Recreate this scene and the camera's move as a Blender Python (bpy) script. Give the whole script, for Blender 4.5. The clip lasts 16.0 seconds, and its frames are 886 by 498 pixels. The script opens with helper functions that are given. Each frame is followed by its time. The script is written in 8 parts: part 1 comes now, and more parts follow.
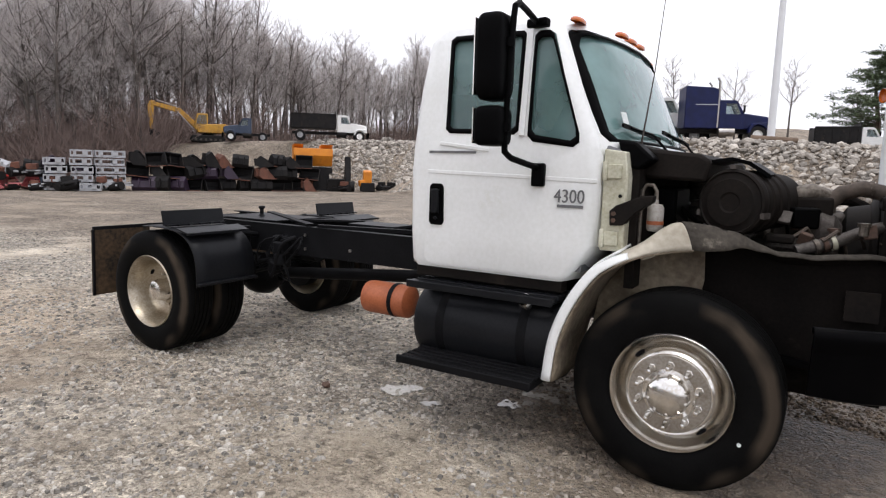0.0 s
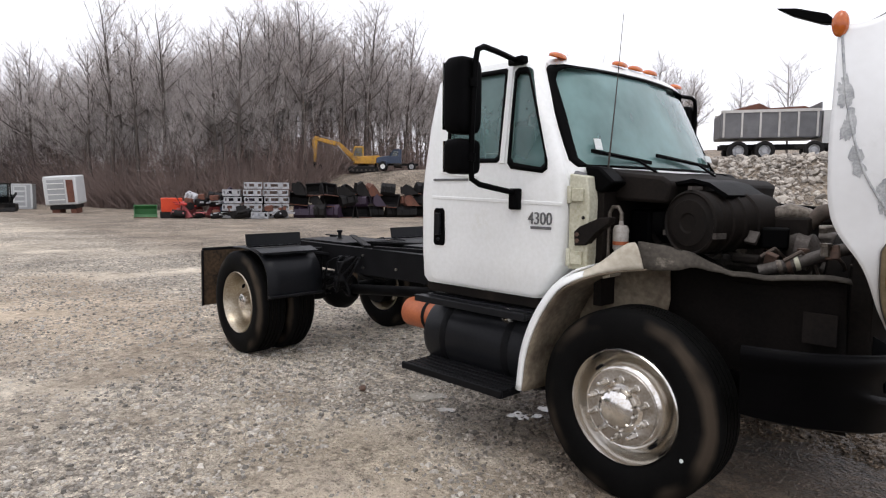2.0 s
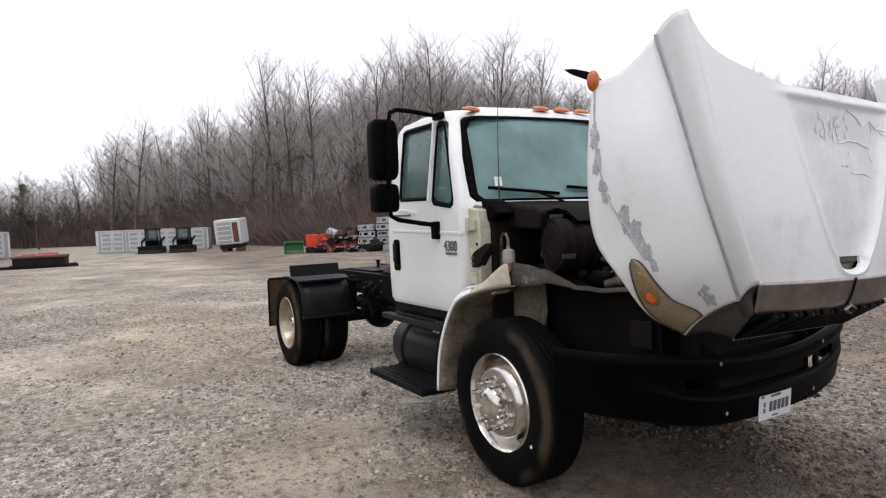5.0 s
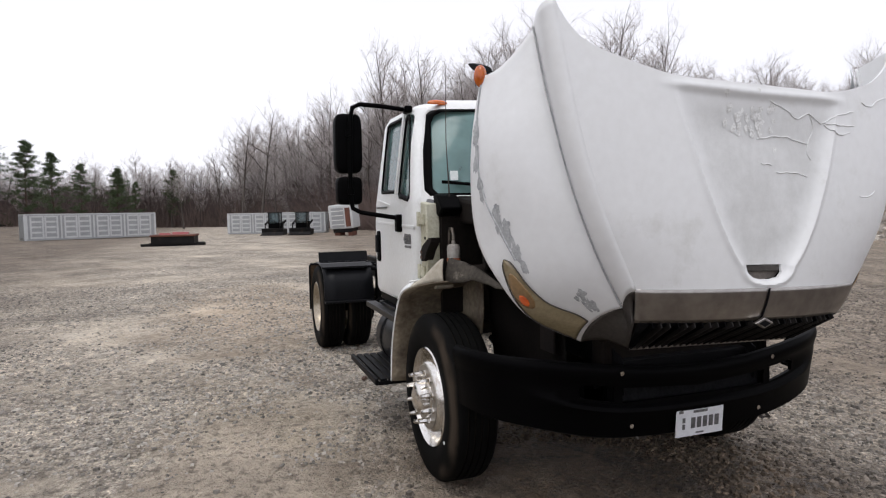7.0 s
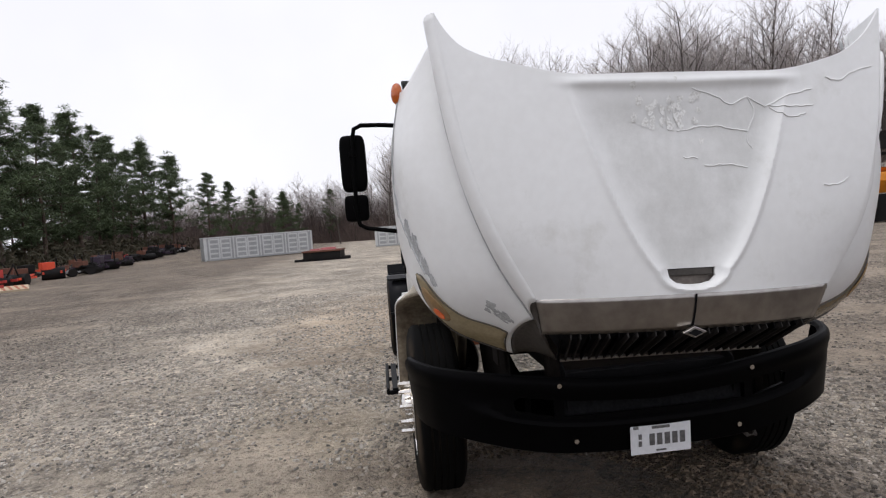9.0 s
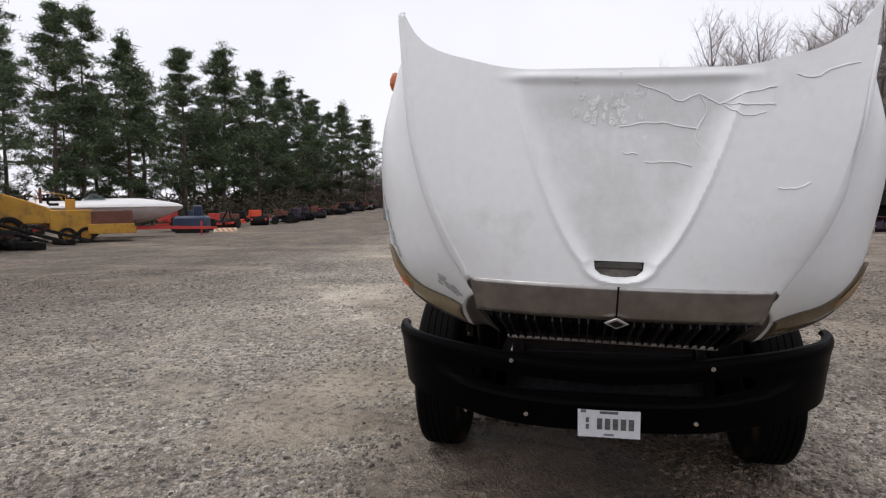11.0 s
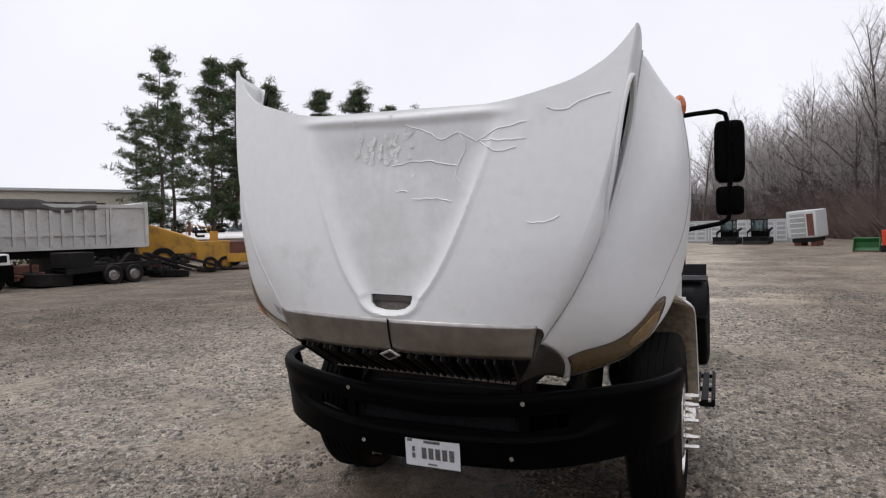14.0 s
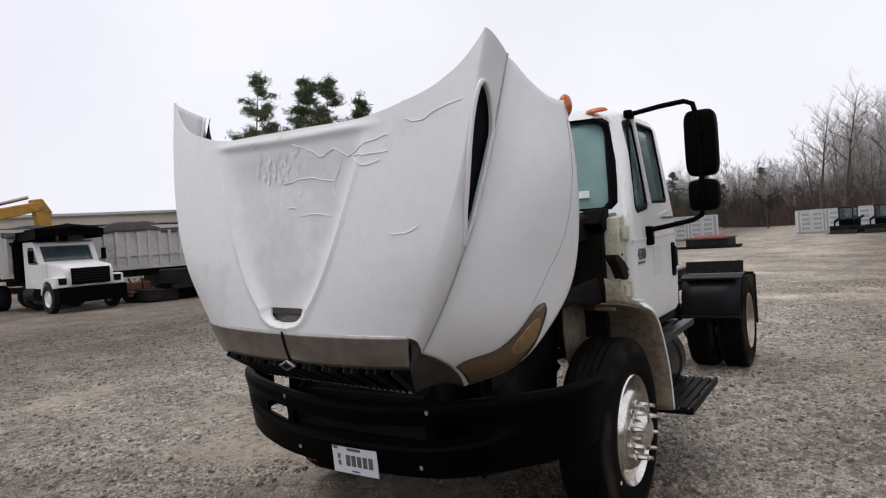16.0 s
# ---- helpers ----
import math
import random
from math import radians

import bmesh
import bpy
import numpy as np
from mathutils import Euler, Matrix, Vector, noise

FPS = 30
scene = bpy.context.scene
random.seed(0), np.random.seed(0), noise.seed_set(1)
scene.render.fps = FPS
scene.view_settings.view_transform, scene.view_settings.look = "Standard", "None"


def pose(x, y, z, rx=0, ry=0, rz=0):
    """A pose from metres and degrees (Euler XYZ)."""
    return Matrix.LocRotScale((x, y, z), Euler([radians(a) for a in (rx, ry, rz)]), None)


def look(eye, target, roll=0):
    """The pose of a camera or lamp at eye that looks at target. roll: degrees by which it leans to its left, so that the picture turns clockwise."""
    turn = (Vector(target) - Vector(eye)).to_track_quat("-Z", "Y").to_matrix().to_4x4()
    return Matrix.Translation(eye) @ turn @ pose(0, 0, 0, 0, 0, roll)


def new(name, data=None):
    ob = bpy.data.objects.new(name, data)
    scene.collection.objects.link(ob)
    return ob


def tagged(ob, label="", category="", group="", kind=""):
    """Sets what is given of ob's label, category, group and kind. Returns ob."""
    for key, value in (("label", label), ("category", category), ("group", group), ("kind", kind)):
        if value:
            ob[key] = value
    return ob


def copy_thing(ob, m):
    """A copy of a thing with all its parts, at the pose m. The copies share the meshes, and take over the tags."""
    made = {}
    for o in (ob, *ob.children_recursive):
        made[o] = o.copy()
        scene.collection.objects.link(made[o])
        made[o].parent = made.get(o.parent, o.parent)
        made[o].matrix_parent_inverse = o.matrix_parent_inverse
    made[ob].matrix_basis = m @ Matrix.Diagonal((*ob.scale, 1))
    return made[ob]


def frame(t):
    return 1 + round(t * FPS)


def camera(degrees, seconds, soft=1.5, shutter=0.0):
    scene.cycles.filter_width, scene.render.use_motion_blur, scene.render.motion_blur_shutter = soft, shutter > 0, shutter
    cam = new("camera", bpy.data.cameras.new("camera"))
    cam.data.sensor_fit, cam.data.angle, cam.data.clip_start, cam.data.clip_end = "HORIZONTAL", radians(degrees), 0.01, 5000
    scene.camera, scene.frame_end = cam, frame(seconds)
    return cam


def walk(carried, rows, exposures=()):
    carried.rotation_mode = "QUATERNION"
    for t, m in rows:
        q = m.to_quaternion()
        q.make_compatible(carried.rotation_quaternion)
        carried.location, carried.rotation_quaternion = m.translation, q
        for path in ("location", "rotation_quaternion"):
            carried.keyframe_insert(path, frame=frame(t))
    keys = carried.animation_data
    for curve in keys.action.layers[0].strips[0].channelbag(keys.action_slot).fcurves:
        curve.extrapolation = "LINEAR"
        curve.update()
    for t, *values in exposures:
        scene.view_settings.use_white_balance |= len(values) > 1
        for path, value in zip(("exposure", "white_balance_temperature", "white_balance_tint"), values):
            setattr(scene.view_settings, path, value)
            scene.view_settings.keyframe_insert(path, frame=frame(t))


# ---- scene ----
cam = camera(70.8, 16.0, soft=1.2)
METRES, EYE, TILT, LEAN, TURN = 8.80, 1.62, 0.0, 0.0, 31.5
ROWS = [
    (0.0, 0.0, 0.0, 0.0, 0.2, -7.35, -1.56),
    (0.5, 0.0334, -0.0031, -0.0001, 3.29, -5.21, -0.18),
    (1.0, 0.0643, -0.0072, 0.0027, 7.1, -6.13, 0.56),
    (1.5, 0.09, -0.0199, 0.0017, 10.28, -6.3, -0.39),
    (2.0, 0.1186, -0.0319, 0.0027, 14.36, -5.29, -0.43),
    (2.5, 0.1567, -0.029, 0.0016, 16.33, -3.66, -1.23),
    (3.0, 0.1845, -0.0287, 0.0031, 19.39, -5.38, 1.25),
    (3.5, 0.216, -0.0372, 0.0027, 21.26, -3.91, 0.23),
    (6.0, 0.3688, -0.0287, 0.0062, 33.84, -2.83, 0.66),
    (6.5, 0.3977, -0.0001, 0.0052, 36.48, -3.19, -1.71),
    (7.0, 0.4206, 0.0134, 0.0058, 38.92, -3.33, 1.11),
    (7.5, 0.4496, 0.0238, 0.005, 43.31, -3.88, -1.78),
    (8.0, 0.4715, 0.0462, 0.0048, 46.85, -3.05, 0.36),
    (10.5, 0.5789, 0.1657, 0.0055, 64.2, -3.69, 1.9),
    (11.0, 0.6002, 0.184, 0.0048, 69.42, -4.22, 0.5),
    (11.5, 0.6151, 0.2107, 0.0058, 71.65, -2.83, 2.65),
    (12.0, 0.6251, 0.2459, 0.0076, 73.23, -2.22, 1.93),
    (12.5, 0.6399, 0.2647, 0.0079, 75.7, -1.68, 3.02),
    (13.0, 0.6564, 0.2873, 0.0082, 77.53, -2.52, 1.02),
    (13.5, 0.6601, 0.3237, 0.0069, 78.92, -0.73, 1.74),
    (14.0, 0.664, 0.3553, 0.0072, 82.34, -1.64, 1.5),
    (14.5, 0.6779, 0.3791, 0.0068, 86.3, -1.51, 1.5),
    (15.0, 0.6822, 0.4051, 0.0082, 87.63, -0.58, 3.3),
    (15.5, 0.6721, 0.4422, 0.0074, 90.05, -0.67, 2.02),
    (16.0, 0.6742, 0.4657, 0.006, 91.68, -0.88, 4.02),
]
walk(cam, [(t, pose(0.5, -4.365, EYE, TILT, LEAN, TURN) @ pose(METRES * x, METRES * y, METRES * z, 90 + pitch, roll, yaw)) for t, x, y, z, yaw, pitch, roll in ROWS],
     exposures=[(0.0, 0.62), (3.5, 0.52), (7.0, 0.30), (10.5, 0.18), (16.0, 0.12)])

# ---- world and light ----
world = bpy.data.worlds.new("overcast")
scene.world = world
world.use_nodes = True
wn, wl = world.node_tree.nodes, world.node_tree.links
bg = wn["Background"]
sky = wn.new("ShaderNodeTexSky")
sky.sky_type, sky.sun_disc = "NISHITA", False
sky.sun_elevation, sky.sun_rotation = radians(68), radians(139)
cloud = wn.new("ShaderNodeMixRGB")
cloud.inputs[0].default_value = 0.94
veil, drift, tones = wn.new("ShaderNodeTexCoord"), wn.new("ShaderNodeTexNoise"), wn.new("ShaderNodeMixRGB")
wl.new(veil.outputs["Generated"], drift.inputs["Vector"])
drift.inputs["Scale"].default_value, drift.inputs["Detail"].default_value = 2.2, 5
tones.inputs[1].default_value, tones.inputs[2].default_value = (7.4, 7.35, 8.1, 1), (10.0, 9.95, 10.6, 1)
wl.new(drift.outputs[0], tones.inputs[0])
wl.new(tones.outputs[0], cloud.inputs[2])
wl.new(sky.outputs[0], cloud.inputs[1])
wl.new(cloud.outputs[0], bg.inputs[0])
bg.inputs[1].default_value = 0.1
sun = new("sun", bpy.data.lights.new("sun", "SUN"))
sun.data.energy, sun.data.angle, sun.data.color = 0.7, radians(30), (1.0, 0.97, 0.93)
sun.matrix_world = look((14, -16, 52), (0, 0, 0))


# ---- materials ----
def material(name, c1, c2=None, rough=0.6, metal=0.0, scale=6.0, fine=60.0, bump=0.0, mix=0.5, spread=0.25, coat=0.0, rough_var=0.1, dirt=None, dirt_amount=0.5, dirt_scale=1.6, island=0.0, spec=0.5):
    """A surface of two tones, mottled at two scales, with relief, and dirt in patches."""
    m = bpy.data.materials.new(name)
    m.use_nodes = True
    n, l = m.node_tree.nodes, m.node_tree.links
    b = n["Principled BSDF"]
    c2 = c2 or tuple(v * 0.8 for v in c1)
    co = n.new("ShaderNodeTexCoord")
    t1, t2 = n.new("ShaderNodeTexNoise"), n.new("ShaderNodeTexNoise")
    for t, s in ((t1, scale), (t2, fine)):
        l.new(co.outputs["Object"], t.inputs["Vector"])
        t.inputs["Scale"].default_value, t.inputs["Detail"].default_value = s, 6
    add = n.new("ShaderNodeMath")
    add.operation = "MULTIPLY_ADD"
    l.new(t2.outputs[0], add.inputs[0])
    add.inputs[1].default_value = 0.5
    half = n.new("ShaderNodeMath")
    half.operation = "MULTIPLY"
    half.inputs[1].default_value = 0.5
    l.new(t1.outputs[0], half.inputs[0])
    l.new(half.outputs[0], add.inputs[2])
    ramp = n.new("ShaderNodeMapRange")
    ramp.inputs[1].default_value, ramp.inputs[2].default_value = mix - spread / 2, mix + spread / 2
    l.new(add.outputs[0], ramp.inputs[0])
    tone = n.new("ShaderNodeMixRGB")
    tone.inputs[1].default_value, tone.inputs[2].default_value = (*c1, 1), (*c2, 1)
    l.new(ramp.outputs[0], tone.inputs[0])
    out = tone.outputs[0]
    if dirt:
        t3 = n.new("ShaderNodeTexNoise")
        l.new(co.outputs["Object"], t3.inputs["Vector"])
        t3.inputs["Scale"].default_value, t3.inputs["Detail"].default_value, t3.inputs["Roughness"].default_value = dirt_scale, 9, 0.7
        r3 = n.new("ShaderNodeMapRange")
        r3.inputs[1].default_value, r3.inputs[2].default_value = 0.75 - 0.4 * dirt_amount, 0.95 - 0.3 * dirt_amount
        l.new(t3.outputs[0], r3.inputs[0])
        d = n.new("ShaderNodeMixRGB")
        d.inputs[2].default_value = (*dirt, 1)
        l.new(r3.outputs[0], d.inputs[0])
        l.new(out, d.inputs[1])
        out = d.outputs[0]
    if island:
        g = n.new("ShaderNodeNewGeometry")
        v = n.new("ShaderNodeHueSaturation")
        r4 = n.new("ShaderNodeMapRange")
        r4.inputs[3].default_value, r4.inputs[4].default_value = 1 - island, 1 + island
        l.new(g.outputs["Random Per Island"], r4.inputs[0])
        l.new(r4.outputs[0], v.inputs["Value"])
        l.new(out, v.inputs["Color"])
        out = v.outputs[0]
    l.new(out, b.inputs["Base Color"])
    rr = n.new("ShaderNodeMapRange")
    rr.inputs[3].default_value, rr.inputs[4].default_value = max(rough - rough_var, 0.02), min(rough + rough_var, 1)
    l.new(add.outputs[0], rr.inputs[0])
    l.new(rr.outputs[0], b.inputs["Roughness"])
    b.inputs["Metallic"].default_value = metal
    b.inputs["Specular IOR Level"].default_value = spec
    b.inputs["Coat Weight"].default_value = coat
    if bump:
        bp = n.new("ShaderNodeBump")
        bp.inputs["Strength"].default_value, bp.inputs["Distance"].default_value = min(1, bump), 0.02
        l.new(add.outputs[0], bp.inputs["Height"])
        l.new(bp.outputs[0], b.inputs["Normal"])
    return m


M = {}
M["white"] = material("white_paint", (0.80, 0.81, 0.80), (0.74, 0.75, 0.73), 0.38, scale=2.5, fine=40, coat=0.2, bump=0.01, dirt=(0.55, 0.54, 0.42), dirt_amount=0.34, dirt_scale=2.2)
M["hoodwhite"] = material("chalky_white_paint", (0.82, 0.83, 0.83), (0.74, 0.745, 0.74), 0.36, scale=1.6, fine=22, bump=0.012, spread=0.5, dirt=(0.60, 0.60, 0.57), dirt_amount=0.38, dirt_scale=2.4, coat=0.15)


def shield_wear(m):
    """Greyer, chalked paint inside the hood's sunken shield."""
    n, l = m.node_tree.nodes, m.node_tree.links
    b = n["Principled BSDF"]

    def calc(op, a, c=None, clamp=False):
        x = n.new("ShaderNodeMath")
        x.operation, x.use_clamp = op, clamp
        for i, v in ((0, a), (1, c)):
            if isinstance(v, (int, float)):
                x.inputs[i].default_value = v
            elif v is not None:
                l.new(v, x.inputs[i])
        return x.outputs[0]
    co, sep, wob = n.new("ShaderNodeTexCoord"), n.new("ShaderNodeSeparateXYZ"), n.new("ShaderNodeTexNoise")
    l.new(co.outputs["Object"], sep.inputs[0])
    l.new(co.outputs["Object"], wob.inputs["Vector"])
    wob.inputs["Scale"].default_value, wob.inputs["Detail"].default_value, wob.inputs["Roughness"].default_value = 5, 9, 0.72
    rise = calc("MAXIMUM", calc("DIVIDE", calc("SUBTRACT", sep.outputs[2], 1.33), 0.6), 0.0)
    half = calc("ADD", calc("MULTIPLY", calc("POWER", rise, 0.62), 0.34), 0.05)
    inside = calc("MULTIPLY", calc("SUBTRACT", half, calc("ABSOLUTE", sep.outputs[1])), 14, True)
    inside = calc("MULTIPLY", inside, calc("MULTIPLY", calc("SUBTRACT", 2.17, sep.outputs[2]), 12, True))
    patch = n.new("ShaderNodeMapRange")
    patch.inputs[1].default_value, patch.inputs[2].default_value, patch.inputs[3].default_value, patch.inputs[4].default_value = 0.38, 0.62, 0.25, 1.0
    l.new(wob.outputs[0], patch.inputs[0])
    x = n.new("ShaderNodeMixRGB")
    x.blend_type = "MULTIPLY"
    x.inputs[2].default_value = (0.80, 0.80, 0.79, 1)
    l.new(calc("MULTIPLY", inside, patch.outputs[0]), x.inputs[0])
    l.new(b.inputs["Base Color"].links[0].from_socket, x.inputs[1])
    l.new(x.outputs[0], b.inputs["Base Color"])
    return m


M["hoodface"] = shield_wear(material("chalky_white_hood_face", (0.82, 0.83, 0.83), (0.74, 0.745, 0.74), 0.36, scale=1.6, fine=22, bump=0.012, spread=0.5, dirt=(0.60, 0.60, 0.57), dirt_amount=0.38, dirt_scale=2.4, coat=0.15))
M["cream"] = material("cream_primer", (0.58, 0.57, 0.46), (0.40, 0.38, 0.27), 0.6, scale=5, dirt=(0.22, 0.17, 0.11), dirt_amount=0.55, dirt_scale=4)
M["scuff"] = material("scuffed_paint", (0.88, 0.89, 0.88), (0.60, 0.60, 0.58), 0.5, scale=30, fine=120, spread=0.2)
M["bare"] = material("bare_fibreglass", (0.28, 0.29, 0.30), (0.52, 0.53, 0.53), 0.8, scale=20, fine=120, bump=0.2)
M["innerfender"] = material("fender_underside", (0.27, 0.225, 0.16), (0.13, 0.10, 0.068), 0.8, scale=4, fine=30, bump=0.15, dirt=(0.05, 0.036, 0.025), dirt_amount=0.7, dirt_scale=3)
M["black"] = material("black_frame_paint", (0.006, 0.006, 0.0065), (0.010, 0.010, 0.011), 0.45, scale=5, bump=0.06, dirt=(0.02, 0.018, 0.016), dirt_amount=0.2, spec=0.05)
M["satin"] = material("satin_black_steel", (0.007, 0.0075, 0.009), (0.012, 0.0125, 0.014), 0.36, scale=3, bump=0.05, dirt=(0.04, 0.04, 0.04), dirt_amount=0.2, spec=0.12)
M["plastic"] = material("black_plastic", (0.0014, 0.0014, 0.0015), (0.0024, 0.0024, 0.0026), 0.5, scale=8, fine=200, bump=0.04, spec=0.03)
M["bumper"] = material("weathered_bumper_plastic", (0.0010, 0.0010, 0.0012), (0.0019, 0.0018, 0.0021), 0.42, scale=5, fine=120, bump=0.05, spec=0.035)
M["cowl"] = material("dusty_black_plastic", (0.008, 0.0068, 0.006), (0.016, 0.0125, 0.0105), 0.7, scale=4, fine=50, bump=0.08, dirt=(0.055, 0.041, 0.032), dirt_amount=0.38, spec=0.1)
M["rubberflap"] = material("splash_rubber", (0.006, 0.0055, 0.005), (0.011, 0.009, 0.008), 0.85, scale=4, bump=0.1, dirt=(0.045, 0.036, 0.03), dirt_amount=0.45, spec=0.05)
M["chrome"] = material("polished_steel", (0.80, 0.79, 0.77), (0.62, 0.58, 0.52), 0.2, 1.0, scale=9, fine=90, bump=0.02, dirt=(0.34, 0.27, 0.2), dirt_amount=0.42, dirt_scale=5)
M["dullchrome"] = material("dull_chrome", (0.42, 0.40, 0.38), (0.30, 0.28, 0.265), 0.34, 1.0, scale=5, fine=18, bump=0.008, dirt=(0.2, 0.18, 0.16), dirt_amount=0.4)
M["brushed"] = material("grimy_brushed_steel", (0.50, 0.475, 0.44), (0.34, 0.31, 0.27), 0.42, 1.0, scale=8, fine=70, bump=0.03, dirt=(0.24, 0.19, 0.14), dirt_amount=0.5, dirt_scale=9)
M["steel"] = material("dirty_cast_steel", (0.10, 0.09, 0.08), (0.05, 0.04, 0.036), 0.6, 0.5, scale=12, fine=80, bump=0.2)
M["alu"] = material("greasy_aluminium", (0.22, 0.195, 0.165), (0.08, 0.064, 0.052), 0.55, 0.7, scale=9, fine=60, bump=0.15)
M["cornertan"] = material("tan_fender_corner", (0.50, 0.46, 0.38), (0.36, 0.32, 0.25), 0.7, scale=5, fine=30, bump=0.08, dirt=(0.20, 0.15, 0.10), dirt_amount=0.45, dirt_scale=4)
M["hem"] = material("dusty_splash_hem", (0.085, 0.075, 0.063), (0.045, 0.04, 0.034), 0.9, scale=6, fine=40, bump=0.25, dirt=(0.30, 0.27, 0.22), dirt_amount=0.4, dirt_scale=9, spec=0.1)
M["chin"] = material("grimy_chin", (0.075, 0.067, 0.06), (0.045, 0.04, 0.036), 0.48, scale=6, fine=60, bump=0.04, dirt=(0.16, 0.14, 0.115), dirt_amount=0.35, spec=0.4)
M["slat"] = material("grimy_grille_slat", (0.026, 0.023, 0.021), (0.012, 0.011, 0.010), 0.6, scale=14, fine=60, spec=0.15)
M["signal"] = material("dim_orange_lens", (0.29, 0.18, 0.08), (0.20, 0.125, 0.06), 0.25, coat=0.4, scale=9)
M["flap"] = material("rusty_mud_flap", (0.020, 0.017, 0.014), (0.085, 0.055, 0.032), 0.8, scale=4, fine=30, bump=0.1, dirt=(0.16, 0.11, 0.065), dirt_amount=0.4, dirt_scale=3, spec=0.1)
# driver's side lens, its dark grazing reflection painted into the colour
M["lensdark"] = material("headlight_dark_reflection", (0.17, 0.12, 0.06), (0.10, 0.068, 0.034), 0.25, coat=0.4, scale=7, spread=0.4, dirt=(0.30, 0.24, 0.15), dirt_amount=0.3, dirt_scale=8)
M["canister"] = material("grimy_canister", (0.42, 0.40, 0.37), (0.28, 0.25, 0.22), 0.5, scale=12, fine=60, dirt=(0.10, 0.07, 0.05), dirt_amount=0.45, dirt_scale=9)
M["hose"] = material("perished_brown_hose", (0.10, 0.075, 0.058), (0.055, 0.042, 0.034), 0.8, scale=9, fine=50, bump=0.15)
M["rust_part"] = material("rusty_engine_part", (0.11, 0.062, 0.042), (0.06, 0.037, 0.027), 0.8, scale=14, bump=0.15)
M["rearsteel"] = material("tan_grimed_steel", (0.48, 0.43, 0.35), (0.30, 0.25, 0.18), 0.34, 0.8, scale=6, fine=60, bump=0.02, dirt=(0.20, 0.14, 0.08), dirt_amount=0.5, dirt_scale=4)
M["latchgrey"] = material("dusty_latch", (0.24, 0.21, 0.185), (0.15, 0.13, 0.115), 0.8, scale=20, bump=0.1)
M["amber"] = material("amber_plastic", (0.56, 0.13, 0.012), (0.44, 0.085, 0.01), 0.25, coat=0.4, scale=30)
M["orangelens"] = material("orange_reflector", (0.80, 0.15, 0.03), (0.66, 0.10, 0.02), 0.25, coat=0.4, scale=30)
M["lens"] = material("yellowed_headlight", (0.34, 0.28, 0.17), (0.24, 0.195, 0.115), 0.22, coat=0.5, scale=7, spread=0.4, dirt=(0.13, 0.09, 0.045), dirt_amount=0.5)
M["rustorange"] = material("orange_enamel", (0.42, 0.12, 0.045), (0.30, 0.08, 0.03), 0.5, scale=8, dirt=(0.12, 0.05, 0.03), dirt_amount=0.45)
M["greyplate"] = material("number_plate_white", (0.72, 0.73, 0.75), (0.64, 0.65, 0.67), 0.4, scale=20)
# near-black, also for sheets that stand in for shade in openings
M["deepblack"] = material("deep_black", (0.006, 0.006, 0.007), (0.012, 0.012, 0.013), 0.7, scale=30, spec=0.05)
M["greyink"] = material("grey_badge", (0.12, 0.12, 0.125), (0.2, 0.2, 0.2), 0.4, 0.5, scale=40)
M["inside"] = material("cab_trim_grey", (0.16, 0.165, 0.17), (0.12, 0.12, 0.125), 0.8, scale=8)
M["sticker"] = material("paper_sticker", (0.72, 0.75, 0.74), (0.6, 0.64, 0.62), 0.6, scale=40)


def tyre_material():
    m = material("tyre_rubber", (0.0028, 0.0028, 0.0028), (0.005, 0.0049, 0.0047), 0.68, scale=10, fine=90, bump=0.1, spec=0.05)
    n, l = m.node_tree.nodes, m.node_tree.links
    b = n["Principled BSDF"]
    co, wob = n.new("ShaderNodeTexCoord"), n.new("ShaderNodeTexNoise")
    l.new(co.outputs["Object"], wob.inputs["Vector"])
    wob.inputs["Scale"].default_value = 5
    sep, sq = n.new("ShaderNodeSeparateXYZ"), n.new("ShaderNodeCombineXYZ")
    l.new(co.outputs["Object"], sep.inputs[0])
    l.new(sep.outputs[0], sq.inputs[0])
    l.new(sep.outputs[2], sq.inputs[1])
    ln = n.new("ShaderNodeVectorMath")
    ln.operation = "LENGTH"
    l.new(sq.outputs[0], ln.inputs[0])
    off = n.new("ShaderNodeMath")
    off.operation = "MULTIPLY_ADD"
    off.inputs[1].default_value = 0.045
    l.new(wob.outputs[0], off.inputs[0])
    l.new(ln.outputs["Value"], off.inputs[2])
    band = n.new("ShaderNodeValToRGB")
    e = band.color_ramp.elements
    e[0].position, e[0].color = 0.445, (0, 0, 0, 1)
    e[1].position, e[1].color = 0.485, (0.5, 0.5, 0.5, 1)
    x = band.color_ramp.elements.new(0.515)
    x.color = (0.42, 0.42, 0.42, 1)
    x = band.color_ramp.elements.new(0.535)
    x.color = (0, 0, 0, 1)
    l.new(off.outputs[0], band.inputs[0])
    patch, pr, mul = n.new("ShaderNodeTexNoise"), n.new("ShaderNodeMapRange"), n.new("ShaderNodeMath")
    l.new(co.outputs["Object"], patch.inputs["Vector"])
    patch.inputs["Scale"].default_value = 2.6
    pr.inputs[1].default_value, pr.inputs[2].default_value = 0.42, 0.62
    l.new(patch.outputs[0], pr.inputs[0])
    mul.operation = "MULTIPLY"
    l.new(pr.outputs[0], mul.inputs[0])
    l.new(band.outputs[0], mul.inputs[1])
    mud = n.new("ShaderNodeMixRGB")
    mud.inputs[2].default_value = (0.10, 0.077, 0.056, 1)
    l.new(mul.outputs[0], mud.inputs[0])
    l.new(b.inputs["Base Color"].links[0].from_socket, mud.inputs[1])
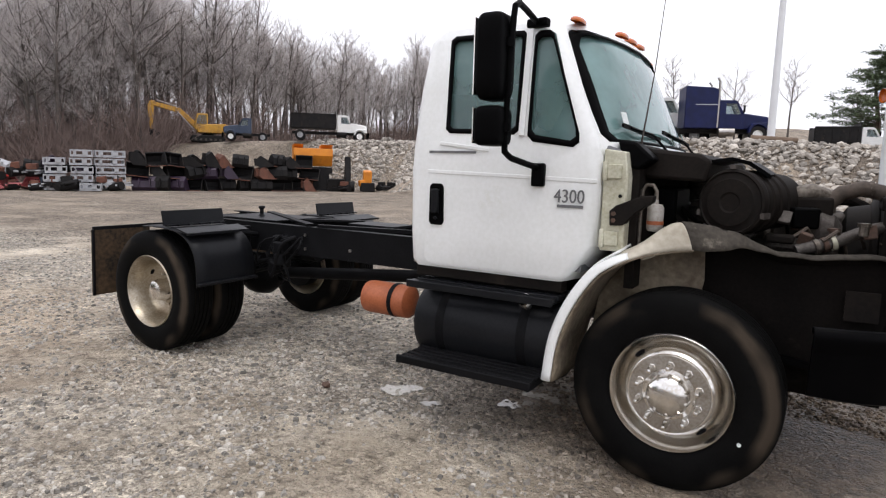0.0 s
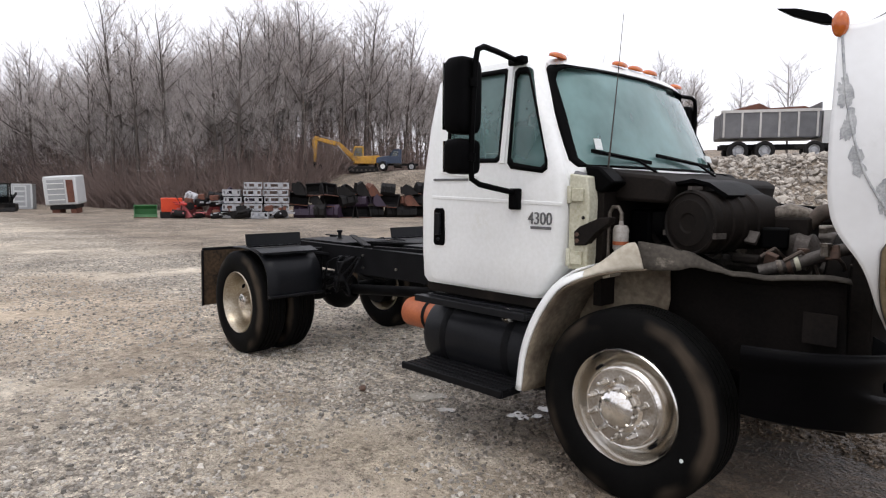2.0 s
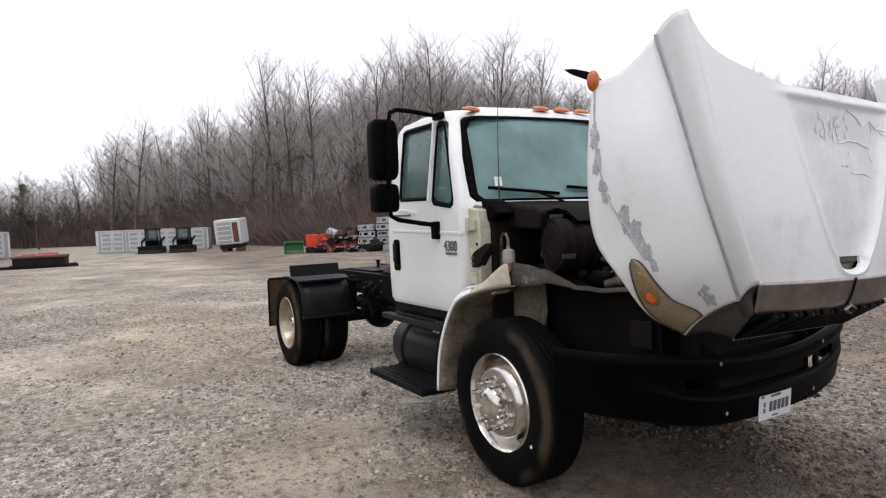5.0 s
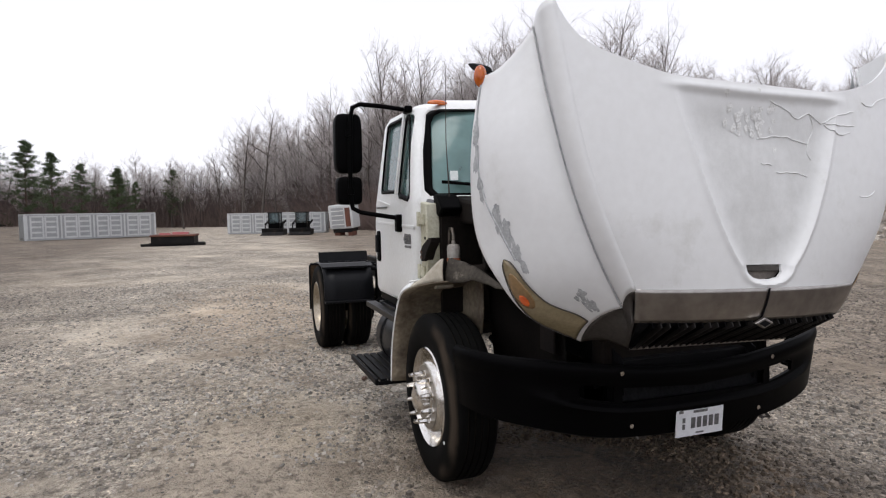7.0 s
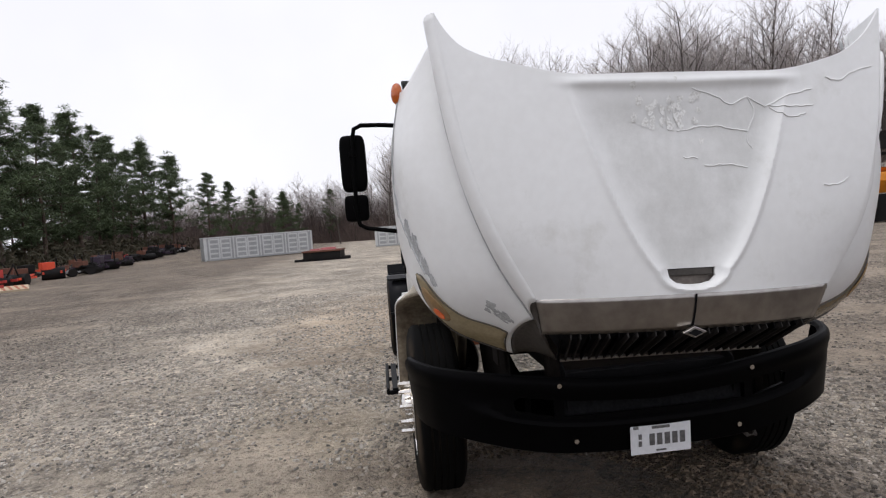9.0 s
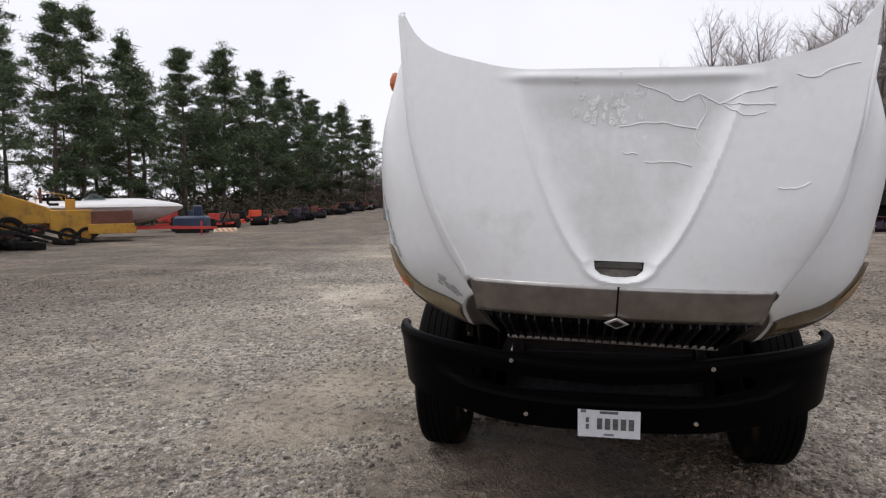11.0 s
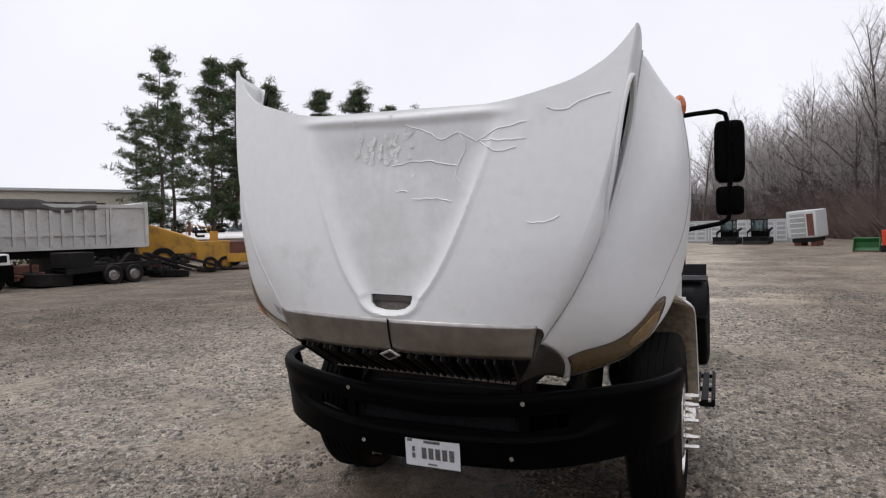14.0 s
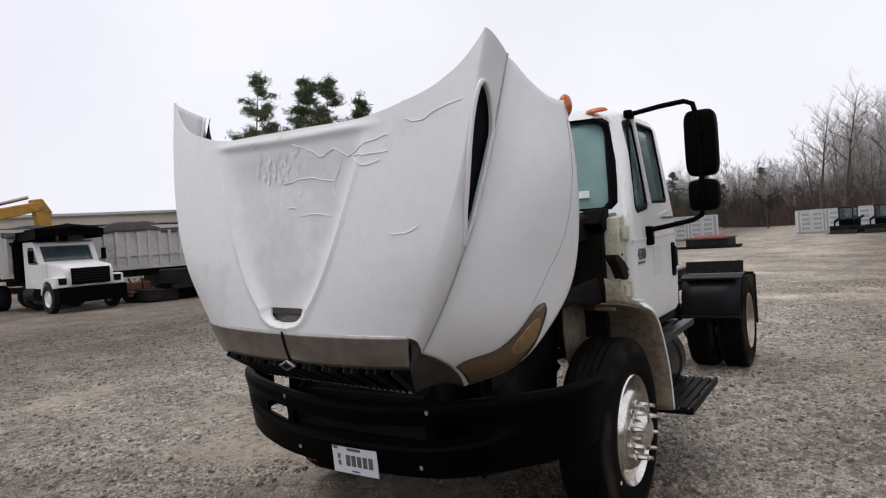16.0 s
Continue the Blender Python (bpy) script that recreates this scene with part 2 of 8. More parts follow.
    l.new(mud.outputs[0], b.inputs["Base Color"])
    return m


M["tyre"] = tyre_material()


def glass_material(name, tint, fog_sheen, fog_sheen_amount):
    """Tinted glass under a film of condensation in cloudy patches; its diffuse colour also stands for reflected sky."""
    m = bpy.data.materials.new(name)
    m.use_nodes = True
    n, l = m.node_tree.nodes, m.node_tree.links
    b = n["Principled BSDF"]
    b.inputs["Base Color"].default_value = (*tint, 1)
    b.inputs["Roughness"].default_value = 0.08
    b.inputs["Transmission Weight"].default_value = 1.0
    b.inputs["IOR"].default_value = 1.45
    d = n.new("ShaderNodeBsdfDiffuse")
    d.inputs[0].default_value = (*fog_sheen, 1)
    co, t, r, mx = n.new("ShaderNodeTexCoord"), n.new("ShaderNodeTexNoise"), n.new("ShaderNodeMapRange"), n.new("ShaderNodeMixShader")
    l.new(co.outputs["Object"], t.inputs["Vector"])
    t.inputs["Scale"].default_value, t.inputs["Detail"].default_value = 2.2, 4
    r.inputs[1].default_value, r.inputs[2].default_value = 0.3, 0.7
    r.inputs[3].default_value, r.inputs[4].default_value = fog_sheen_amount * 0.6, min(1, fog_sheen_amount * 1.3)
    l.new(t.outputs[0], r.inputs[0])
    l.new(r.outputs[0], mx.inputs[0])
    l.new(b.outputs[0], mx.inputs[1])
    gl, mx2 = n.new("ShaderNodeBsdfGlossy"), n.new("ShaderNodeMixShader")
    gl.inputs["Roughness"].default_value = 0.1
    fr = n.new("ShaderNodeFresnel")
    l.new(d.outputs[0], mx2.inputs[1])
    l.new(gl.outputs[0], mx2.inputs[2])
    l.new(fr.outputs[0], mx2.inputs[0])
    l.new(mx2.outputs[0], mx.inputs[2])
    l.new(mx.outputs[0], n["Material Output"].inputs[0])
    return m


M["glass"] = glass_material("fogged_windscreen", (0.50, 0.76, 0.73), (0.21, 0.345, 0.335), 0.80)
M["sideglass"] = glass_material("fogged_side_glass", (0.45, 0.68, 0.66), (0.135, 0.225, 0.22), 0.68)
M["clearglass"] = glass_material("vehicle_glass", (0.4, 0.5, 0.52), (0.10, 0.13, 0.14), 0.35)


# ---- mesh building ----
class Shape:
    """Vertices and faces that grow by solids, to be linked as one mesh."""

    def __init__(self):
        self.v, self.f = [], []

    def add(self, verts, faces):
        k = len(self.v)
        self.v += [tuple(map(float, p)) for p in verts]
        self.f += [tuple(i + k for i in q) for q in faces]
        return self

    def box(self, c, s, rot=None):
        """A box round c with the sizes s, turned by the degrees rot (x, y, z)."""
        m = Euler([radians(a) for a in rot]).to_matrix() if rot else None
        vs = []
        for z in (-0.5, 0.5):
            for y in (-0.5, 0.5):
                for x in (-0.5, 0.5):
                    p = Vector((x * s[0], y * s[1], z * s[2]))
                    p = m @ p if m else p
                    vs.append((p.x + c[0], p.y + c[1], p.z + c[2]))
        return self.add(vs, [(0, 2, 3, 1), (4, 5, 7, 6), (0, 1, 5, 4), (2, 6, 7, 3), (0, 4, 6, 2), (1, 3, 7, 5)])

    def beam(self, a, b, w, h):
        """A bar of the section w by h from a to b."""
        a, b = Vector(a), Vector(b)
        d = (b - a).normalized()
        s = d.cross(Vector((0, 0, 1)))
        s = s.normalized() if s.length > 1e-4 else Vector((1, 0, 0))
        u = s.cross(d)
        vs = [p + s * (i * w / 2) + u * (j * h / 2) for p in (a, b) for i, j in ((-1, -1), (1, -1), (1, 1), (-1, 1))]
        return self.add(vs, [(3, 2, 1, 0), (4, 5, 6, 7), (0, 1, 5, 4), (1, 2, 6, 5), (2, 3, 7, 6), (3, 0, 4, 7)])

    def tube(self, pts, r, seg=8, closed=False):
        """A round rod along points; r is one radius or one for each point."""
        pts = [Vector(p) for p in pts]
        rs = r if isinstance(r, (list, tuple)) else [r] * len(pts)
        vs, fs = [], []
        prev = None
        for i, p in enumerate(pts):
            d = (pts[min(i + 1, len(pts) - 1)] - pts[max(i - 1, 0)]).normalized()
            if prev is None:
                s = d.cross(Vector((0, 0, 1)) if abs(d.z) < 0.9 else Vector((1, 0, 0))).normalized()
            else:
                s = (prev - d * prev.dot(d)).normalized()
            prev = s
            u = d.cross(s)
            vs += [p + (s * math.cos(2 * math.pi * k / seg) + u * math.sin(2 * math.pi * k / seg)) * rs[i] for k in range(seg)]
        for i in range(len(pts) - 1):
            for k in range(seg):
                a, b = i * seg + k, i * seg + (k + 1) % seg
                fs.append((a, b, b + seg, a + seg))
        fs.append(tuple(reversed(range(seg))))
        fs.append(tuple(range((len(pts) - 1) * seg, len(pts) * seg)))
        return self.add(vs, fs)

    def turned(self, profile, c, axis="y", seg=40, sign=1):
        """A profile of (radius, along) turned round an axis through c; open ends at radius 0 are closed."""
        vs, fs = [], []
        for r, a in profile:
            for k in range(seg):
                t = 2 * math.pi * k / seg
                q = (r * math.cos(t), r * math.sin(t), sign * a)
                p = {"y": (q[0], q[2], q[1]), "x": (q[2], q[0], q[1]), "z": (q[0], q[1], q[2])}[axis]
                vs.append((p[0] + c[0], p[1] + c[1], p[2] + c[2]))
        for i in range(len(profile) - 1):
            for k in range(seg):
                a, b = i * seg + k, i * seg + (k + 1) % seg
                fs.append((a, b, b + seg, a + seg))
        if profile[0][0] < 0.02:
            fs.append(tuple(reversed(range(seg))))
        if profile[-1][0] < 0.02:
            fs.append(tuple(range((len(profile) - 1) * seg, len(profile) * seg)))
        return self.add(vs, fs)

    def cyl(self, c, r, length, axis="y", seg=24):
        return self.turned([(0.001, -length / 2), (r, -length / 2), (r, length / 2), (0.001, length / 2)], c, axis, seg)

    def prism(self, poly, axis, a, b):
        """A flat outline pushed from a to b along an axis. The outline lies in (x, z) for y, (y, z) for x, (x, y) for z."""
        n = len(poly)
        put = {"y": lambda p, t: (p[0], t, p[1]), "x": lambda p, t: (t, p[0], p[1]), "z": lambda p, t: (p[0], p[1], t)}[axis]
        vs = [put(p, a) for p in poly] + [put(p, b) for p in poly]
        fs = [tuple(range(n)), tuple(range(2 * n - 1, n - 1, -1))]
        fs += [(i, i + n, (i + 1) % n + n, (i + 1) % n) for i in range(n)]
        return self.add(vs, fs)

    def grid(self, fn, nu, nv, close_u=False):
        """A sheet fn(u, v) with u and v from 0 to 1."""
        vs = [fn(i / nu, j / nv) for j in range(nv + 1) for i in range(nu + 1)]
        w = nu + 1
        return self.add(vs, [(j * w + i, j * w + i + 1, (j + 1) * w + i + 1, (j + 1) * w + i) for j in range(nv) for i in range(nu)])

    def mirrored(self):
        """The same shape on the other side of the truck."""
        s = Shape()
        s.v = [(x, -y, z) for x, y, z in self.v]
        s.f = [tuple(reversed(q)) for q in self.f]
        return s

    def moved(self, m):
        s = Shape()
        s.v = [tuple(m @ Vector(p)) for p in self.v]
        s.f = list(self.f)
        return s

    def mesh(self, name, angle=35):
        me = bpy.data.meshes.new(name)
        me.from_pydata(self.v, [], self.f)
        bm = bmesh.new()
        bm.from_mesh(me)
        bmesh.ops.recalc_face_normals(bm, faces=bm.faces)
        bm.to_mesh(me)
        bm.free()
        me.shade_smooth()
        me.set_sharp_from_angle(angle=radians(angle))
        return me


def part(name, shape, mat, parent, label="", bevel=0.0, thick=0.0, angle=35, kind=""):
    """Links a shape as one mesh under a thing or under a part."""
    me = shape.mesh(name, angle) if isinstance(shape, Shape) else shape
    if not me.materials:
        me.materials.append(M[mat] if isinstance(mat, str) else mat)
    ob = new(name, me)
    if parent:
        ob.parent = parent
    if thick:
        mod = ob.modifiers.new("thick", "SOLIDIFY")
        mod.thickness, mod.offset = thick, -1
    if bevel:
        mod = ob.modifiers.new("bevel", "BEVEL")
        mod.width, mod.segments, mod.limit_method = bevel, 2, "ANGLE"
        mod.harden_normals = False
    return tagged(ob, label=label, kind=kind)


def thing(name, label, category, group="", at=None, kind=""):
    """An Empty at a thing's base, which carries its tags and parents its parts."""
    ob = new(name)
    ob.empty_display_size = 0.3
    if at is not None:
        ob.matrix_basis = at
    return tagged(ob, label, category, group, kind)


def curve_at(pts, t):
    """A smooth curve through points, at t from 0 to 1."""
    p = np.array(pts, float)
    s = min(max(t, 0.0), 1.0) * (len(p) - 1)
    i = min(int(s), len(p) - 2)
    f = s - i
    a, b = p[i], p[i + 1]
    ma = (p[i + 1] - p[i - 1]) / 2 if i else b - a
    mb = (p[i + 2] - p[i]) / 2 if i + 2 < len(p) else b - a
    return (2 * f**3 - 3 * f**2 + 1) * a + (f**3 - 2 * f**2 + f) * ma + (3 * f**2 - 2 * f**3) * b + (f**3 - f**2) * mb


# ---- the ground ----
def smooth(a, b, x):
    t = np.clip((x - a) / (b - a), 0, 1)
    return t * t * (3 - 2 * t)


BANK_FOOT = [(-80, 25), (-46, 19), (-36, 21), (-29, 26), (-25, 28.5), (-18, 25), (-8, 20.5), (6, 18), (40, 14), (200, 0)]


def ground_height(x, y):
    """Flat yard, a stony bank to an upper level on one side, a gentle rise far off."""
    fx, fy = np.array(BANK_FOOT).T
    foot = np.interp(x, fx, fy)
    width = np.interp(x, [-46, -30, -8, 20], [9, 5, 6.5, 6.5])
    z = np.interp(x, [-46, -27, -6, 2, 20], [3.0, 3.5, 3.35, 2.9, 2.5]) * smooth(0, 1, (y - foot) / width)
    z = z * smooth(-75, -46, x) + 0.2 * smooth(0, 11, y - foot - width) * smooth(-22, -15, x)
    far = np.hypot(x, y)
    hill = 7.0 * smooth(70, 130, far) * smooth(10, 40, y) * smooth(-15, -50, x - 0.35 * y)
    return z + hill + 0.75 * smooth(-45, -80, x) * smooth(-10, -26, y)


def sandiness(x, y):
    """How far fine dust covers the stone of the yard, from about -1 to 1."""
    return 0.55 * noise.noise(Vector((x * 0.4, y * 0.4, 1.7))) + 0.75 * noise.noise(Vector((x * 0.95, y * 0.95, 5.2)))


def ground():
    s = np.linspace(-1, 1, 261)
    g = np.sign(s) * (np.abs(s) ** 2.6 * 900 + np.abs(s) * 55)
    xs, ys = g - 15, g + 8
    X, Y = np.meshgrid(xs, ys)
    Z = ground_height(X, Y)
    n = len(xs)
    me = bpy.data.meshes.new("ground")
    idx = np.arange(n * n).reshape(n, n)
    faces = np.stack([idx[:-1, :-1], idx[:-1, 1:], idx[1:, 1:], idx[1:, :-1]], -1).reshape(-1, 4)
    me.from_pydata(np.stack([X, Y, Z], -1).reshape(-1, 3).tolist(), [], faces.tolist())
    me.shade_smooth()
    cover = me.attributes.new("sand", "FLOAT", "POINT")
    cover.data.foreach_set("value", [sandiness(a, b) if abs(a) < 70 and abs(b) < 70 else 0.0 for a, b in zip(X.ravel(), Y.ravel())])
    ob = new("ground", me)
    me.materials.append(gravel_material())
    return tagged(ob, "grey and tan crushed gravel yard, damp and rutted", "ground", kind="structure")


def gravel_material():
    m = bpy.data.materials.new("crushed_gravel")
    m.use_nodes = True
    n, l = m.node_tree.nodes, m.node_tree.links
    b = n["Principled BSDF"]
    co = n.new("ShaderNodeTexCoord")

    def tex(scale, detail=6, rough=0.6, vec=None):
        t = n.new("ShaderNodeTexNoise")
        l.new(vec or co.outputs["Object"], t.inputs["Vector"])
        t.inputs["Scale"].default_value, t.inputs["Detail"].default_value, t.inputs["Roughness"].default_value = scale, detail, rough
        return t.outputs[0]

    def span(s, a, c, lo=0.0, hi=1.0):
        r = n.new("ShaderNodeMapRange")
        r.inputs[1].default_value, r.inputs[2].default_value, r.inputs[3].default_value, r.inputs[4].default_value = a, c, lo, hi
        l.new(s, r.inputs[0])
        return r.outputs[0]

    def blend(f, a, c):
        x = n.new("ShaderNodeMixRGB")
        for i, v in ((0, f), (1, a), (2, c)):
            if isinstance(v, tuple):
                x.inputs[i].default_value = (*v, 1)
            else:
                l.new(v, x.inputs[i])
        return x.outputs[0]

    bend, warp = n.new("ShaderNodeTexNoise"), n.new("ShaderNodeVectorMath")
    l.new(co.outputs["Object"], bend.inputs["Vector"])
    bend.inputs["Scale"].default_value, bend.inputs["Detail"].default_value = 26, 4
    warp.operation = "MULTIPLY_ADD"
    l.new(bend.outputs["Color"], warp.inputs[0])
    warp.inputs[1].default_value = (0.045, 0.045, 0.045)
    l.new(co.outputs["Object"], warp.inputs[2])

    def chips(scale):
        v = n.new("ShaderNodeTexVoronoi")
        v.inputs["Scale"].default_value = scale
        l.new(warp.outputs[0], v.inputs["Vector"])
        c = n.new("ShaderNodeSeparateColor")
        l.new(v.outputs["Color"], c.inputs[0])
        return v.outputs["Distance"], c.outputs[0]

    far1, tone1 = chips(38)
    far2, tone2 = chips(75)
    stone = blend(span(tone1, 0.05, 0.95), (0.25, 0.232, 0.205), (0.72, 0.675, 0.60))
    grit = blend(span(tone2, 0.1, 0.9), (0.30, 0.275, 0.235), (0.68, 0.635, 0.55))
    # stones stand in dark joints, the shadow between them put into the colour
    stone = blend(span(far1, 0.40, 0.62, 0, 0.55), stone, (0.15, 0.135, 0.115))
    base = blend(span(tex(5.0, 7, 0.7), 0.44, 0.58), stone, grit)
    clump = n.new("ShaderNodeMixRGB")
    clump.blend_type = "MULTIPLY"
    clump.inputs[0].default_value = 1.0
    l.new(base, clump.inputs[1])
    l.new(blend(span(tex(7.5, 9, 0.75), 0.36, 0.62), (0.50, 0.48, 0.46), (1.62, 1.60, 1.57)), clump.inputs[2])
    base = clump.outputs[0]
    # compacted tan dust in wide patches
    held, mixd = n.new("ShaderNodeAttribute"), n.new("ShaderNodeMath")
    held.attribute_name = "sand"
    mixd.operation = "MULTIPLY_ADD"
    l.new(tex(3.0, 9, 0.72), mixd.inputs[0])
    mixd.inputs[1].default_value = 2.0
    l.new(held.outputs["Fac"], mixd.inputs[2])
    sand = span(mixd.outputs[0], 0.98, 1.42, 0, 0.8)
    fine = blend(tex(40), (0.60, 0.54, 0.445), (0.48, 0.43, 0.35))
    fine = blend(span(tex(60, 4, 0.6), 0.58, 0.66, 0, 0.6), fine, (0.30, 0.27, 0.23))
    fine = blend(span(tex(14, 8, 0.75), 0.50, 0.66), fine, base)
    dust = blend(sand, base, fine)
    pale = blend(span(tex(1.3, 9, 0.75), 0.52, 0.62, 0, 0.45), dust, (0.76, 0.72, 0.64))
    # brown damp earth pressed flat beside the cab
    def zone(mx, my, hx, hy, a, c, amount):
        s0 = n.new("ShaderNodeSeparateXYZ")
        l.new(co.outputs["Object"], s0.inputs[0])
        c0, v0, w0 = n.new("ShaderNodeCombineXYZ"), n.new("ShaderNodeVectorMath"), n.new("ShaderNodeMath")
        for k, mid, half in ((0, mx, hx), (1, my, hy)):
            q = n.new("ShaderNodeMath")
            q.operation = "MULTIPLY_ADD"
            l.new(s0.outputs[k], q.inputs[0])
            q.inputs[1].default_value, q.inputs[2].default_value = 1 / half, -mid / half
            l.new(q.outputs[0], c0.inputs[k])
        v0.operation = "LENGTH"
        l.new(c0.outputs[0], v0.inputs[0])
        w0.operation = "MULTIPLY_ADD"
        l.new(tex(1.1, 8, 0.65), w0.inputs[0])
        w0.inputs[1].default_value = 1.8
        l.new(v0.outputs["Value"], w0.inputs[2])
        return span(w0.outputs[0], a, c, amount, 0)
    earth = blend(tex(30), (0.46, 0.385, 0.275), (0.35, 0.29, 0.205))
    pale = blend(zone(-1.2, -2.1, 2.6, 1.0, 1.2, 1.9, 0.5), pale, earth)
    pale = blend(zone(-0.55, -2.35, 1.15, 0.62, 1.40, 2.0, 0.8), pale, blend(tex(22, 6, 0.7), (0.74, 0.66, 0.55), (0.56, 0.49, 0.40)))
    pale = blend(zone(-8.0, -1.8, 4.5, 1.7, 1.35, 2.1, 0.5), pale, blend(tex(16, 7, 0.7), (0.40, 0.31, 0.215), (0.80, 0.65, 0.48)))
    broad = n.new("ShaderNodeMixRGB")
    broad.blend_type = "MULTIPLY"
    broad.inputs[0].default_value = 1.0
    l.new(pale, broad.inputs[1])
    l.new(blend(span(tex(0.55, 9, 0.72), 0.38, 0.60), (0.68, 0.648, 0.615), (1.18, 1.135, 1.085)), broad.inputs[2])
    # ground multiplied darker by place: towards low y, ahead of the truck, towards high y
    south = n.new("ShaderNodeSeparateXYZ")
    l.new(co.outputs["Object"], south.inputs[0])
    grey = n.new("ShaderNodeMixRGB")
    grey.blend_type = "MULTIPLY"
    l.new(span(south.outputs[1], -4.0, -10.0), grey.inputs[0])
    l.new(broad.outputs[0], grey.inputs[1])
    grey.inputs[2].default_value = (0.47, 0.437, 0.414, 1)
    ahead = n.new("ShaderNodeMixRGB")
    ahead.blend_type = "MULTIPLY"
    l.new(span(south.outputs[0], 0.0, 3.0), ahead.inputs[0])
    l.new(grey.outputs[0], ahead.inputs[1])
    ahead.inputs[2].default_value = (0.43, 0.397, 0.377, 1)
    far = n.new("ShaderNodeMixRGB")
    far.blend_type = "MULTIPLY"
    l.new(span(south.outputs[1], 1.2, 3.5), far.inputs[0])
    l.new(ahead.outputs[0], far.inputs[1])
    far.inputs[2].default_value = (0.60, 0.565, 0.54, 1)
    # dark gaps between clumps of stone
    gaps = n.new("ShaderNodeMixRGB")
    gaps.blend_type = "MULTIPLY"
    l.new(span(sand, 0, 1, 1, 0.3), gaps.inputs[0])
    l.new(far.outputs[0], gaps.inputs[1])
    l.new(blend(span(tex(13, 5, 0.62), 0.37, 0.50), (0.50, 0.49, 0.48), (1.06, 1.06, 1.06)), gaps.inputs[2])
    pale = gaps.outputs[0]
    # damp brown ground round the parked truck, with the truck's shade painted in
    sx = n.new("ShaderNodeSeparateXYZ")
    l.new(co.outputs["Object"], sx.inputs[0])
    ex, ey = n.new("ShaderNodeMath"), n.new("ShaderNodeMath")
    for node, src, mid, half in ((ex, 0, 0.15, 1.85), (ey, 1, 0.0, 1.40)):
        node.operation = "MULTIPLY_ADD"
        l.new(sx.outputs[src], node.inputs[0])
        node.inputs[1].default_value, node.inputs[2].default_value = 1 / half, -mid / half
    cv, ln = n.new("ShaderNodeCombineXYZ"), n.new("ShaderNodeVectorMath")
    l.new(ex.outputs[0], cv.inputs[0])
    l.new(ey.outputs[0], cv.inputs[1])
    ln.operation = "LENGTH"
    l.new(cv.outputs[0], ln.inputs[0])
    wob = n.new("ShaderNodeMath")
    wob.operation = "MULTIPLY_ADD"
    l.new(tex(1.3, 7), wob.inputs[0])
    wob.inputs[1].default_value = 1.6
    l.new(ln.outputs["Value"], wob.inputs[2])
    damp_shade = span(wob.outputs[0], 1.25, 2.15, 1, 0)
    wet_shade = n.new("ShaderNodeMixRGB")
    wet_shade.blend_type = "MULTIPLY"
    l.new(damp_shade, wet_shade.inputs[0])
    l.new(pale, wet_shade.inputs[1])
    wet_shade.inputs[2].default_value = (0.30, 0.242, 0.195, 1)
    l.new(wet_shade.outputs[0], b.inputs["Base Color"])
    l.new(span(damp_shade, 0, 1, 0.88, 0.42), b.inputs["Roughness"])
    both = n.new("ShaderNodeMath")
    both.operation = "MULTIPLY_ADD"
    l.new(far2, both.inputs[0])
    both.inputs[1].default_value = 0.4
    l.new(far1, both.inputs[2])
    low = n.new("ShaderNodeMath")
    low.operation = "MULTIPLY"
    l.new(both.outputs[0], low.inputs[0])
    l.new(span(sand, 0, 1, -1.0, -0.12), low.inputs[1])
    h = n.new("ShaderNodeMath")
    h.operation = "MULTIPLY_ADD"
    l.new(tex(14, 8, 0.7), h.inputs[0])
    h.inputs[1].default_value = 0.8
    l.new(low.outputs[0], h.inputs[2])
    bp = n.new("ShaderNodeBump")
    bp.inputs["Strength"].default_value, bp.inputs["Distance"].default_value = 1.0, 0.04
    l.new(h.outputs[0], bp.inputs["Height"])
    l.new(bp.outputs[0], b.inputs["Normal"])
    return m


ground()


# ---- the truck: cab ----
truck = thing("truck", "white cab and chassis truck with its hood tilted open on gravel", "truck", at=pose(0, 0, 0))

CAB = [  # height, rear, front, bow, half width, corner
    (1.00, -1.75, -0.70, 0.01, 1.040, 0.05), (1.04, -1.775, -0.67, 0.01, 1.055, 0.05), (1.22, -1.79, -0.52, 0.03, 1.06, 0.06),
    (1.60, -1.80, -0.43, 0.08, 1.06, 0.07), (1.76, -1.80, -0.39, 0.11, 1.055, 0.09), (2.10, -1.785, -0.52, 0.135, 1.012, 0.10),
    (2.40, -1.755, -0.645, 0.15, 0.97, 0.12), (2.47, -1.72, -0.70, 0.15, 0.93, 0.14), (2.52, -1.62, -0.80, 0.14, 0.84, 0.16), (2.545, -1.45, -1.00, 0.10, 0.62, 0.2)]


def cab_at(z):
    t = np.array(CAB).T
    return [float(np.interp(z, t[0], t[k])) for k in range(1, 6)]


def cab_front(y, z):
    xr, xf, bow, w, rc = cab_at(z)
    return xf - bow * (y / w) ** 2


def cab_skin(y, z):
    """The front skin of the cab, round its corners too."""
    xr, xf, bow, w, rc = cab_at(z)
    xe = xf - bow - rc * 0.6
    line = [(w * k, xf - bow * k * k) for k in (0, 0.2, 0.4, 0.6, 0.82)] + [(w - rc + rc * math.cos(a), xe - rc + rc * math.sin(a)) for a in (1.2, 0.8, 0.4, 0)]
    return float(np.interp(abs(y), [p[0] for p in line], [p[1] for p in line]))


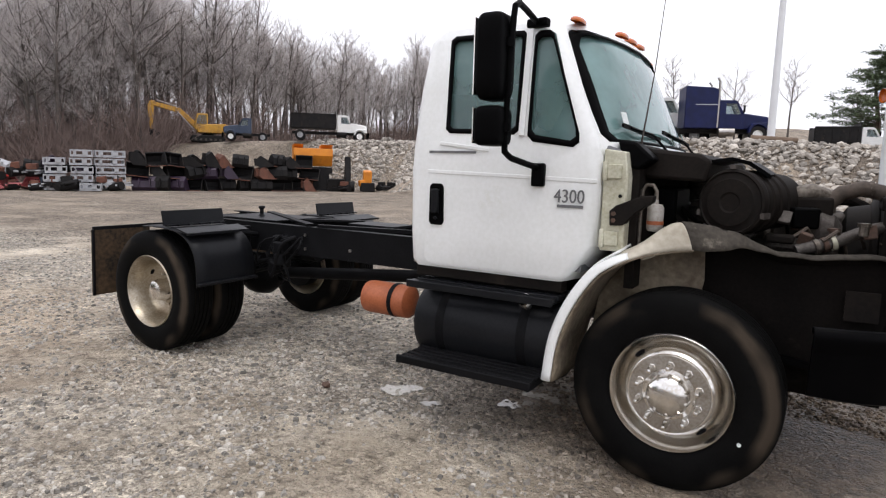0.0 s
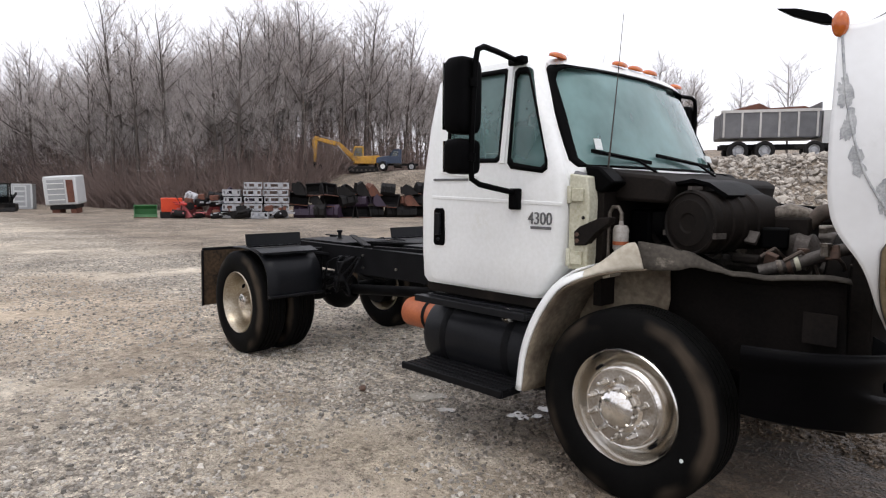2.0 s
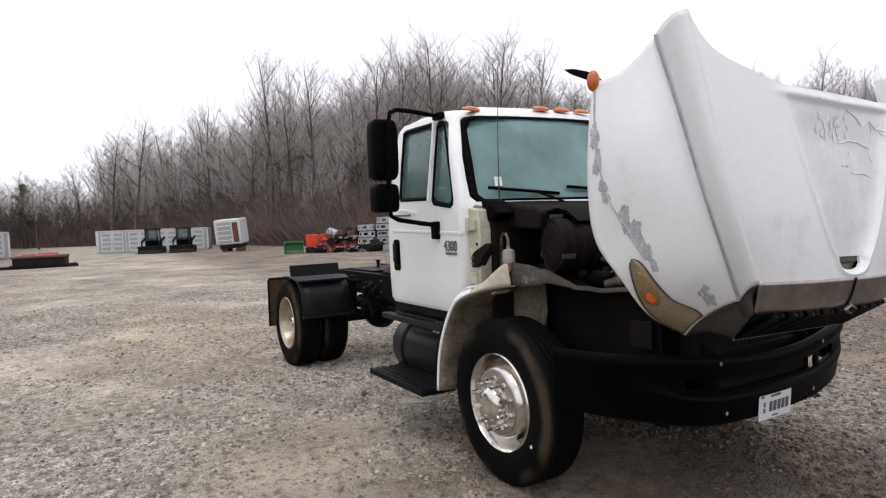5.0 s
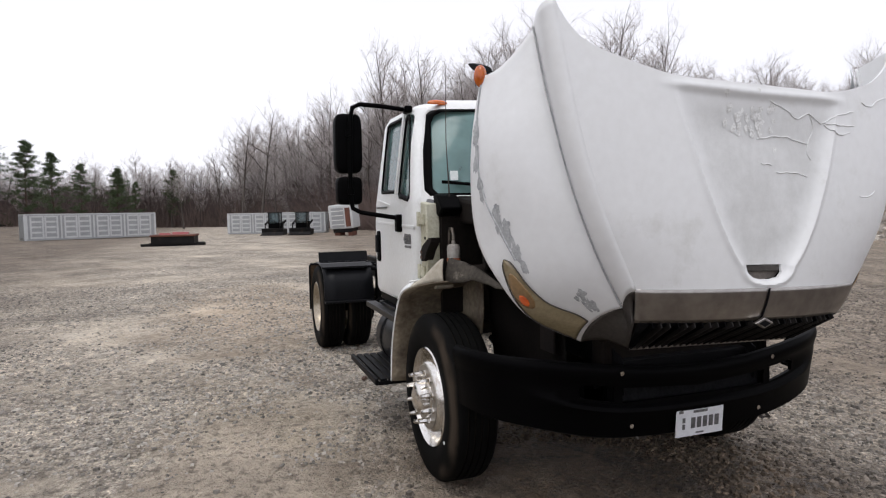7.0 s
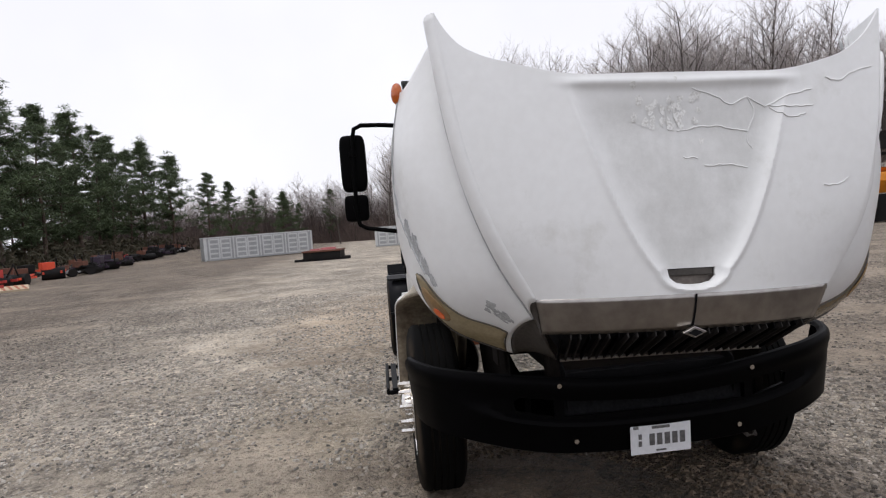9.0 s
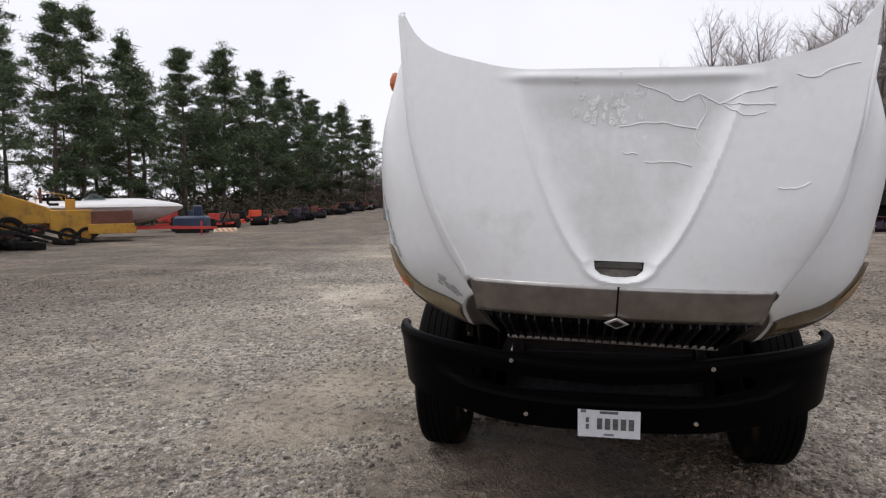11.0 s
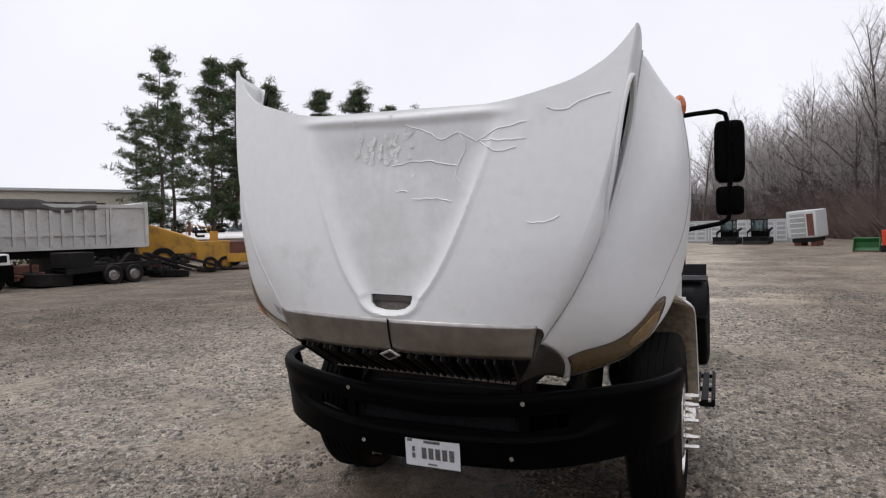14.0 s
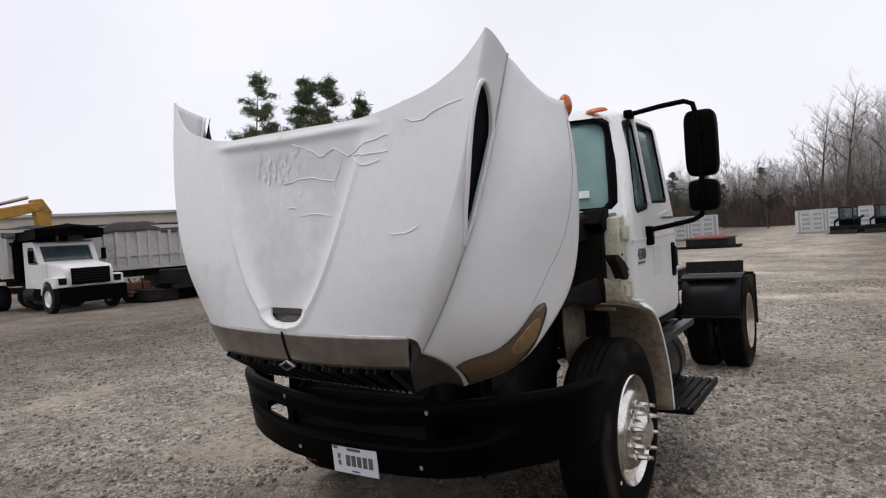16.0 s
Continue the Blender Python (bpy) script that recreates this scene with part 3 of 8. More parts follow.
def cab_shell(grow=0.0):
    s, rings = Shape(), []
    for z, xr, xf, bow, w, rc in CAB:
        xr, xf, w = xr - grow, xf + grow, w + grow
        half = [(xr, 0), (xr, 0.5 * w)]
        half += [(xr + rc - rc * math.cos(a), w - rc + rc * math.sin(a)) for a in (0, 0.4, 0.8, 1.2, math.pi / 2)]
        xe = xf - bow - rc * 0.6
        half += [(xr + (xe - xr) * k, w) for k in (0.35, 0.65)]
        half += [(xe - rc + rc * math.sin(a) + 0.0, w - rc + rc * math.cos(a)) for a in (0, 0.4, 0.8, 1.2)]
        half += [(xf - bow * k * k, w * k) for k in (0.82, 0.6, 0.4, 0.2)] + [(xf, 0)]
        ring = half + [(x, -y) for x, y in reversed(half[1:-1])]
        rings.append([(x, y, z + (grow if z > 2.4 else 0)) for x, y in ring])
    n = len(rings[0])
    vs = [p for r in rings for p in r]
    fs = [(i * n + k, i * n + (k + 1) % n, (i + 1) * n + (k + 1) % n, (i + 1) * n + k) for i in range(len(rings) - 1) for k in range(n)]
    fs += [tuple(reversed(range(n))), tuple(range((len(rings) - 1) * n, len(rings) * n))]
    return s.add(vs, fs)


REAR_WIN = [(-1.53, 1.86), (-1.50, 1.835), (-1.07, 1.825), (-1.04, 1.85), (-1.05, 2.40), (-1.07, 2.42), (-1.52, 2.425), (-1.55, 2.40)]
VENT_WIN = [(-0.985, 1.82), (-0.95, 1.785), (-0.71, 1.755), (-0.675, 1.78), (-0.68, 1.83), (-0.885, 2.39), (-0.91, 2.41), (-0.97, 2.41), (-0.995, 2.385)]
DOOR = [(-1.66, 1.06), (-1.62, 1.015), (-0.74, 1.015), (-0.70, 1.04), (-0.555, 1.22), (-0.55, 1.70), (-0.575, 1.77), (-0.86, 2.44), (-0.90, 2.46), (-1.60, 2.47), (-1.64, 2.43)]
SCREEN = [(-0.95, 1.79), (0.95, 1.79), (0.978, 1.83), (0.965, 1.95), (0.908, 2.34), (0.88, 2.40), (0.83, 2.432), (-0.83, 2.432), (-0.88, 2.40), (-0.908, 2.34), (-0.965, 1.95), (-0.978, 1.83)]


def carve(shape, ops, name, mat_name, thick=0.0, angle=30):
    """A shape's mesh after boolean steps of (operation, other shape)."""
    base = new("carved", shape.mesh("carved"))
    if thick:
        mod = base.modifiers.new("s", "SOLIDIFY")
        mod.thickness, mod.offset = thick, -1
    extra = []
    for op, k in ops:
        c = new("tool", k.mesh("tool"))
        extra.append(c)
        mod = base.modifiers.new("b", "BOOLEAN")
        mod.operation, mod.object, mod.solver = op, c, "EXACT"
    bpy.context.view_layer.update()
    me = bpy.data.meshes.new_from_object(base.evaluated_get(bpy.context.evaluated_depsgraph_get()))
    me.name = name
    for o in [base] + extra:
        old = o.data
        bpy.data.objects.remove(o)
        bpy.data.meshes.remove(old)
    me.materials.clear()
    me.materials.append(M[mat_name])
    me.shade_smooth()
    me.set_sharp_from_angle(angle=radians(angle))
    return me


def window_holes(side):
    a, b = (-1.3, -0.7) if side < 0 else (0.7, 1.3)
    return [("DIFFERENCE", Shape().prism(w, "y", a, b)) for w in (REAR_WIN, VENT_WIN)]


def band(outline, inset, place, lift):
    """A flat border inside an outline; place(p) puts a flat point on the surface, lift metres proud."""
    c = np.mean(outline, axis=0)
    inner = [tuple(np.array(p) + (c - np.array(p)) / np.linalg.norm(c - np.array(p)) * inset) for p in outline]

    def dense(o):
        return [tuple(np.array(o[i]) + (np.array(o[(i + 1) % len(o)]) - np.array(o[i])) * k / 6) for i in range(len(o)) for k in range(6)]

    a, b = dense(outline), dense(inner)
    n = len(a)
    vs = [place(p, lift) for p in a] + [place(p, lift) for p in b]
    return Shape().add(vs, [(i, (i + 1) % n, (i + 1) % n + n, i + n) for i in range(n)])


def pane(outline, place, lift):
    """A glass pane filled from its middle."""
    c = tuple(np.mean(outline, axis=0))
    rings = []
    for k in (1.0, 0.75, 0.5, 0.25):
        for i in range(len(outline)):
            for j in range(4):
                p = np.array(outline[i]) + (np.array(outline[(i + 1) % len(outline)]) - np.array(outline[i])) * j / 4
                rings.append(place(tuple(np.array(c) + (p - np.array(c)) * k), lift))
    n = len(outline) * 4
    fs = [(r * n + i, r * n + (i + 1) % n, (r + 1) * n + (i + 1) % n, (r + 1) * n + i) for r in range(3) for i in range(n)]
    fs += [(3 * n + i, 3 * n + (i + 1) % n, 4 * n) for i in range(n)]
    return Shape().add(rings + [place(c, lift)], fs)


def on_screen(p, lift):
    return (cab_skin(p[0], p[1]) + lift, p[0], p[1])


def on_side(side):
    return lambda p, lift: (p[0], side * (cab_at(p[1])[3] + lift), p[1])


def face_out(ob, way):
    """Turns a pane's faces so that they look along way."""
    if sum(p.normal.dot(Vector(way)) * p.area for p in ob.data.polygons) < 0:
        ob.data.flip_normals()
    return ob


def text_mesh(body, size, thick, name):
    c = bpy.data.curves.new(name, "FONT")
    c.body, c.size, c.extrude, c.align_x = body, size, thick, "CENTER"
    ob = new("lettering", c)
    bpy.context.view_layer.update()
    me = bpy.data.meshes.new_from_object(ob.evaluated_get(bpy.context.evaluated_depsgraph_get()))
    me.name = name
    bpy.data.objects.remove(ob)
    return me


def build_cab():
    holes = window_holes(-1) + window_holes(1) + [("DIFFERENCE", Shape().prism(SCREEN, "x", -1.1, 0.2)), ("DIFFERENCE", Shape().box((-1.8, 0, 2.1), (0.5, 1.3, 0.45)))]
    cab = part("cab", carve(cab_shell(), holes, "cab", "white", 0.045), "white", truck, "white painted steel cab, streaked with green grime")
    ws = part("windscreen", pane(SCREEN, on_screen, -0.012), "glass", cab, "fogged greenish windscreen")
    face_out(ws, (1, 0, 0.4)).visible_shadow = False
    part("windscreen_seal", band(SCREEN, 0.05, on_screen, 0.004), "plastic", cab, "black rubber windscreen border", thick=0.006)
    part("rear_window", Shape().box((-1.775, 0, 2.1), (0.006, 1.29, 0.44)), "sideglass", cab).visible_shadow = False
    # five amber lamps on the roof edge
    for y in (-0.79, -0.19, 0.02, 0.23, 0.80):
        z = 2.498 if abs(y) > 0.5 else 2.520
        x = -0.815 if abs(y) > 0.5 else -0.735
        lamp = Shape().turned([(0.001, 0.042), (0.03, 0.036), (0.052, 0.02), (0.06, 0.0), (0.06, -0.02)], (0, 0, 0), "z", 20)
        lamp = lamp.moved(pose(x, y, z - 0.012, 0, 16, 0) @ Matrix.Diagonal((0.7, 1.3, 0.5, 1)))
        part("roof_lamp", lamp, "amber", cab, "amber roof marker lamp")
    part("sticker", Shape().box((cab_front(-0.8, 1.93) + 0.012, -0.78, 1.93), (0.004, 0.055, 0.07), (0, -20, -14)), "sticker", cab, "white inspection sticker")
    part("sticker", Shape().box((cab_front(0.75, 1.9) + 0.012, 0.72, 1.90), (0.004, 0.20, 0.05), (0, -20, 12)), "sticker", cab, "pale strip sticker")
    # wipers
    for y0, y1 in ((-0.52, -0.78), (0.30, -0.12)):
        w = Shape().tube([(cab_front(y0, 1.80) + 0.05, y0 + 0.25, 1.765), (cab_front(y0, 1.84) + 0.035, y0, 1.85), (cab_front(y1, 1.87) + 0.02, y1, 1.875)], 0.008, 6)
        w.beam((cab_front(y1, 1.90) + 0.015, y1 - 0.10, 1.885), (cab_front(y0, 1.83) + 0.02, y0 + 0.22, 1.835), 0.012, 0.022)
        part("wiper", w, "plastic", cab)
    # interior
    part("dashboard", Shape().prism([(-0.50, 1.50), (-0.46, 1.74), (-0.62, 1.80), (-0.85, 1.74), (-0.88, 1.45)], "y", -0.98, 0.98), "inside", cab, "grey dashboard", bevel=0.02)
    for y in (-0.5, 0.5):
        seat = Shape().box((-1.42, y, 1.42), (0.5, 0.5, 0.14)).box((-1.64, y, 1.78), (0.14, 0.48, 0.62), (0, -8, 0)).box((-1.67, y, 2.16), (0.1, 0.28, 0.18))
        part("seat", seat, "inside", cab, "grey cloth cab seat", bevel=0.04)
    part("steering_wheel", Shape().tube([(-0.98 + 0.10 * math.sin(a), 0.5 + 0.21 * math.cos(a), 1.80 + 0.19 * math.sin(a)) for a in np.linspace(0, 2 * math.pi, 25)], 0.016, 8).tube([(-0.98, 0.5, 1.80), (-0.75, 0.5, 1.62)], 0.03, 8), "plastic", cab)
    part("cab_floor", Shape().box((-1.2, 0, 1.08), (1.1, 2.0, 0.04)), "inside", cab)
    # doors
    for side in (-1, 1):
        prism = Shape().prism(DOOR, "y", *((-1.4, -0.6) if side < 0 else (0.6, 1.4)))
        door = part("door", carve(cab_shell(0.010), [("INTERSECT", prism)] + window_holes(side), "door", "white", 0.05), "white", truck, "closed white cab door with dents and green grime along its foot", bevel=0.004)
        put = on_side(side)
        for o, ins in ((REAR_WIN, 0.035), (VENT_WIN, 0.04)):
            part("window_seal", band([(p[0], p[1]) for p in o], ins, put, 0.014), "plastic", door, "black rubber window seal", thick=0.012)
            g = part("door_window" if o is REAR_WIN else "vent_window", pane(o, put, -0.012), "sideglass", door, "fogged greenish side glass")
            face_out(g, (0, side, 0)).visible_shadow = False
        part("window_post", Shape().beam((-1.018, side * 1.066, 1.82), (-1.022, side * 0.985, 2.42), 0.034, 0.02), "white", door)
        h = Shape().prism([(-1.625, 1.29), (-1.61, 1.272), (-1.535, 1.272), (-1.52, 1.29), (-1.525, 1.51), (-1.54, 1.528), (-1.605, 1.528), (-1.622, 1.51)], "y", side * 1.066, side * 1.082)
        part("door_handle", h, "plastic", door, "black recessed pull handle", bevel=0.005)
        part("handle_lever", Shape().box((-1.573, side * 1.092, 1.42), (0.05, 0.024, 0.15)).cyl((-1.573, side * 1.086, 1.315), 0.012, 0.012), "satin", door, bevel=0.006)
        for (xa, za), (xb, zb) in (((-1.64, 1.602), (-0.56, 1.575)), ((-1.56, 1.775), (-1.22, 1.735))):
            part("door_crease", Shape().beam((xa, side * 1.070, za), (xb, side * 1.070, zb), 0.008, 0.022), "white", door, bevel=0.003)
        s = text_mesh("4300", 0.105, 0.003, "badge")
        s.materials.append(M["greyink"])
        badge = new("badge", s)
        badge.parent = door
        badge.matrix_basis = pose(-0.712, side * 1.077, 1.452, 90, 0, 0 if side < 0 else 180) @ Matrix.Diagonal((0.85, 1, 1, 1))
        tagged(badge, "grey model number badge")
        part("badge_line", Shape().box((-0.705, side * 1.075, 1.432), (0.15, 0.004, 0.016)), "greyink", door)
        part("decal_line", Shape().box((-1.47, side * 1.072, 1.722), (0.33, 0.003, 0.014)), "greyink", door, "thin line of small grey lettering")
        if side > 0:
            part("decal_patch", Shape().box((-1.12, side * 1.072, 1.42), (0.20, 0.003, 0.2)), "sticker", door, "faded rectangular decal mark")
    # sill under the cab, and the rear corner strip
    for side in (-1, 1):
        part("cab_sill", Shape().box((-1.25, side * 0.97, 0.965), (1.0, 0.10, 0.07)), "cowl", truck, "grimy cab sill", bevel=0.01)
    part("cab_mount", Shape().box((-1.25, 0, 0.98), (0.95, 1.7, 0.05)), "black", truck)
    # whip antenna
    part("antenna", Shape().tube([(-0.40, -0.86, 1.74), (-0.34, -0.90, 2.15), (-0.30, -0.91, 2.62)], [0.006, 0.003, 0.0015], 6), "steel", truck)


def build_mirrors():
    for side in (-1, 1):
        arm = Shape().tube([(-0.99, side * 0.965, 2.452), (-0.955, side * 1.20, 2.468), (-0.93, side * 1.35, 2.470), (-0.925, side * 1.405, 2.445), (-0.925, side * 1.42, 2.38), (-0.935, side * 1.43, 2.1), (-0.945, side * 1.43, 1.78), (-0.95, side * 1.415, 1.715), (-0.94, side * 1.36, 1.685), (-0.92, side * 1.22, 1.66), (-0.90, side * 1.10, 1.64)], 0.017, 10)
        mirror = part("mirror", arm, "plastic", truck, "black west-coast mirror arm with two heads")
        part("mirror_foot", Shape().box((-0.895, side * 1.085, 1.60), (0.075, 0.05, 0.13)), "plastic", mirror, bevel=0.012)
        part("mirror_foot", Shape().box((-0.985, side * 0.972, 2.452), (0.13, 0.06, 0.05), (0, 0, side * 8)), "plastic", mirror, bevel=0.012)
        for zc, hz, wy in ((2.19, 0.435, 0.20), (1.845, 0.205, 0.185)):
            def shell(u, v, zc=zc, hz=hz, wy=wy):
                a, b = (u - 0.5) * math.pi * 2, (v - 0.5) * math.pi
                e = 0.35
                ca, sa, cb, sb = math.cos(a), math.sin(a), math.cos(b), math.sin(b)
                f = lambda q: math.copysign(abs(q) ** e, q)
                return (-1.015 + 0.075 * f(ca) * f(cb), side * 1.43 + wy / 2 * f(sa) * f(cb), zc + hz / 2 * f(sb))
            part("mirror_head", Shape().grid(shell, 24, 16), "plastic", mirror, "black plastic mirror head")
            part("mirror_glass", Shape().box((-1.094, side * 1.43, zc), (0.006, wy * 0.84, hz * 0.88)), "chrome", mirror)
        for cx, cz in ((-0.935, 2.26), (-0.945, 1.84)):
            part("mirror_clamp", Shape().cyl((cx, side * 1.43, cz), 0.027, 0.045, "z", 12), "plastic", mirror)


# ---- wheels ----
def wheel(name, x, y, side, front):
    """A steel disc wheel; its parts are laid round the hub, with out along -y for side -1."""
    k = -side
    rim_prof = [(0.292, -0.10), (0.305, -0.122), (0.312, -0.128), (0.312, -0.118), (0.300, -0.105), (0.285, -0.085), (0.272, -0.03), (0.268, 0.12), (0.30, 0.125), (0.31, 0.13)]
    if front:
        rim_prof = [(0.31, 0.13), (0.30, 0.12), (0.268, 0.10), (0.268, -0.03), (0.285, -0.09), (0.300, -0.112), (0.312, -0.13), (0.305, -0.138), (0.294, -0.120), (0.281, -0.085), (0.270, -0.035), (0.256, -0.012), (0.250, -0.022), (0.244, -0.068), (0.234, -0.106), (0.220, -0.131), (0.208, -0.140), (0.203, -0.138), (0.170, -0.139), (0.12, -0.139), (0.001, -0.142)]
        disc_out = -0.142
    else:
        rim_prof = [(0.31, 0.13), (0.30, 0.12), (0.268, 0.10), (0.268, 0.06), (0.272, -0.04), (0.285, -0.10), (0.300, -0.115), (0.312, -0.13), (0.305, -0.138), (0.29, -0.118), (0.272, -0.08), (0.258, 0.0), (0.24, 0.055), (0.20, 0.085), (0.10, 0.09), (0.001, 0.09)]
        disc_out = 0.09
    s = Shape().turned([(r, a) for r, a in rim_prof], (0, 0, 0), "y", 64, k)
    w = part(name, s, "chrome" if front else "rearsteel", truck, "polished steel disc wheel, grimy" if front else "deep-dish steel disc wheel")
    w.location = (x, y, 0.515)
    # tyre: shoulders, five ribs across the tread
    tp = [(0.300, -0.105), (0.312, -0.128), (0.34, -0.142), (0.40, -0.148), (0.455, -0.142), (0.495, -0.128), (0.512, -0.112), (0.519, -0.10)]
    for c in (-0.06, -0.02, 0.02, 0.06):
        tp += [(0.520, c - 0.006), (0.508, c - 0.005), (0.508, c + 0.005), (0.520, c + 0.006)]
    tp += [(0.519, 0.10), (0.512, 0.112), (0.495, 0.128), (0.455, 0.142), (0.40, 0.148), (0.34, 0.142), (0.312, 0.128), (0.300, 0.105)]
    part("tyre", Shape().turned(tp, (0, 0, 0), "y", 96, 1), "tyre", w, "worn black tyre with a dusty brown sidewall", angle=50)
    # hand holes are not cut; black lumps stand for the shade in them
    for a in (-0.85, 2.35) if front else (-0.5, 2.6):
        deep, far = (-0.085, 0.243) if front else (0.045, 0.245)
        hole = Shape().turned([(0.001, -1), (0.7, -0.7), (1.0, 0.0), (0.7, 0.7), (0.001, 1)], (0, 0, 0), "z", 14).moved(pose(far * math.cos(a), k * deep, far * math.sin(a), 0, -math.degrees(a), 0) @ Matrix.Diagonal((0.010, 0.020, 0.032, 1)))
        part("hand_hole_shade", hole, "deepblack", w, "black lump for the shade in a hand hole")
    if front:
        plate = Shape().turned([(0.118, -0.1385), (0.118, -0.144), (0.198, -0.144), (0.202, -0.1385)], (0, 0, 0), "y", 64, k)
        part("wheel_plate", plate, "brushed", w, "dull grimy flat plate round the lug nuts")
        mark = (0.386 * math.cos(-0.49), k * -0.147, 0.386 * math.sin(-0.49))
        part("tyre_mark", Shape().cyl(mark, 0.010, 0.006, "y", 10), "sticker", w, "small white mark on the sidewall")
        hub = Shape().turned([(0.132, -0.14), (0.130, -0.15), (0.108, -0.155), (0.104, -0.19), (0.095, -0.205), (0.06, -0.222), (0.03, -0.228), (0.001, -0.229)], (0, 0, 0), "y", 40, k)
        part("hub_cap", hub, "chrome", w, "polished domed hub cap")
        for i in range(10):
            a = 2 * math.pi * (i + 0.5) / 10
            c = (0.152 * math.cos(a), 0, 0.152 * math.sin(a))
            part("lug_nut", Shape().turned([(0.021, -0.14), (0.021, -0.150), (0.018, -0.153), (0.017, -0.190), (0.014, -0.196), (0.012, -0.226), (0.001, -0.230)], c, "y", 6, k), "chrome", w)
    else:
        part("hub_cap", Shape().turned([(0.10, 0.09), (0.098, -0.02), (0.088, -0.055), (0.078, -0.085), (0.045, -0.100), (0.001, -0.104)], (0, 0, 0), "y", 32, k), "chrome", w, "polished domed hub cap")
        for i in range(10):
            a = 2 * math.pi * (i + 0.5) / 10
            part("lug_nut", Shape().turned([(0.02, 0.09), (0.02, 0.07), (0.013, 0.062), (0.012, 0.045), (0.001, 0.043)], (0.1425 * math.cos(a), 0, 0.1425 * math.sin(a)), "y", 6, k), "chrome", w)
    return w


def build_wheels():
    for side in (-1, 1):
        wheel("front_wheel", -0.10, side * 1.01, side, True)
        wheel("rear_wheel", -4.35, side * 1.09, side, False)
        wheel("rear_inner_wheel", -4.35, side * 0.76, -side, False)


# ---- chassis ----
def build_chassis():
    for side in (-1, 1):
        rail = Shape().prism([(-5.15, 0.84), (0.55, 0.84), (0.95, 0.72), (0.95, 0.90), (0.55, 1.09), (-5.15, 1.09)], "y", side * 0.425, side * 0.432)
        rail.box((-2.3, side * 0.395, 1.086), (5.7, 0.075, 0.010)).box((-2.3, side * 0.395, 0.844), (5.7, 0.075, 0.010))
        r = part("frame_rail", rail, "black", truck, "black painted channel frame rail")
        for x, zs in ((-2.05, (0.92, 1.0)), (-2.15, (0.92, 1.0)), (-1.95, (0.96,)), (-3.3, (0.9, 1.02)), (-4.9, (0.95, 1.02)), (-2.8, (0.93,))):
            for z in zs:
                part("bolt_head", Shape().cyl((x, side * 0.438, z), 0.014, 0.014, "y", 6), "dullchrome", r)
        spring = Shape()
        for i in range(5):
            L = 0.75 - 0.1 * i
            spring.tube([(-4.35 + L * t, side * 0.50, 0.70 - 0.035 * i + 0.10 * t * t) for t in np.linspace(-1, 1, 9)], 0.016, 6)
        part("leaf_spring", spring, "black", truck)
        part("spring_hanger", Shape().box((-3.56, side * 0.46, 0.86), (0.16, 0.07, 0.28)).box((-5.08, side * 0.46, 0.88), (0.14, 0.07, 0.22)).box((-3.60, side * 0.5, 0.74), (0.1, 0.09, 0.1)), "black", truck, bevel=0.015)
        part("shock_absorber", Shape().cyl((-3.95, side * 0.52, 0.85), 0.04, 0.42, "z", 12), "black", truck)
        part("front_spring", Shape().tube([(x, side * 0.43, 0.60 + 0.12 * (x / 0.7) ** 2) for x in np.linspace(-0.7, 0.7, 9)], 0.03, 6), "black", truck)
        # mud flap
        flap = part("mud_flap", Shape().box((-5.25, side * 0.91, 0.665), (0.014, 0.58, 0.62), (0, 2, 0)), "flap", truck, "dusty rubber mud flap", bevel=0.004)
        part("flap_bracket", Shape().box((-5.245, side * 0.785, 0.985), (0.03, 0.79, 0.03)), "black", flap)
        part("flap_edge", Shape().box((-5.236, side * 1.19, 0.665), (0.02, 0.02, 0.62), (0, 2, 0)), "black", flap)
        # quarter fender over the drive wheels
        prof = [(-4.42, 1.075), (-4.2, 1.078), (-3.98, 1.060), (-3.84, 1.00), (-3.755, 0.90), (-3.725, 0.78), (-3.72, 0.62)]
        pts = [curve_at(prof, t) for t in np.linspace(0, 1, 19)]
        fender = Shape().grid(lambda u, v: (pts[round(u * 18)][0], side * (0.63 + 0.59 * v), pts[round(u * 18)][1]), 18, 4)
        f = part("rear_fender", fender, "satin", truck, "satin black steel quarter fender over the drive wheels", thick=0.008)
        part("fender_lip", Shape().box((-3.70, side * 0.925, 0.645), (0.05, 0.59, 0.02)).box((-3.88, side * 0.925, 1.065), (0.13, 0.62, 0.012), (0, 14, 0)).beam((-3.80, side * 0.63, 1.045), (-3.80, side * 1.235, 1.045), 0.03, 0.02), "satin", f, bevel=0.003)
        part("upright_plate", Shape().box((-4.15, side * 0.912, 1.150), (0.012, 0.605, 0.125), (0, -12, 0)), "satin", f, "black upright plate on the fender", bevel=0.002)
        hinge = Shape().tube([(-4.125, side * 0.63, 1.09), (-4.125, side * 1.2, 1.09)], 0.010, 8)
        for y in np.linspace(0.66, 1.18, 6):
            hinge.box((-4.10, side * y, 1.092), (0.03, 0.05, 0.012))
        part("plate_hinge", hinge, "satin", f)
        for x, z in ((-3.9, 0.98), (-4.4, 1.02)):
            part("fender_post", Shape().tube([(x, side * 0.43, z), (x, side * 0.7, z + 0.045)], 0.025, 8), "black", f)
    cross = [(-5.1, 0.97, 0.18), (-4.75, 1.0, 0.14), (-3.9, 1.0, 0.14), (-3.1, 0.98, 0.16), (-2.2, 0.98, 0.16), (0.85, 0.82, 0.14)]
    for x, z, h in cross:
        part("crossmember", Shape().box((x, 0, z), (0.10, 0.84, h)), "black", truck, bevel=0.008)
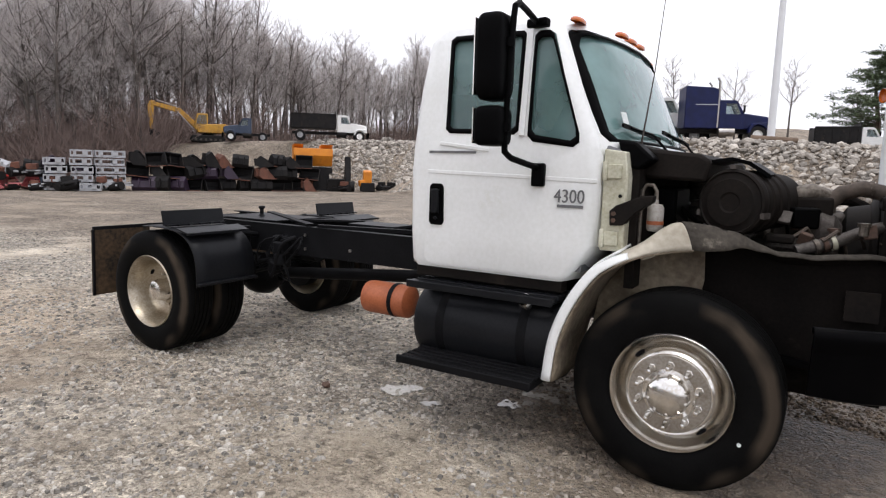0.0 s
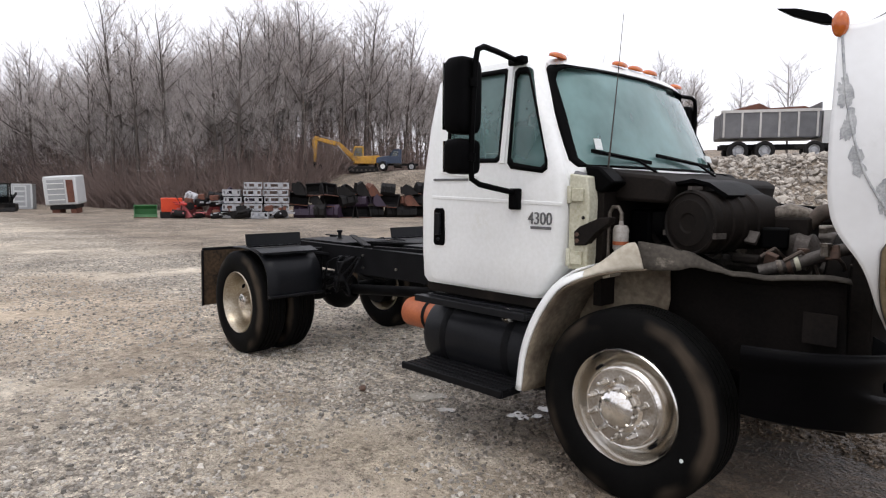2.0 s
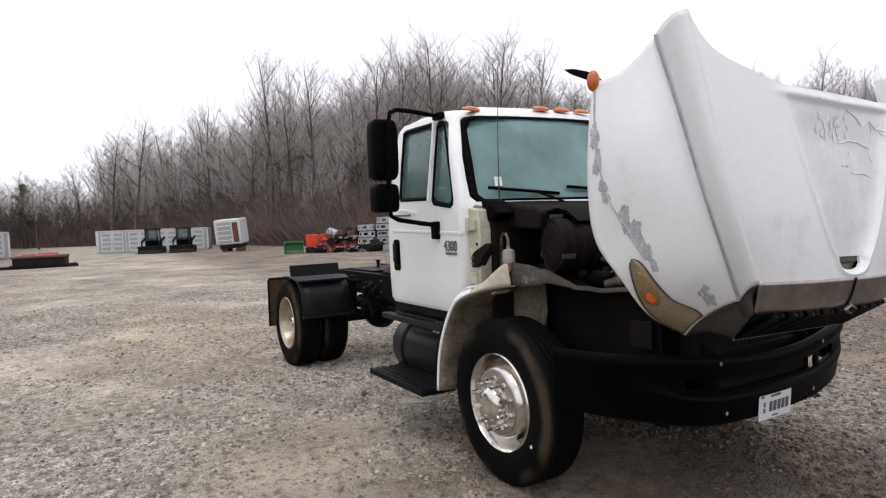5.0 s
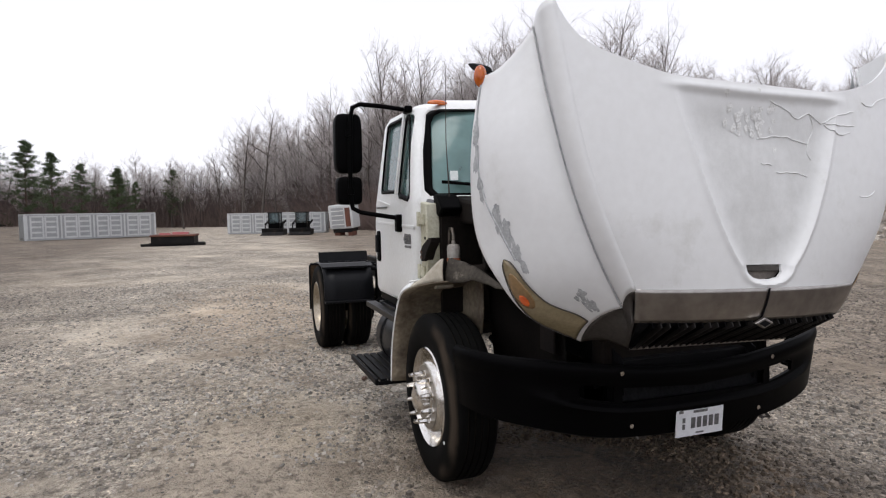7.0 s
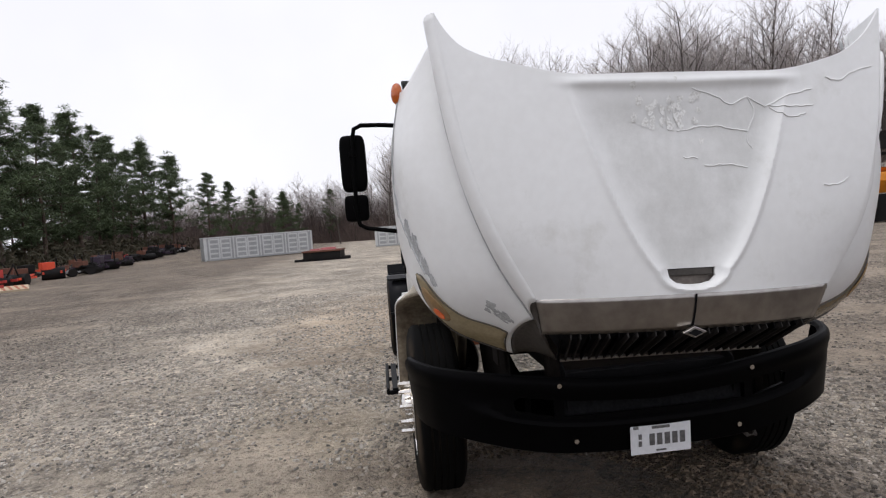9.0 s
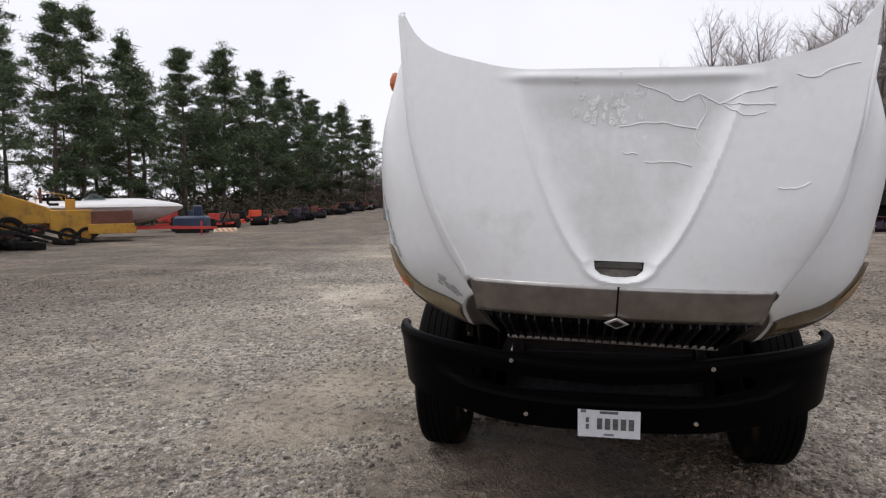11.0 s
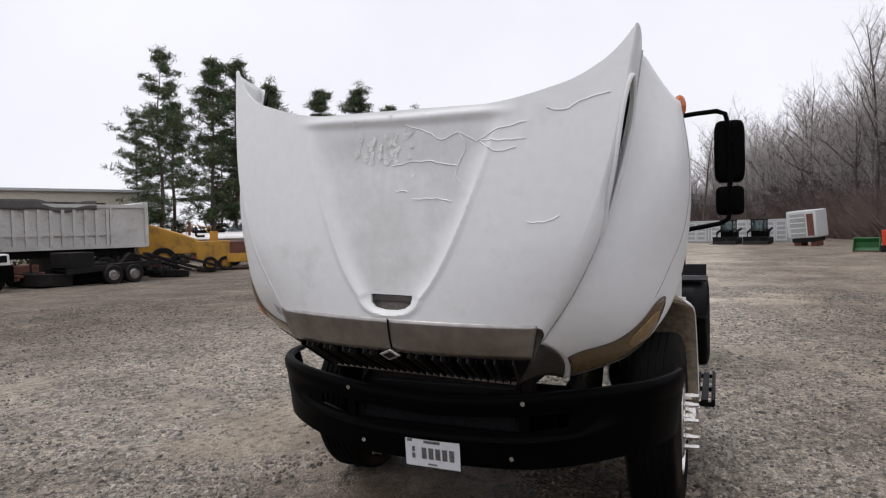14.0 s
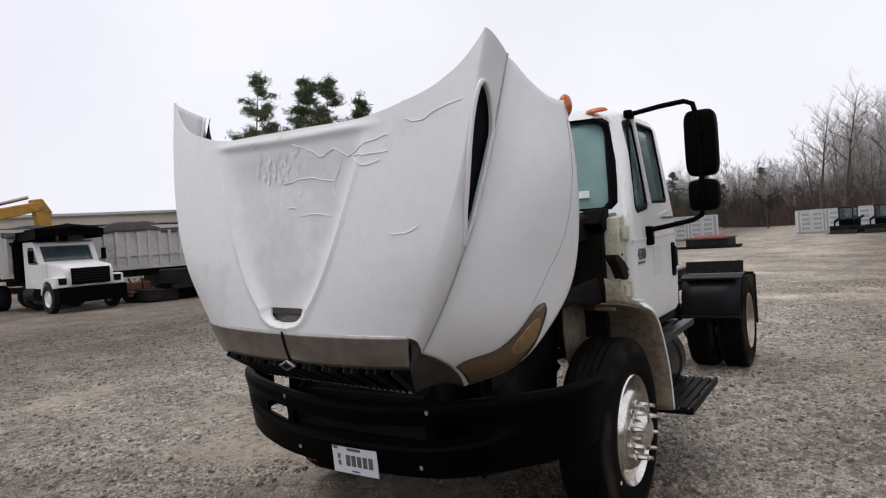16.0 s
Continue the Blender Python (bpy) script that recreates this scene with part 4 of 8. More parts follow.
    part("diagonal_brace", Shape().beam((-4.6, -0.38, 1.09), (-3.3, 0.38, 1.09), 0.07, 0.02).beam((-4.6, 0.38, 1.105), (-3.3, -0.38, 1.105), 0.07, 0.02).beam((-3.2, -0.38, 1.10), (-2.0, -0.1, 1.10), 0.05, 0.03), "black", truck)
    for c, size in (((-4.2, 0, 1.098), (0.8, 0.6, 0.012)), ((-2.9, 0.1, 1.10), (0.5, 0.3, 0.02))):
        part("deck_plate", Shape().box(c, size), "satin", truck, "dark chassis deck plate", bevel=0.002)
    part("tow_pin", Shape().turned([(0.001, 0.10), (0.03, 0.10), (0.035, 0.085), (0.02, 0.07), (0.02, 0.02), (0.04, 0.0)], (-4.315, 0, 1.10), "z", 12), "black", truck, "black upright pin on the chassis")
    axle = Shape().tube([(-4.35, -0.95, 0.515), (-4.35, 0.95, 0.515)], 0.075, 14)
    axle.turned([(0.05, -0.26), (0.14, -0.2), (0.20, -0.08), (0.21, 0.0), (0.20, 0.1), (0.12, 0.22), (0.05, 0.28)], (-4.32, 0, 0.525), "x", 20)
    part("rear_axle", axle, "black", truck, "black drive axle housing")
    part("drive_shaft", Shape().tube([(-4.05, 0, 0.56), (-2.2, 0, 0.72), (-1.2, 0, 0.76)], 0.055, 12), "black", truck)
    part("front_axle", Shape().tube([(-0.1, -0.95, 0.50), (-0.1, -0.6, 0.44), (-0.1, 0.6, 0.44), (-0.1, 0.95, 0.50)], 0.055, 8), "black", truck)
    for side in (-1, 1):
        for c, w in (((-0.1, side * 0.86, 0.515), 0.2), ((-4.35, side * 0.6, 0.515), 0.14)):
            part("brake_drum", Shape().cyl(c, 0.21, w, "y", 28), "black", truck)
        part("brake_chamber", Shape().cyl((-3.98, side * 0.36, 0.72), 0.085, 0.20, "x", 18), "black", truck)
        part("brake_chamber", Shape().cyl((0.14, side * 0.55, 0.62), 0.075, 0.16, "y", 16), "black", truck)
    rnd = random.Random(4)
    for i in range(9):
        x, y, z = -3.45 + rnd.uniform(-0.15, 0.15), -0.46 + rnd.uniform(-0.05, 0.05), 1.0
        line = [(x, y, z), (x + rnd.uniform(-0.2, 0.1), y - rnd.uniform(0.0, 0.12), z - 0.08), (x - rnd.uniform(0, 0.35), y - 0.04, z - rnd.uniform(0.15, 0.4)), (x - rnd.uniform(0.2, 0.5), y + 0.1, z - rnd.uniform(0.1, 0.45))]
        part("air_hose", Shape().tube([tuple(curve_at(line, t)) for t in np.linspace(0, 1, 10)], rnd.uniform(0.008, 0.02), 7), "black", truck, "black air hose by the axle")
    part("relay_valve", Shape().box((-3.52, -0.5, 0.90), (0.12, 0.10, 0.10)).cyl((-3.52, -0.52, 0.80), 0.05, 0.1, "z", 12).box((-3.6, -0.5, 0.72), (0.08, 0.1, 0.12), (10, 20, 0)), "black", truck, bevel=0.012)
    part("air_tank", Shape().turned([(0.001, -0.24), (0.08, -0.235), (0.125, -0.2), (0.13, -0.17), (0.13, 0.17), (0.125, 0.2), (0.08, 0.235), (0.001, 0.24)], (-2.40, -0.42, 0.58), "x", 24), "rustorange", truck, "orange cylindrical tank behind the fuel tank")
    part("tank_strap", Shape().turned([(0.134, -0.02), (0.136, 0.0), (0.134, 0.02)], (-2.32, -0.42, 0.58), "x", 24), "black", truck)
    # tanks and steps
    for side in (-1, 1):
        tank = part("fuel_tank", Shape().turned([(0.001, -0.50), (0.20, -0.498), (0.235, -0.48), (0.25, -0.44), (0.25, 0.44), (0.235, 0.48), (0.20, 0.498), (0.001, 0.50)], (-1.24, side * 0.845, 0.625), "x", 40), "satin", truck, "glossy black cylindrical fuel tank")
        for dx in (-0.28, 0.28):
            part("strap", Shape().turned([(0.252, -0.03), (0.256, -0.02), (0.256, 0.02), (0.252, 0.03)], (-1.24 + dx, side * 0.845, 0.625), "x", 40), "black", tank)
        if side < 0:
            part("filler_cap", Shape().turned([(0.044, -0.01), (0.046, 0.02), (0.040, 0.035), (0.001, 0.036)], (0, 0, 0), "z", 24).moved(pose(-0.94, -1.075, 0.862, 50, 0, 0)), "chrome", tank, "pale metal filler cap")
        st = Shape()
        for y in (0.84, 0.93, 1.02, 1.11):
            st.box((-1.24, side * y, 0.902), (0.97, 0.055, 0.026))
        st.box((-1.24, side * 1.148, 0.895), (0.98, 0.03, 0.045))
        for x in (-1.7, -1.24, -0.78):
            st.box((x, side * 0.98, 0.885), (0.03, 0.34, 0.03))
        part("upper_step", st, "satin", truck, "black grated cab step over the tank", bevel=0.004)
        lo = Shape().box((-1.24, side * 1.04, 0.448), (0.90, 0.026, 0.05))
        step = part("lower_step", lo, "black", truck, "black grated lower step", bevel=0.004)
        part("step_edge", Shape().box((-1.24, side * 1.305, 0.448), (0.90, 0.026, 0.05)), "black", step, bevel=0.008)
        for y in (1.07, 1.13, 1.19, 1.25):
            part("step_slat", Shape().box((-1.24, side * y, 0.455), (0.88, 0.045, 0.022)), "black", step, bevel=0.003)
        for x in (-1.68, -1.24, -0.81):
            part("step_rib", Shape().box((x, side * 1.17, 0.435), (0.025, 0.28, 0.03)), "black", step)
        for x in (-1.5, -1.0):
            part("step_arm", Shape().tube([(x, side * 1.05, 0.44), (x, side * 0.9, 0.42), (x, side * 0.80, 0.44)], 0.016, 6), "black", step)
    part("battery_box", Shape().box((-0.64, 0.0, 0.78), (0.12, 0.8, 0.2)), "black", truck)


# ---- front end ----
BUMPER = [(0.0, 1.005, 0.858, 0.640, 0.490), (0.17, 1.004, 0.864, 0.641, 0.491), (0.34, 0.999, 0.875, 0.646, 0.496), (0.51, 0.988, 0.895, 0.660, 0.508), (0.68, 0.968, 0.917, 0.690, 0.536), (0.83, 0.932, 0.935, 0.730, 0.568),
          (0.96, 0.868, 0.948, 0.772, 0.592), (1.06, 0.782, 0.955, 0.795, 0.606), (1.125, 0.680, 0.960, 0.803, 0.616), (1.16, 0.590, 0.962, 0.805, 0.624), (1.178, 0.500, 0.962, 0.805, 0.630)]


def build_front():
    for side in (-1, 1):
        # fixed half fender behind the wheel: arch, white edge and skin, tan raised corner
        path = [(-0.715, 0.47), (-0.685, 0.70), (-0.61, 0.90), (-0.50, 1.07), (-0.40, 1.15), (-0.30, 1.198), (-0.18, 1.228), (-0.06, 1.245)]
        def arc(u):
            return curve_at(path, u)
        def outer(u):
            return 1.215 - 0.02 * u - 0.155 * smooth(0.50, 1.0, u)
        def arch(u, v):
            x, z = arc(u)
            return (x, side * (outer(u) + (0.72 - outer(u)) * v), z + 0.03 * v * u - 0.012 * math.sin(3.1 * v))
        fen = part("front_fender", Shape().grid(arch, 30, 8), "innerfender", truck, "half fender, white outside and muddy inside", thick=0.01)
        def lip(u, v):
            x, z = arc(0.66 * u)
            d = Vector((x - 0.02, 0, z - 0.52)).normalized()
            q = 0.004 + 0.062 * v * (1 - 0.45 * u ** 3)
            return (x + d.x * q, side * (outer(0.66 * u) + 0.006 - 0.03 * v * v), z + d.z * q)
        part("fender_lip", Shape().grid(lip, 30, 5), "white", fen, "white fender edge", thick=0.016)
        def top(u, v):
            x, z = arc(0.62 * u)
            d = Vector((x - 0.02, 0, z - 0.52)).normalized()
            return (x + d.x * 0.062, side * (1.185 - 0.03 * u - 0.25 * v), z + d.z * 0.062 + 0.02 * v * u)
        part("fender_top", Shape().grid(top, 24, 5), "white", fen, "white fender skin", thick=0.012)
        crown = [(-0.44, 1.205), (-0.38, 1.225), (-0.31, 1.268), (-0.23, 1.335), (-0.17, 1.372), (-0.132, 1.380)]
        def corner(u, v):
            xt, zt = curve_at(crown, u)
            w = 0.56 + 0.44 * u
            xb, zb = arc(w)
            y0, y1 = outer(w) + 0.004, 1.03 - 0.02 * u
            return (xb + (xt - xb) * v, side * (y0 + (y1 - y0) * v ** 1.6), zb + (zt - zb) * math.sin(v * math.pi / 2) ** 0.9)
        # driver's side takes the dark underside material to stand for shade
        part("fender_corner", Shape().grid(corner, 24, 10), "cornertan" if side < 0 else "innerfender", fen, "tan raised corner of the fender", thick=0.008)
        part("arch_wall", Shape().prism([(-0.66, 0.55), (-0.30, 0.62), (-0.06, 0.90), (-0.03, 1.06), (-0.04, 1.245), (-0.12, 1.25), (-0.3, 1.215), (-0.48, 1.10), (-0.60, 0.92)], "y", side * 0.785, side * 0.775), "innerfender", fen, "mud-stained inner wall of the wheel arch")
        part("arch_bracket", Shape().box((-0.30, side * 0.95, 1.185), (0.05, 0.12, 0.03), (0, -18, 0)), "cornertan", fen, bevel=0.004)
        part("arch_bolt", Shape().cyl((-0.40, side * 0.75, 1.08), 0.03, 0.03, "y", 10), "deepblack", fen)
        # splash panel along the engine: dusty curled top edge over a black upright sheet
        rim = [(-0.135, 1.0, 1.38), (0.0, 0.965, 1.368), (0.10, 0.925, 1.343), (0.22, 0.87, 1.285), (0.31, 0.84, 1.245), (0.45, 0.79, 1.24), (0.62, 0.745, 1.25), (0.78, 0.70, 1.25)]
        def hem(u, v):
            p = curve_at(rim, u)
            w = 0.014 + 0.125 * smooth(0.56, 0.05, u)
            wave = 0.004 * math.sin(23 * u) + 0.003 * math.sin(41 * u + 1)
            return (p[0] + 0.03 * v, side * (p[1] - 0.035 + 0.05 * v + wave), p[2] + wave + 0.012 * math.sin(v * 3.1) - w * v ** 1.2)
        # driver's side hem in black rubber colour, for the shade on that side
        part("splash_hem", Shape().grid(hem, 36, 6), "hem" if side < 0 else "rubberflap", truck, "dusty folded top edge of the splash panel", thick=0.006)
        def shelf(u, v):
            p = curve_at(rim, u)
            return (p[0], side * (p[1] - 0.035 + (0.70 - p[1]) * v), p[2] - 0.004 - 0.03 * v - 0.03 * math.sin(3.1 * v))
        part("splash_shelf", Shape().grid(shelf, 24, 6), "rubberflap", truck, "dark shelf behind the splash panel's edge", thick=0.006)
        def splash(u, v):
            p = curve_at(rim, u)
            return (p[0] + 0.03 * v, side * (0.70 - 0.05 * v + 0.015 * math.sin(5 * u + 3 * v)), p[2] - 0.03 + (0.52 - p[2]) * v)
        part("splash_panel", Shape().grid(splash, 24, 10), "rubberflap", truck, "dusty dark splash panel beside the engine", thick=0.008)
        # added unseen sheets that keep the gaps behind the bumper dark
        part("added_apron", Shape().box((0.45, side * 0.66, 0.66), (0.40, 0.16, 0.03), (side * 6, 8, 0)), "plastic", truck, "added black sheet behind the bumper that hides bright ground")
        part("added_skirt", Shape().box((0.30, side * 0.60, 0.64), (1.05, 0.03, 0.28)), "plastic", truck, "added black skirt that darkens the gap beside the frame")
        # hinge post ahead of the door
        post = part("hinge_post", Shape().prism([(-0.545, 1.20), (-0.415, 1.20), (-0.41, 1.60), (-0.43, 1.735), (-0.545, 1.75)], "y", side * 1.025, side * 0.93), "cream", truck, "cream hinge post beside the door", bevel=0.008)
        for z in (1.27, 1.63):
            part("hinge", Shape().box((-0.48, side * 1.035, z), (0.075, 0.02, 0.075)).cyl((-0.53, side * 1.045, z), 0.014, 0.10, "z", 10), "cream", post, bevel=0.004)
        # black disc for the shade of the hole, which is not cut
        part("post_hole", Shape().cyl((-0.445, side * 1.027, 1.50), 0.010, 0.006, "y", 10), "deepblack", post)
        hb = Shape().prism([(-0.49, 1.34), (-0.42, 1.345), (-0.35, 1.42), (-0.27, 1.475), (-0.265, 1.51), (-0.33, 1.505), (-0.46, 1.45), (-0.495, 1.42)], "y", side * 1.045, side * 0.98)
        b = part("hood_bracket", hb, "cowl", truck, "dark hood latch bracket", bevel=0.006)
        for z in (1.37, 1.405):
            part("bracket_bolt", Shape().cyl((-0.47, side * 1.048, z), 0.013, 0.012, "y", 6), "rust_part", b)
    # firewall and cowl tray
    part("firewall", Shape().box((-0.40, 0, 1.35), (0.05, 1.86, 0.72)), "cowl", truck, "grimy firewall")
    tray = [(-0.42, 1.60), (-0.06, 1.585), (-0.04, 1.70), (-0.10, 1.735), (-0.35, 1.76), (-0.44, 1.79)]
    part("cowl_tray", Shape().prism(tray, "y", -0.80, 0.84), "cowl", truck, "dusty black cowl tray below the windscreen", bevel=0.02)
    for side in (-1, 1):
        part("cowl_corner", Shape().prism([(-0.46, 1.66), (-0.38, 1.64), (-0.30, 1.70), (-0.40, 1.79), (-0.50, 1.80)], "y", side * 0.80, side * 0.95), "plastic", truck, bevel=0.015)
    # air cleaner
    ac = part("air_cleaner", Shape().turned([(0.165, 0.02), (0.182, 0.05), (0.185, 0.08), (0.176, 0.09), (0.176, 0.13), (0.186, 0.14), (0.186, 0.165), (0.176, 0.175), (0.176, 0.22), (0.186, 0.23), (0.186, 0.255), (0.175, 0.265), (0.173, 0.33), (0.184, 0.34), (0.184, 0.36), (0.173, 0.37), (0.170, 0.56), (0.12, 0.62), (0.001, 0.63)], (0, 0, 0), "y", 48).moved(pose(0.07, -0.80, 1.485, 0, 0, -17) @ Matrix.Diagonal((0.92, 1, 0.92, 1))), "cowl", truck, "round black ribbed air cleaner housing")
    part("air_cleaner_lid", Shape().turned([(0.188, 0.05), (0.193, 0.02), (0.188, -0.003), (0.176, -0.012), (0.168, -0.004), (0.140, -0.008), (0.132, -0.015), (0.06, -0.018), (0.05, -0.010), (0.001, -0.010)], (0, 0, 0), "y", 48).moved(pose(0.07, -0.80, 1.485, 0, 0, -17) @ Matrix.Diagonal((0.92, 1, 0.92, 1))), "cowl", ac, "dusty round lid")
    part("lid_clamp", Shape().box((0.0, 0.03, 0.185), (0.03, 0.08, 0.02)).box((0.165, 0.03, -0.06), (0.02, 0.08, 0.03)).box((-0.165, 0.03, -0.06), (0.02, 0.08, 0.03)).moved(pose(0.07, -0.80, 1.485, 0, 0, -17)), "steel", ac)
    part("heat_shield", Shape().prism([(-0.10, 1.695), (0.05, 1.722), (0.14, 1.70), (0.24, 1.635), (0.23, 1.62), (0.13, 1.682), (0.05, 1.703), (-0.10, 1.68)], "y", -0.74, -0.20), "plastic", truck, "bent black cover plate above the air cleaner")
    # canister with its looped pipe
    can = part("filter_canister", Shape().turned([(0.001, 0.0), (0.042, 0.005), (0.052, 0.02), (0.052, 0.14), (0.042, 0.16), (0.016, 0.165), (0.014, 0.19), (0.001, 0.19)], (-0.29, -0.88, 1.31), "z", 20).moved(pose(-0.29, -0.88, 1.31) @ Matrix.Diagonal((0.84, 0.84, 0.92, 1)) @ pose(0.29, 0.88, -1.31)), "canister", truck, "small grimy white filter canister")
    part("canister_pipe", Shape().tube([(-0.29, -0.88, 1.46), (-0.29, -0.88, 1.53), (-0.31, -0.88, 1.562), (-0.345, -0.88, 1.562), (-0.365, -0.88, 1.53), (-0.37, -0.88, 1.2)], 0.011, 8), "alu", can)
    part("canister_band", Shape().turned([(0.0448, 0.03), (0.0452, 0.05)], (-0.29, -0.88, 1.32), "z", 20), "rustorange", can)
    # engine
    eng = part("engine", Shape().box((0.15, 0, 1.02), (0.95, 0.52, 0.5)).box((0.15, 0.02, 1.34), (0.90, 0.34, 0.18)).box((0.15, 0, 0.72), (0.8, 0.36, 0.2)), "steel", truck, "grimy diesel engine block", bevel=0.03)
    ribs = Shape()
    for i in range(6):
        ribs.box((-0.2 + 0.14 * i, 0.02, 1.44), (0.09, 0.30, 0.05))
    part("valve_cover", ribs, "alu", eng, bevel=0.012)
    man = Shape().tube([(-0.15, -0.34, 1.22), (0.2, -0.36, 1.24), (0.55, -0.34, 1.22)], 0.055, 10)
    for i in range(6):
        man.tube([(-0.2 + 0.14 * i, -0.25, 1.2), (-0.2 + 0.14 * i, -0.36, 1.23)], 0.03, 8)
    part("manifold", man, "steel", eng)
    part("turbo", Shape().turned([(0.05, -0.1), (0.11, -0.06), (0.13, 0.0), (0.11, 0.06), (0.05, 0.1)], (0.42, -0.40, 1.36), "x", 20).tube([(0.42, -0.40, 1.46), (0.42, -0.3, 1.52), (0.32, -0.2, 1.50)], 0.05, 10).moved(pose(0.06, 0.06, -0.04)), "steel", eng)
    part("alternator", Shape().cyl((0.52, -0.36, 1.10), 0.085, 0.18, "x", 20).cyl((0.60, 0.30, 1.12), 0.08, 0.16, "x", 20), "alu", eng)
    part("fan_shroud", Shape().turned([(0.30, -0.08), (0.34, -0.06), (0.36, 0.05), (0.42, 0.08)], (0.66, 0, 1.12), "x", 40), "cowl", truck, thick=0.01)
    part("fan", Shape().cyl((0.62, 0, 1.12), 0.08, 0.08, "x", 16).box((0.62, 0, 1.12), (0.02, 0.07, 0.56), (0, 0, 20)).box((0.62, 0, 1.12), (0.02, 0.56, 0.07), (20, 0, 0)), "plastic", truck)
    part("radiator", Shape().box((0.80, 0, 1.12), (0.10, 0.98, 0.72)).box((0.80, 0, 1.50), (0.12, 0.94, 0.07)), "cowl", truck, "dark radiator core", bevel=0.01)
    part("radiator_strut", Shape().tube([(-0.35, 0.5, 1.60), (0.78, 0.38, 1.52)], 0.014, 8), "plastic", truck)
    part("charge_pipe", Shape().tube([(0.38, -0.66, 1.245), (0.55, -0.60, 1.30), (0.68, -0.52, 1.36), (0.76, -0.45, 1.38)], 0.032, 12), "steel", truck, "grimy charge air pipe")
    for c, col in (((0.47, -0.632, 1.272), "alu"), ((0.505, -0.618, 1.284), "rust_part"), ((0.54, -0.604, 1.296), "cream")):
        part("pipe_band", Shape().cyl((0, 0, 0), 0.039, 0.022, "x", 14).moved(pose(*c, 0, -18, 22)), col, truck)
    part("coolant_hose", Shape().tube([(0.76, 0.25, 1.42), (0.6, 0.2, 1.50), (0.45, 0.1, 1.48)], 0.035, 10).tube([(0.74, -0.2, 0.9), (0.5, -0.3, 0.86), (0.4, -0.2, 0.92)], 0.035, 10).tube([(-0.3, -0.6, 1.45), (-0.15, -0.62, 1.3), (0.0, -0.55, 1.15), (0.2, -0.4, 1.05)], 0.022, 8).tube([(-0.33, -0.45, 1.5), (-0.2, -0.5, 1.4), (-0.1, -0.35, 1.3)], 0.015, 8), "rubberflap", truck)
    for c, size in (((0.42, -0.30, 1.46), (0.22, 0.18, 0.12)), ((-0.15, -0.62, 1.25), (0.16, 0.12, 0.2)), ((0.30, -0.62, 1.30), (0.14, 0.06, 0.05))):
        part("intake_box", Shape().box(c, size), "cowl", truck, bevel=0.015)
    part("intake_elbow", Shape().tube([(0.28, -0.30, 1.44), (0.33, -0.33, 1.52), (0.42, -0.34, 1.545), (0.50, -0.30, 1.52)], [0.05, 0.055, 0.05, 0.045], 12), "alu", eng, "pale cast intake elbow", bevel=0.0)
    part("sensor_box", Shape().box((0.40, -0.50, 1.41), (0.13, 0.10, 0.11), (0, 0, 15)), "plastic", eng, bevel=0.012)
    duct = part("radiator_hose", Shape().tube([(0.46, -0.33, 1.24), (0.455, -0.33, 1.36), (0.49, -0.32, 1.47), (0.56, -0.31, 1.545), (0.66, -0.30, 1.575), (0.76, -0.30, 1.55)], 0.042, 12), "hose", truck, "brown perished radiator hose")
    for c, r in (((0.457, -0.33, 1.30), (0, 0, 0)), ((0.70, -0.30, 1.572), (0, 80, 0))):
        part("hose_clamp", Shape().cyl((0, 0, 0), 0.046, 0.02, "z", 14).moved(pose(*c, *r)), "alu", duct)
    rn = random.Random(4)
    for k in range(14):
        c = (0.16 + 0.045 * k + rn.uniform(-0.03, 0.03), rn.uniform(-0.66, -0.38), 1.26 + rn.uniform(0.0, 0.16))
        if k % 3 == 0:
            part("engine_bracket", Shape().box(c, (0.06, 0.03, 0.07), (rn.uniform(-30, 30), rn.uniform(-30, 30), 0)), rn.choice(["alu", "steel", "rust_part"]), eng, bevel=0.004)
        elif k % 3 == 1:
            part("engine_hose", Shape().tube([c, (c[0] + 0.06, c[1] + 0.05, c[2] + 0.05), (c[0] + 0.10, c[1] + 0.14, c[2] - 0.02), (c[0] + 0.12, c[1] + 0.2, c[2] - 0.12)], 0.010, 6), rn.choice(["plastic", "hose"]), eng)
        else:
            part("engine_fitting", Shape().cyl(c, 0.022, 0.05, "z", 8).cyl((c[0], c[1], c[2] + 0.03), 0.03, 0.016, "z", 6), rn.choice(["alu", "alu", "rust_part"]), eng)
    for side in (-1, 1):
        part("panel_patch", Shape().box((0.69, side * 0.722, 1.0), (0.145, 0.01, 0.15)), "cowl", truck, "grey patch riveted on the splash panel")
    part("coolant_tank", Shape().box((-0.20, 0.45, 1.52), (0.3, 0.34, 0.18)), "alu", truck, bevel=0.03)
    part("heater_box", Shape().box((-0.30, -0.45, 1.42), (0.14, 0.4, 0.26)), "plastic", truck, bevel=0.02)
    # bumper: rolled upper lip, recessed band with openings, lower lip, tucked foot
    def bumper_line(t):
        y, x, top, lip, foot = curve_at(BUMPER, abs(t))
        a, b = curve_at(BUMPER, max(abs(t) - 0.01, 0)), curve_at(BUMPER, min(abs(t) + 0.01, 1))
        d = np.array((b[0] - a[0], b[1] - a[1]))
        d = d / np.linalg.norm(d)
        return math.copysign(y, t), x, top, lip, foot, -d[1] * math.copysign(1, t), d[0]

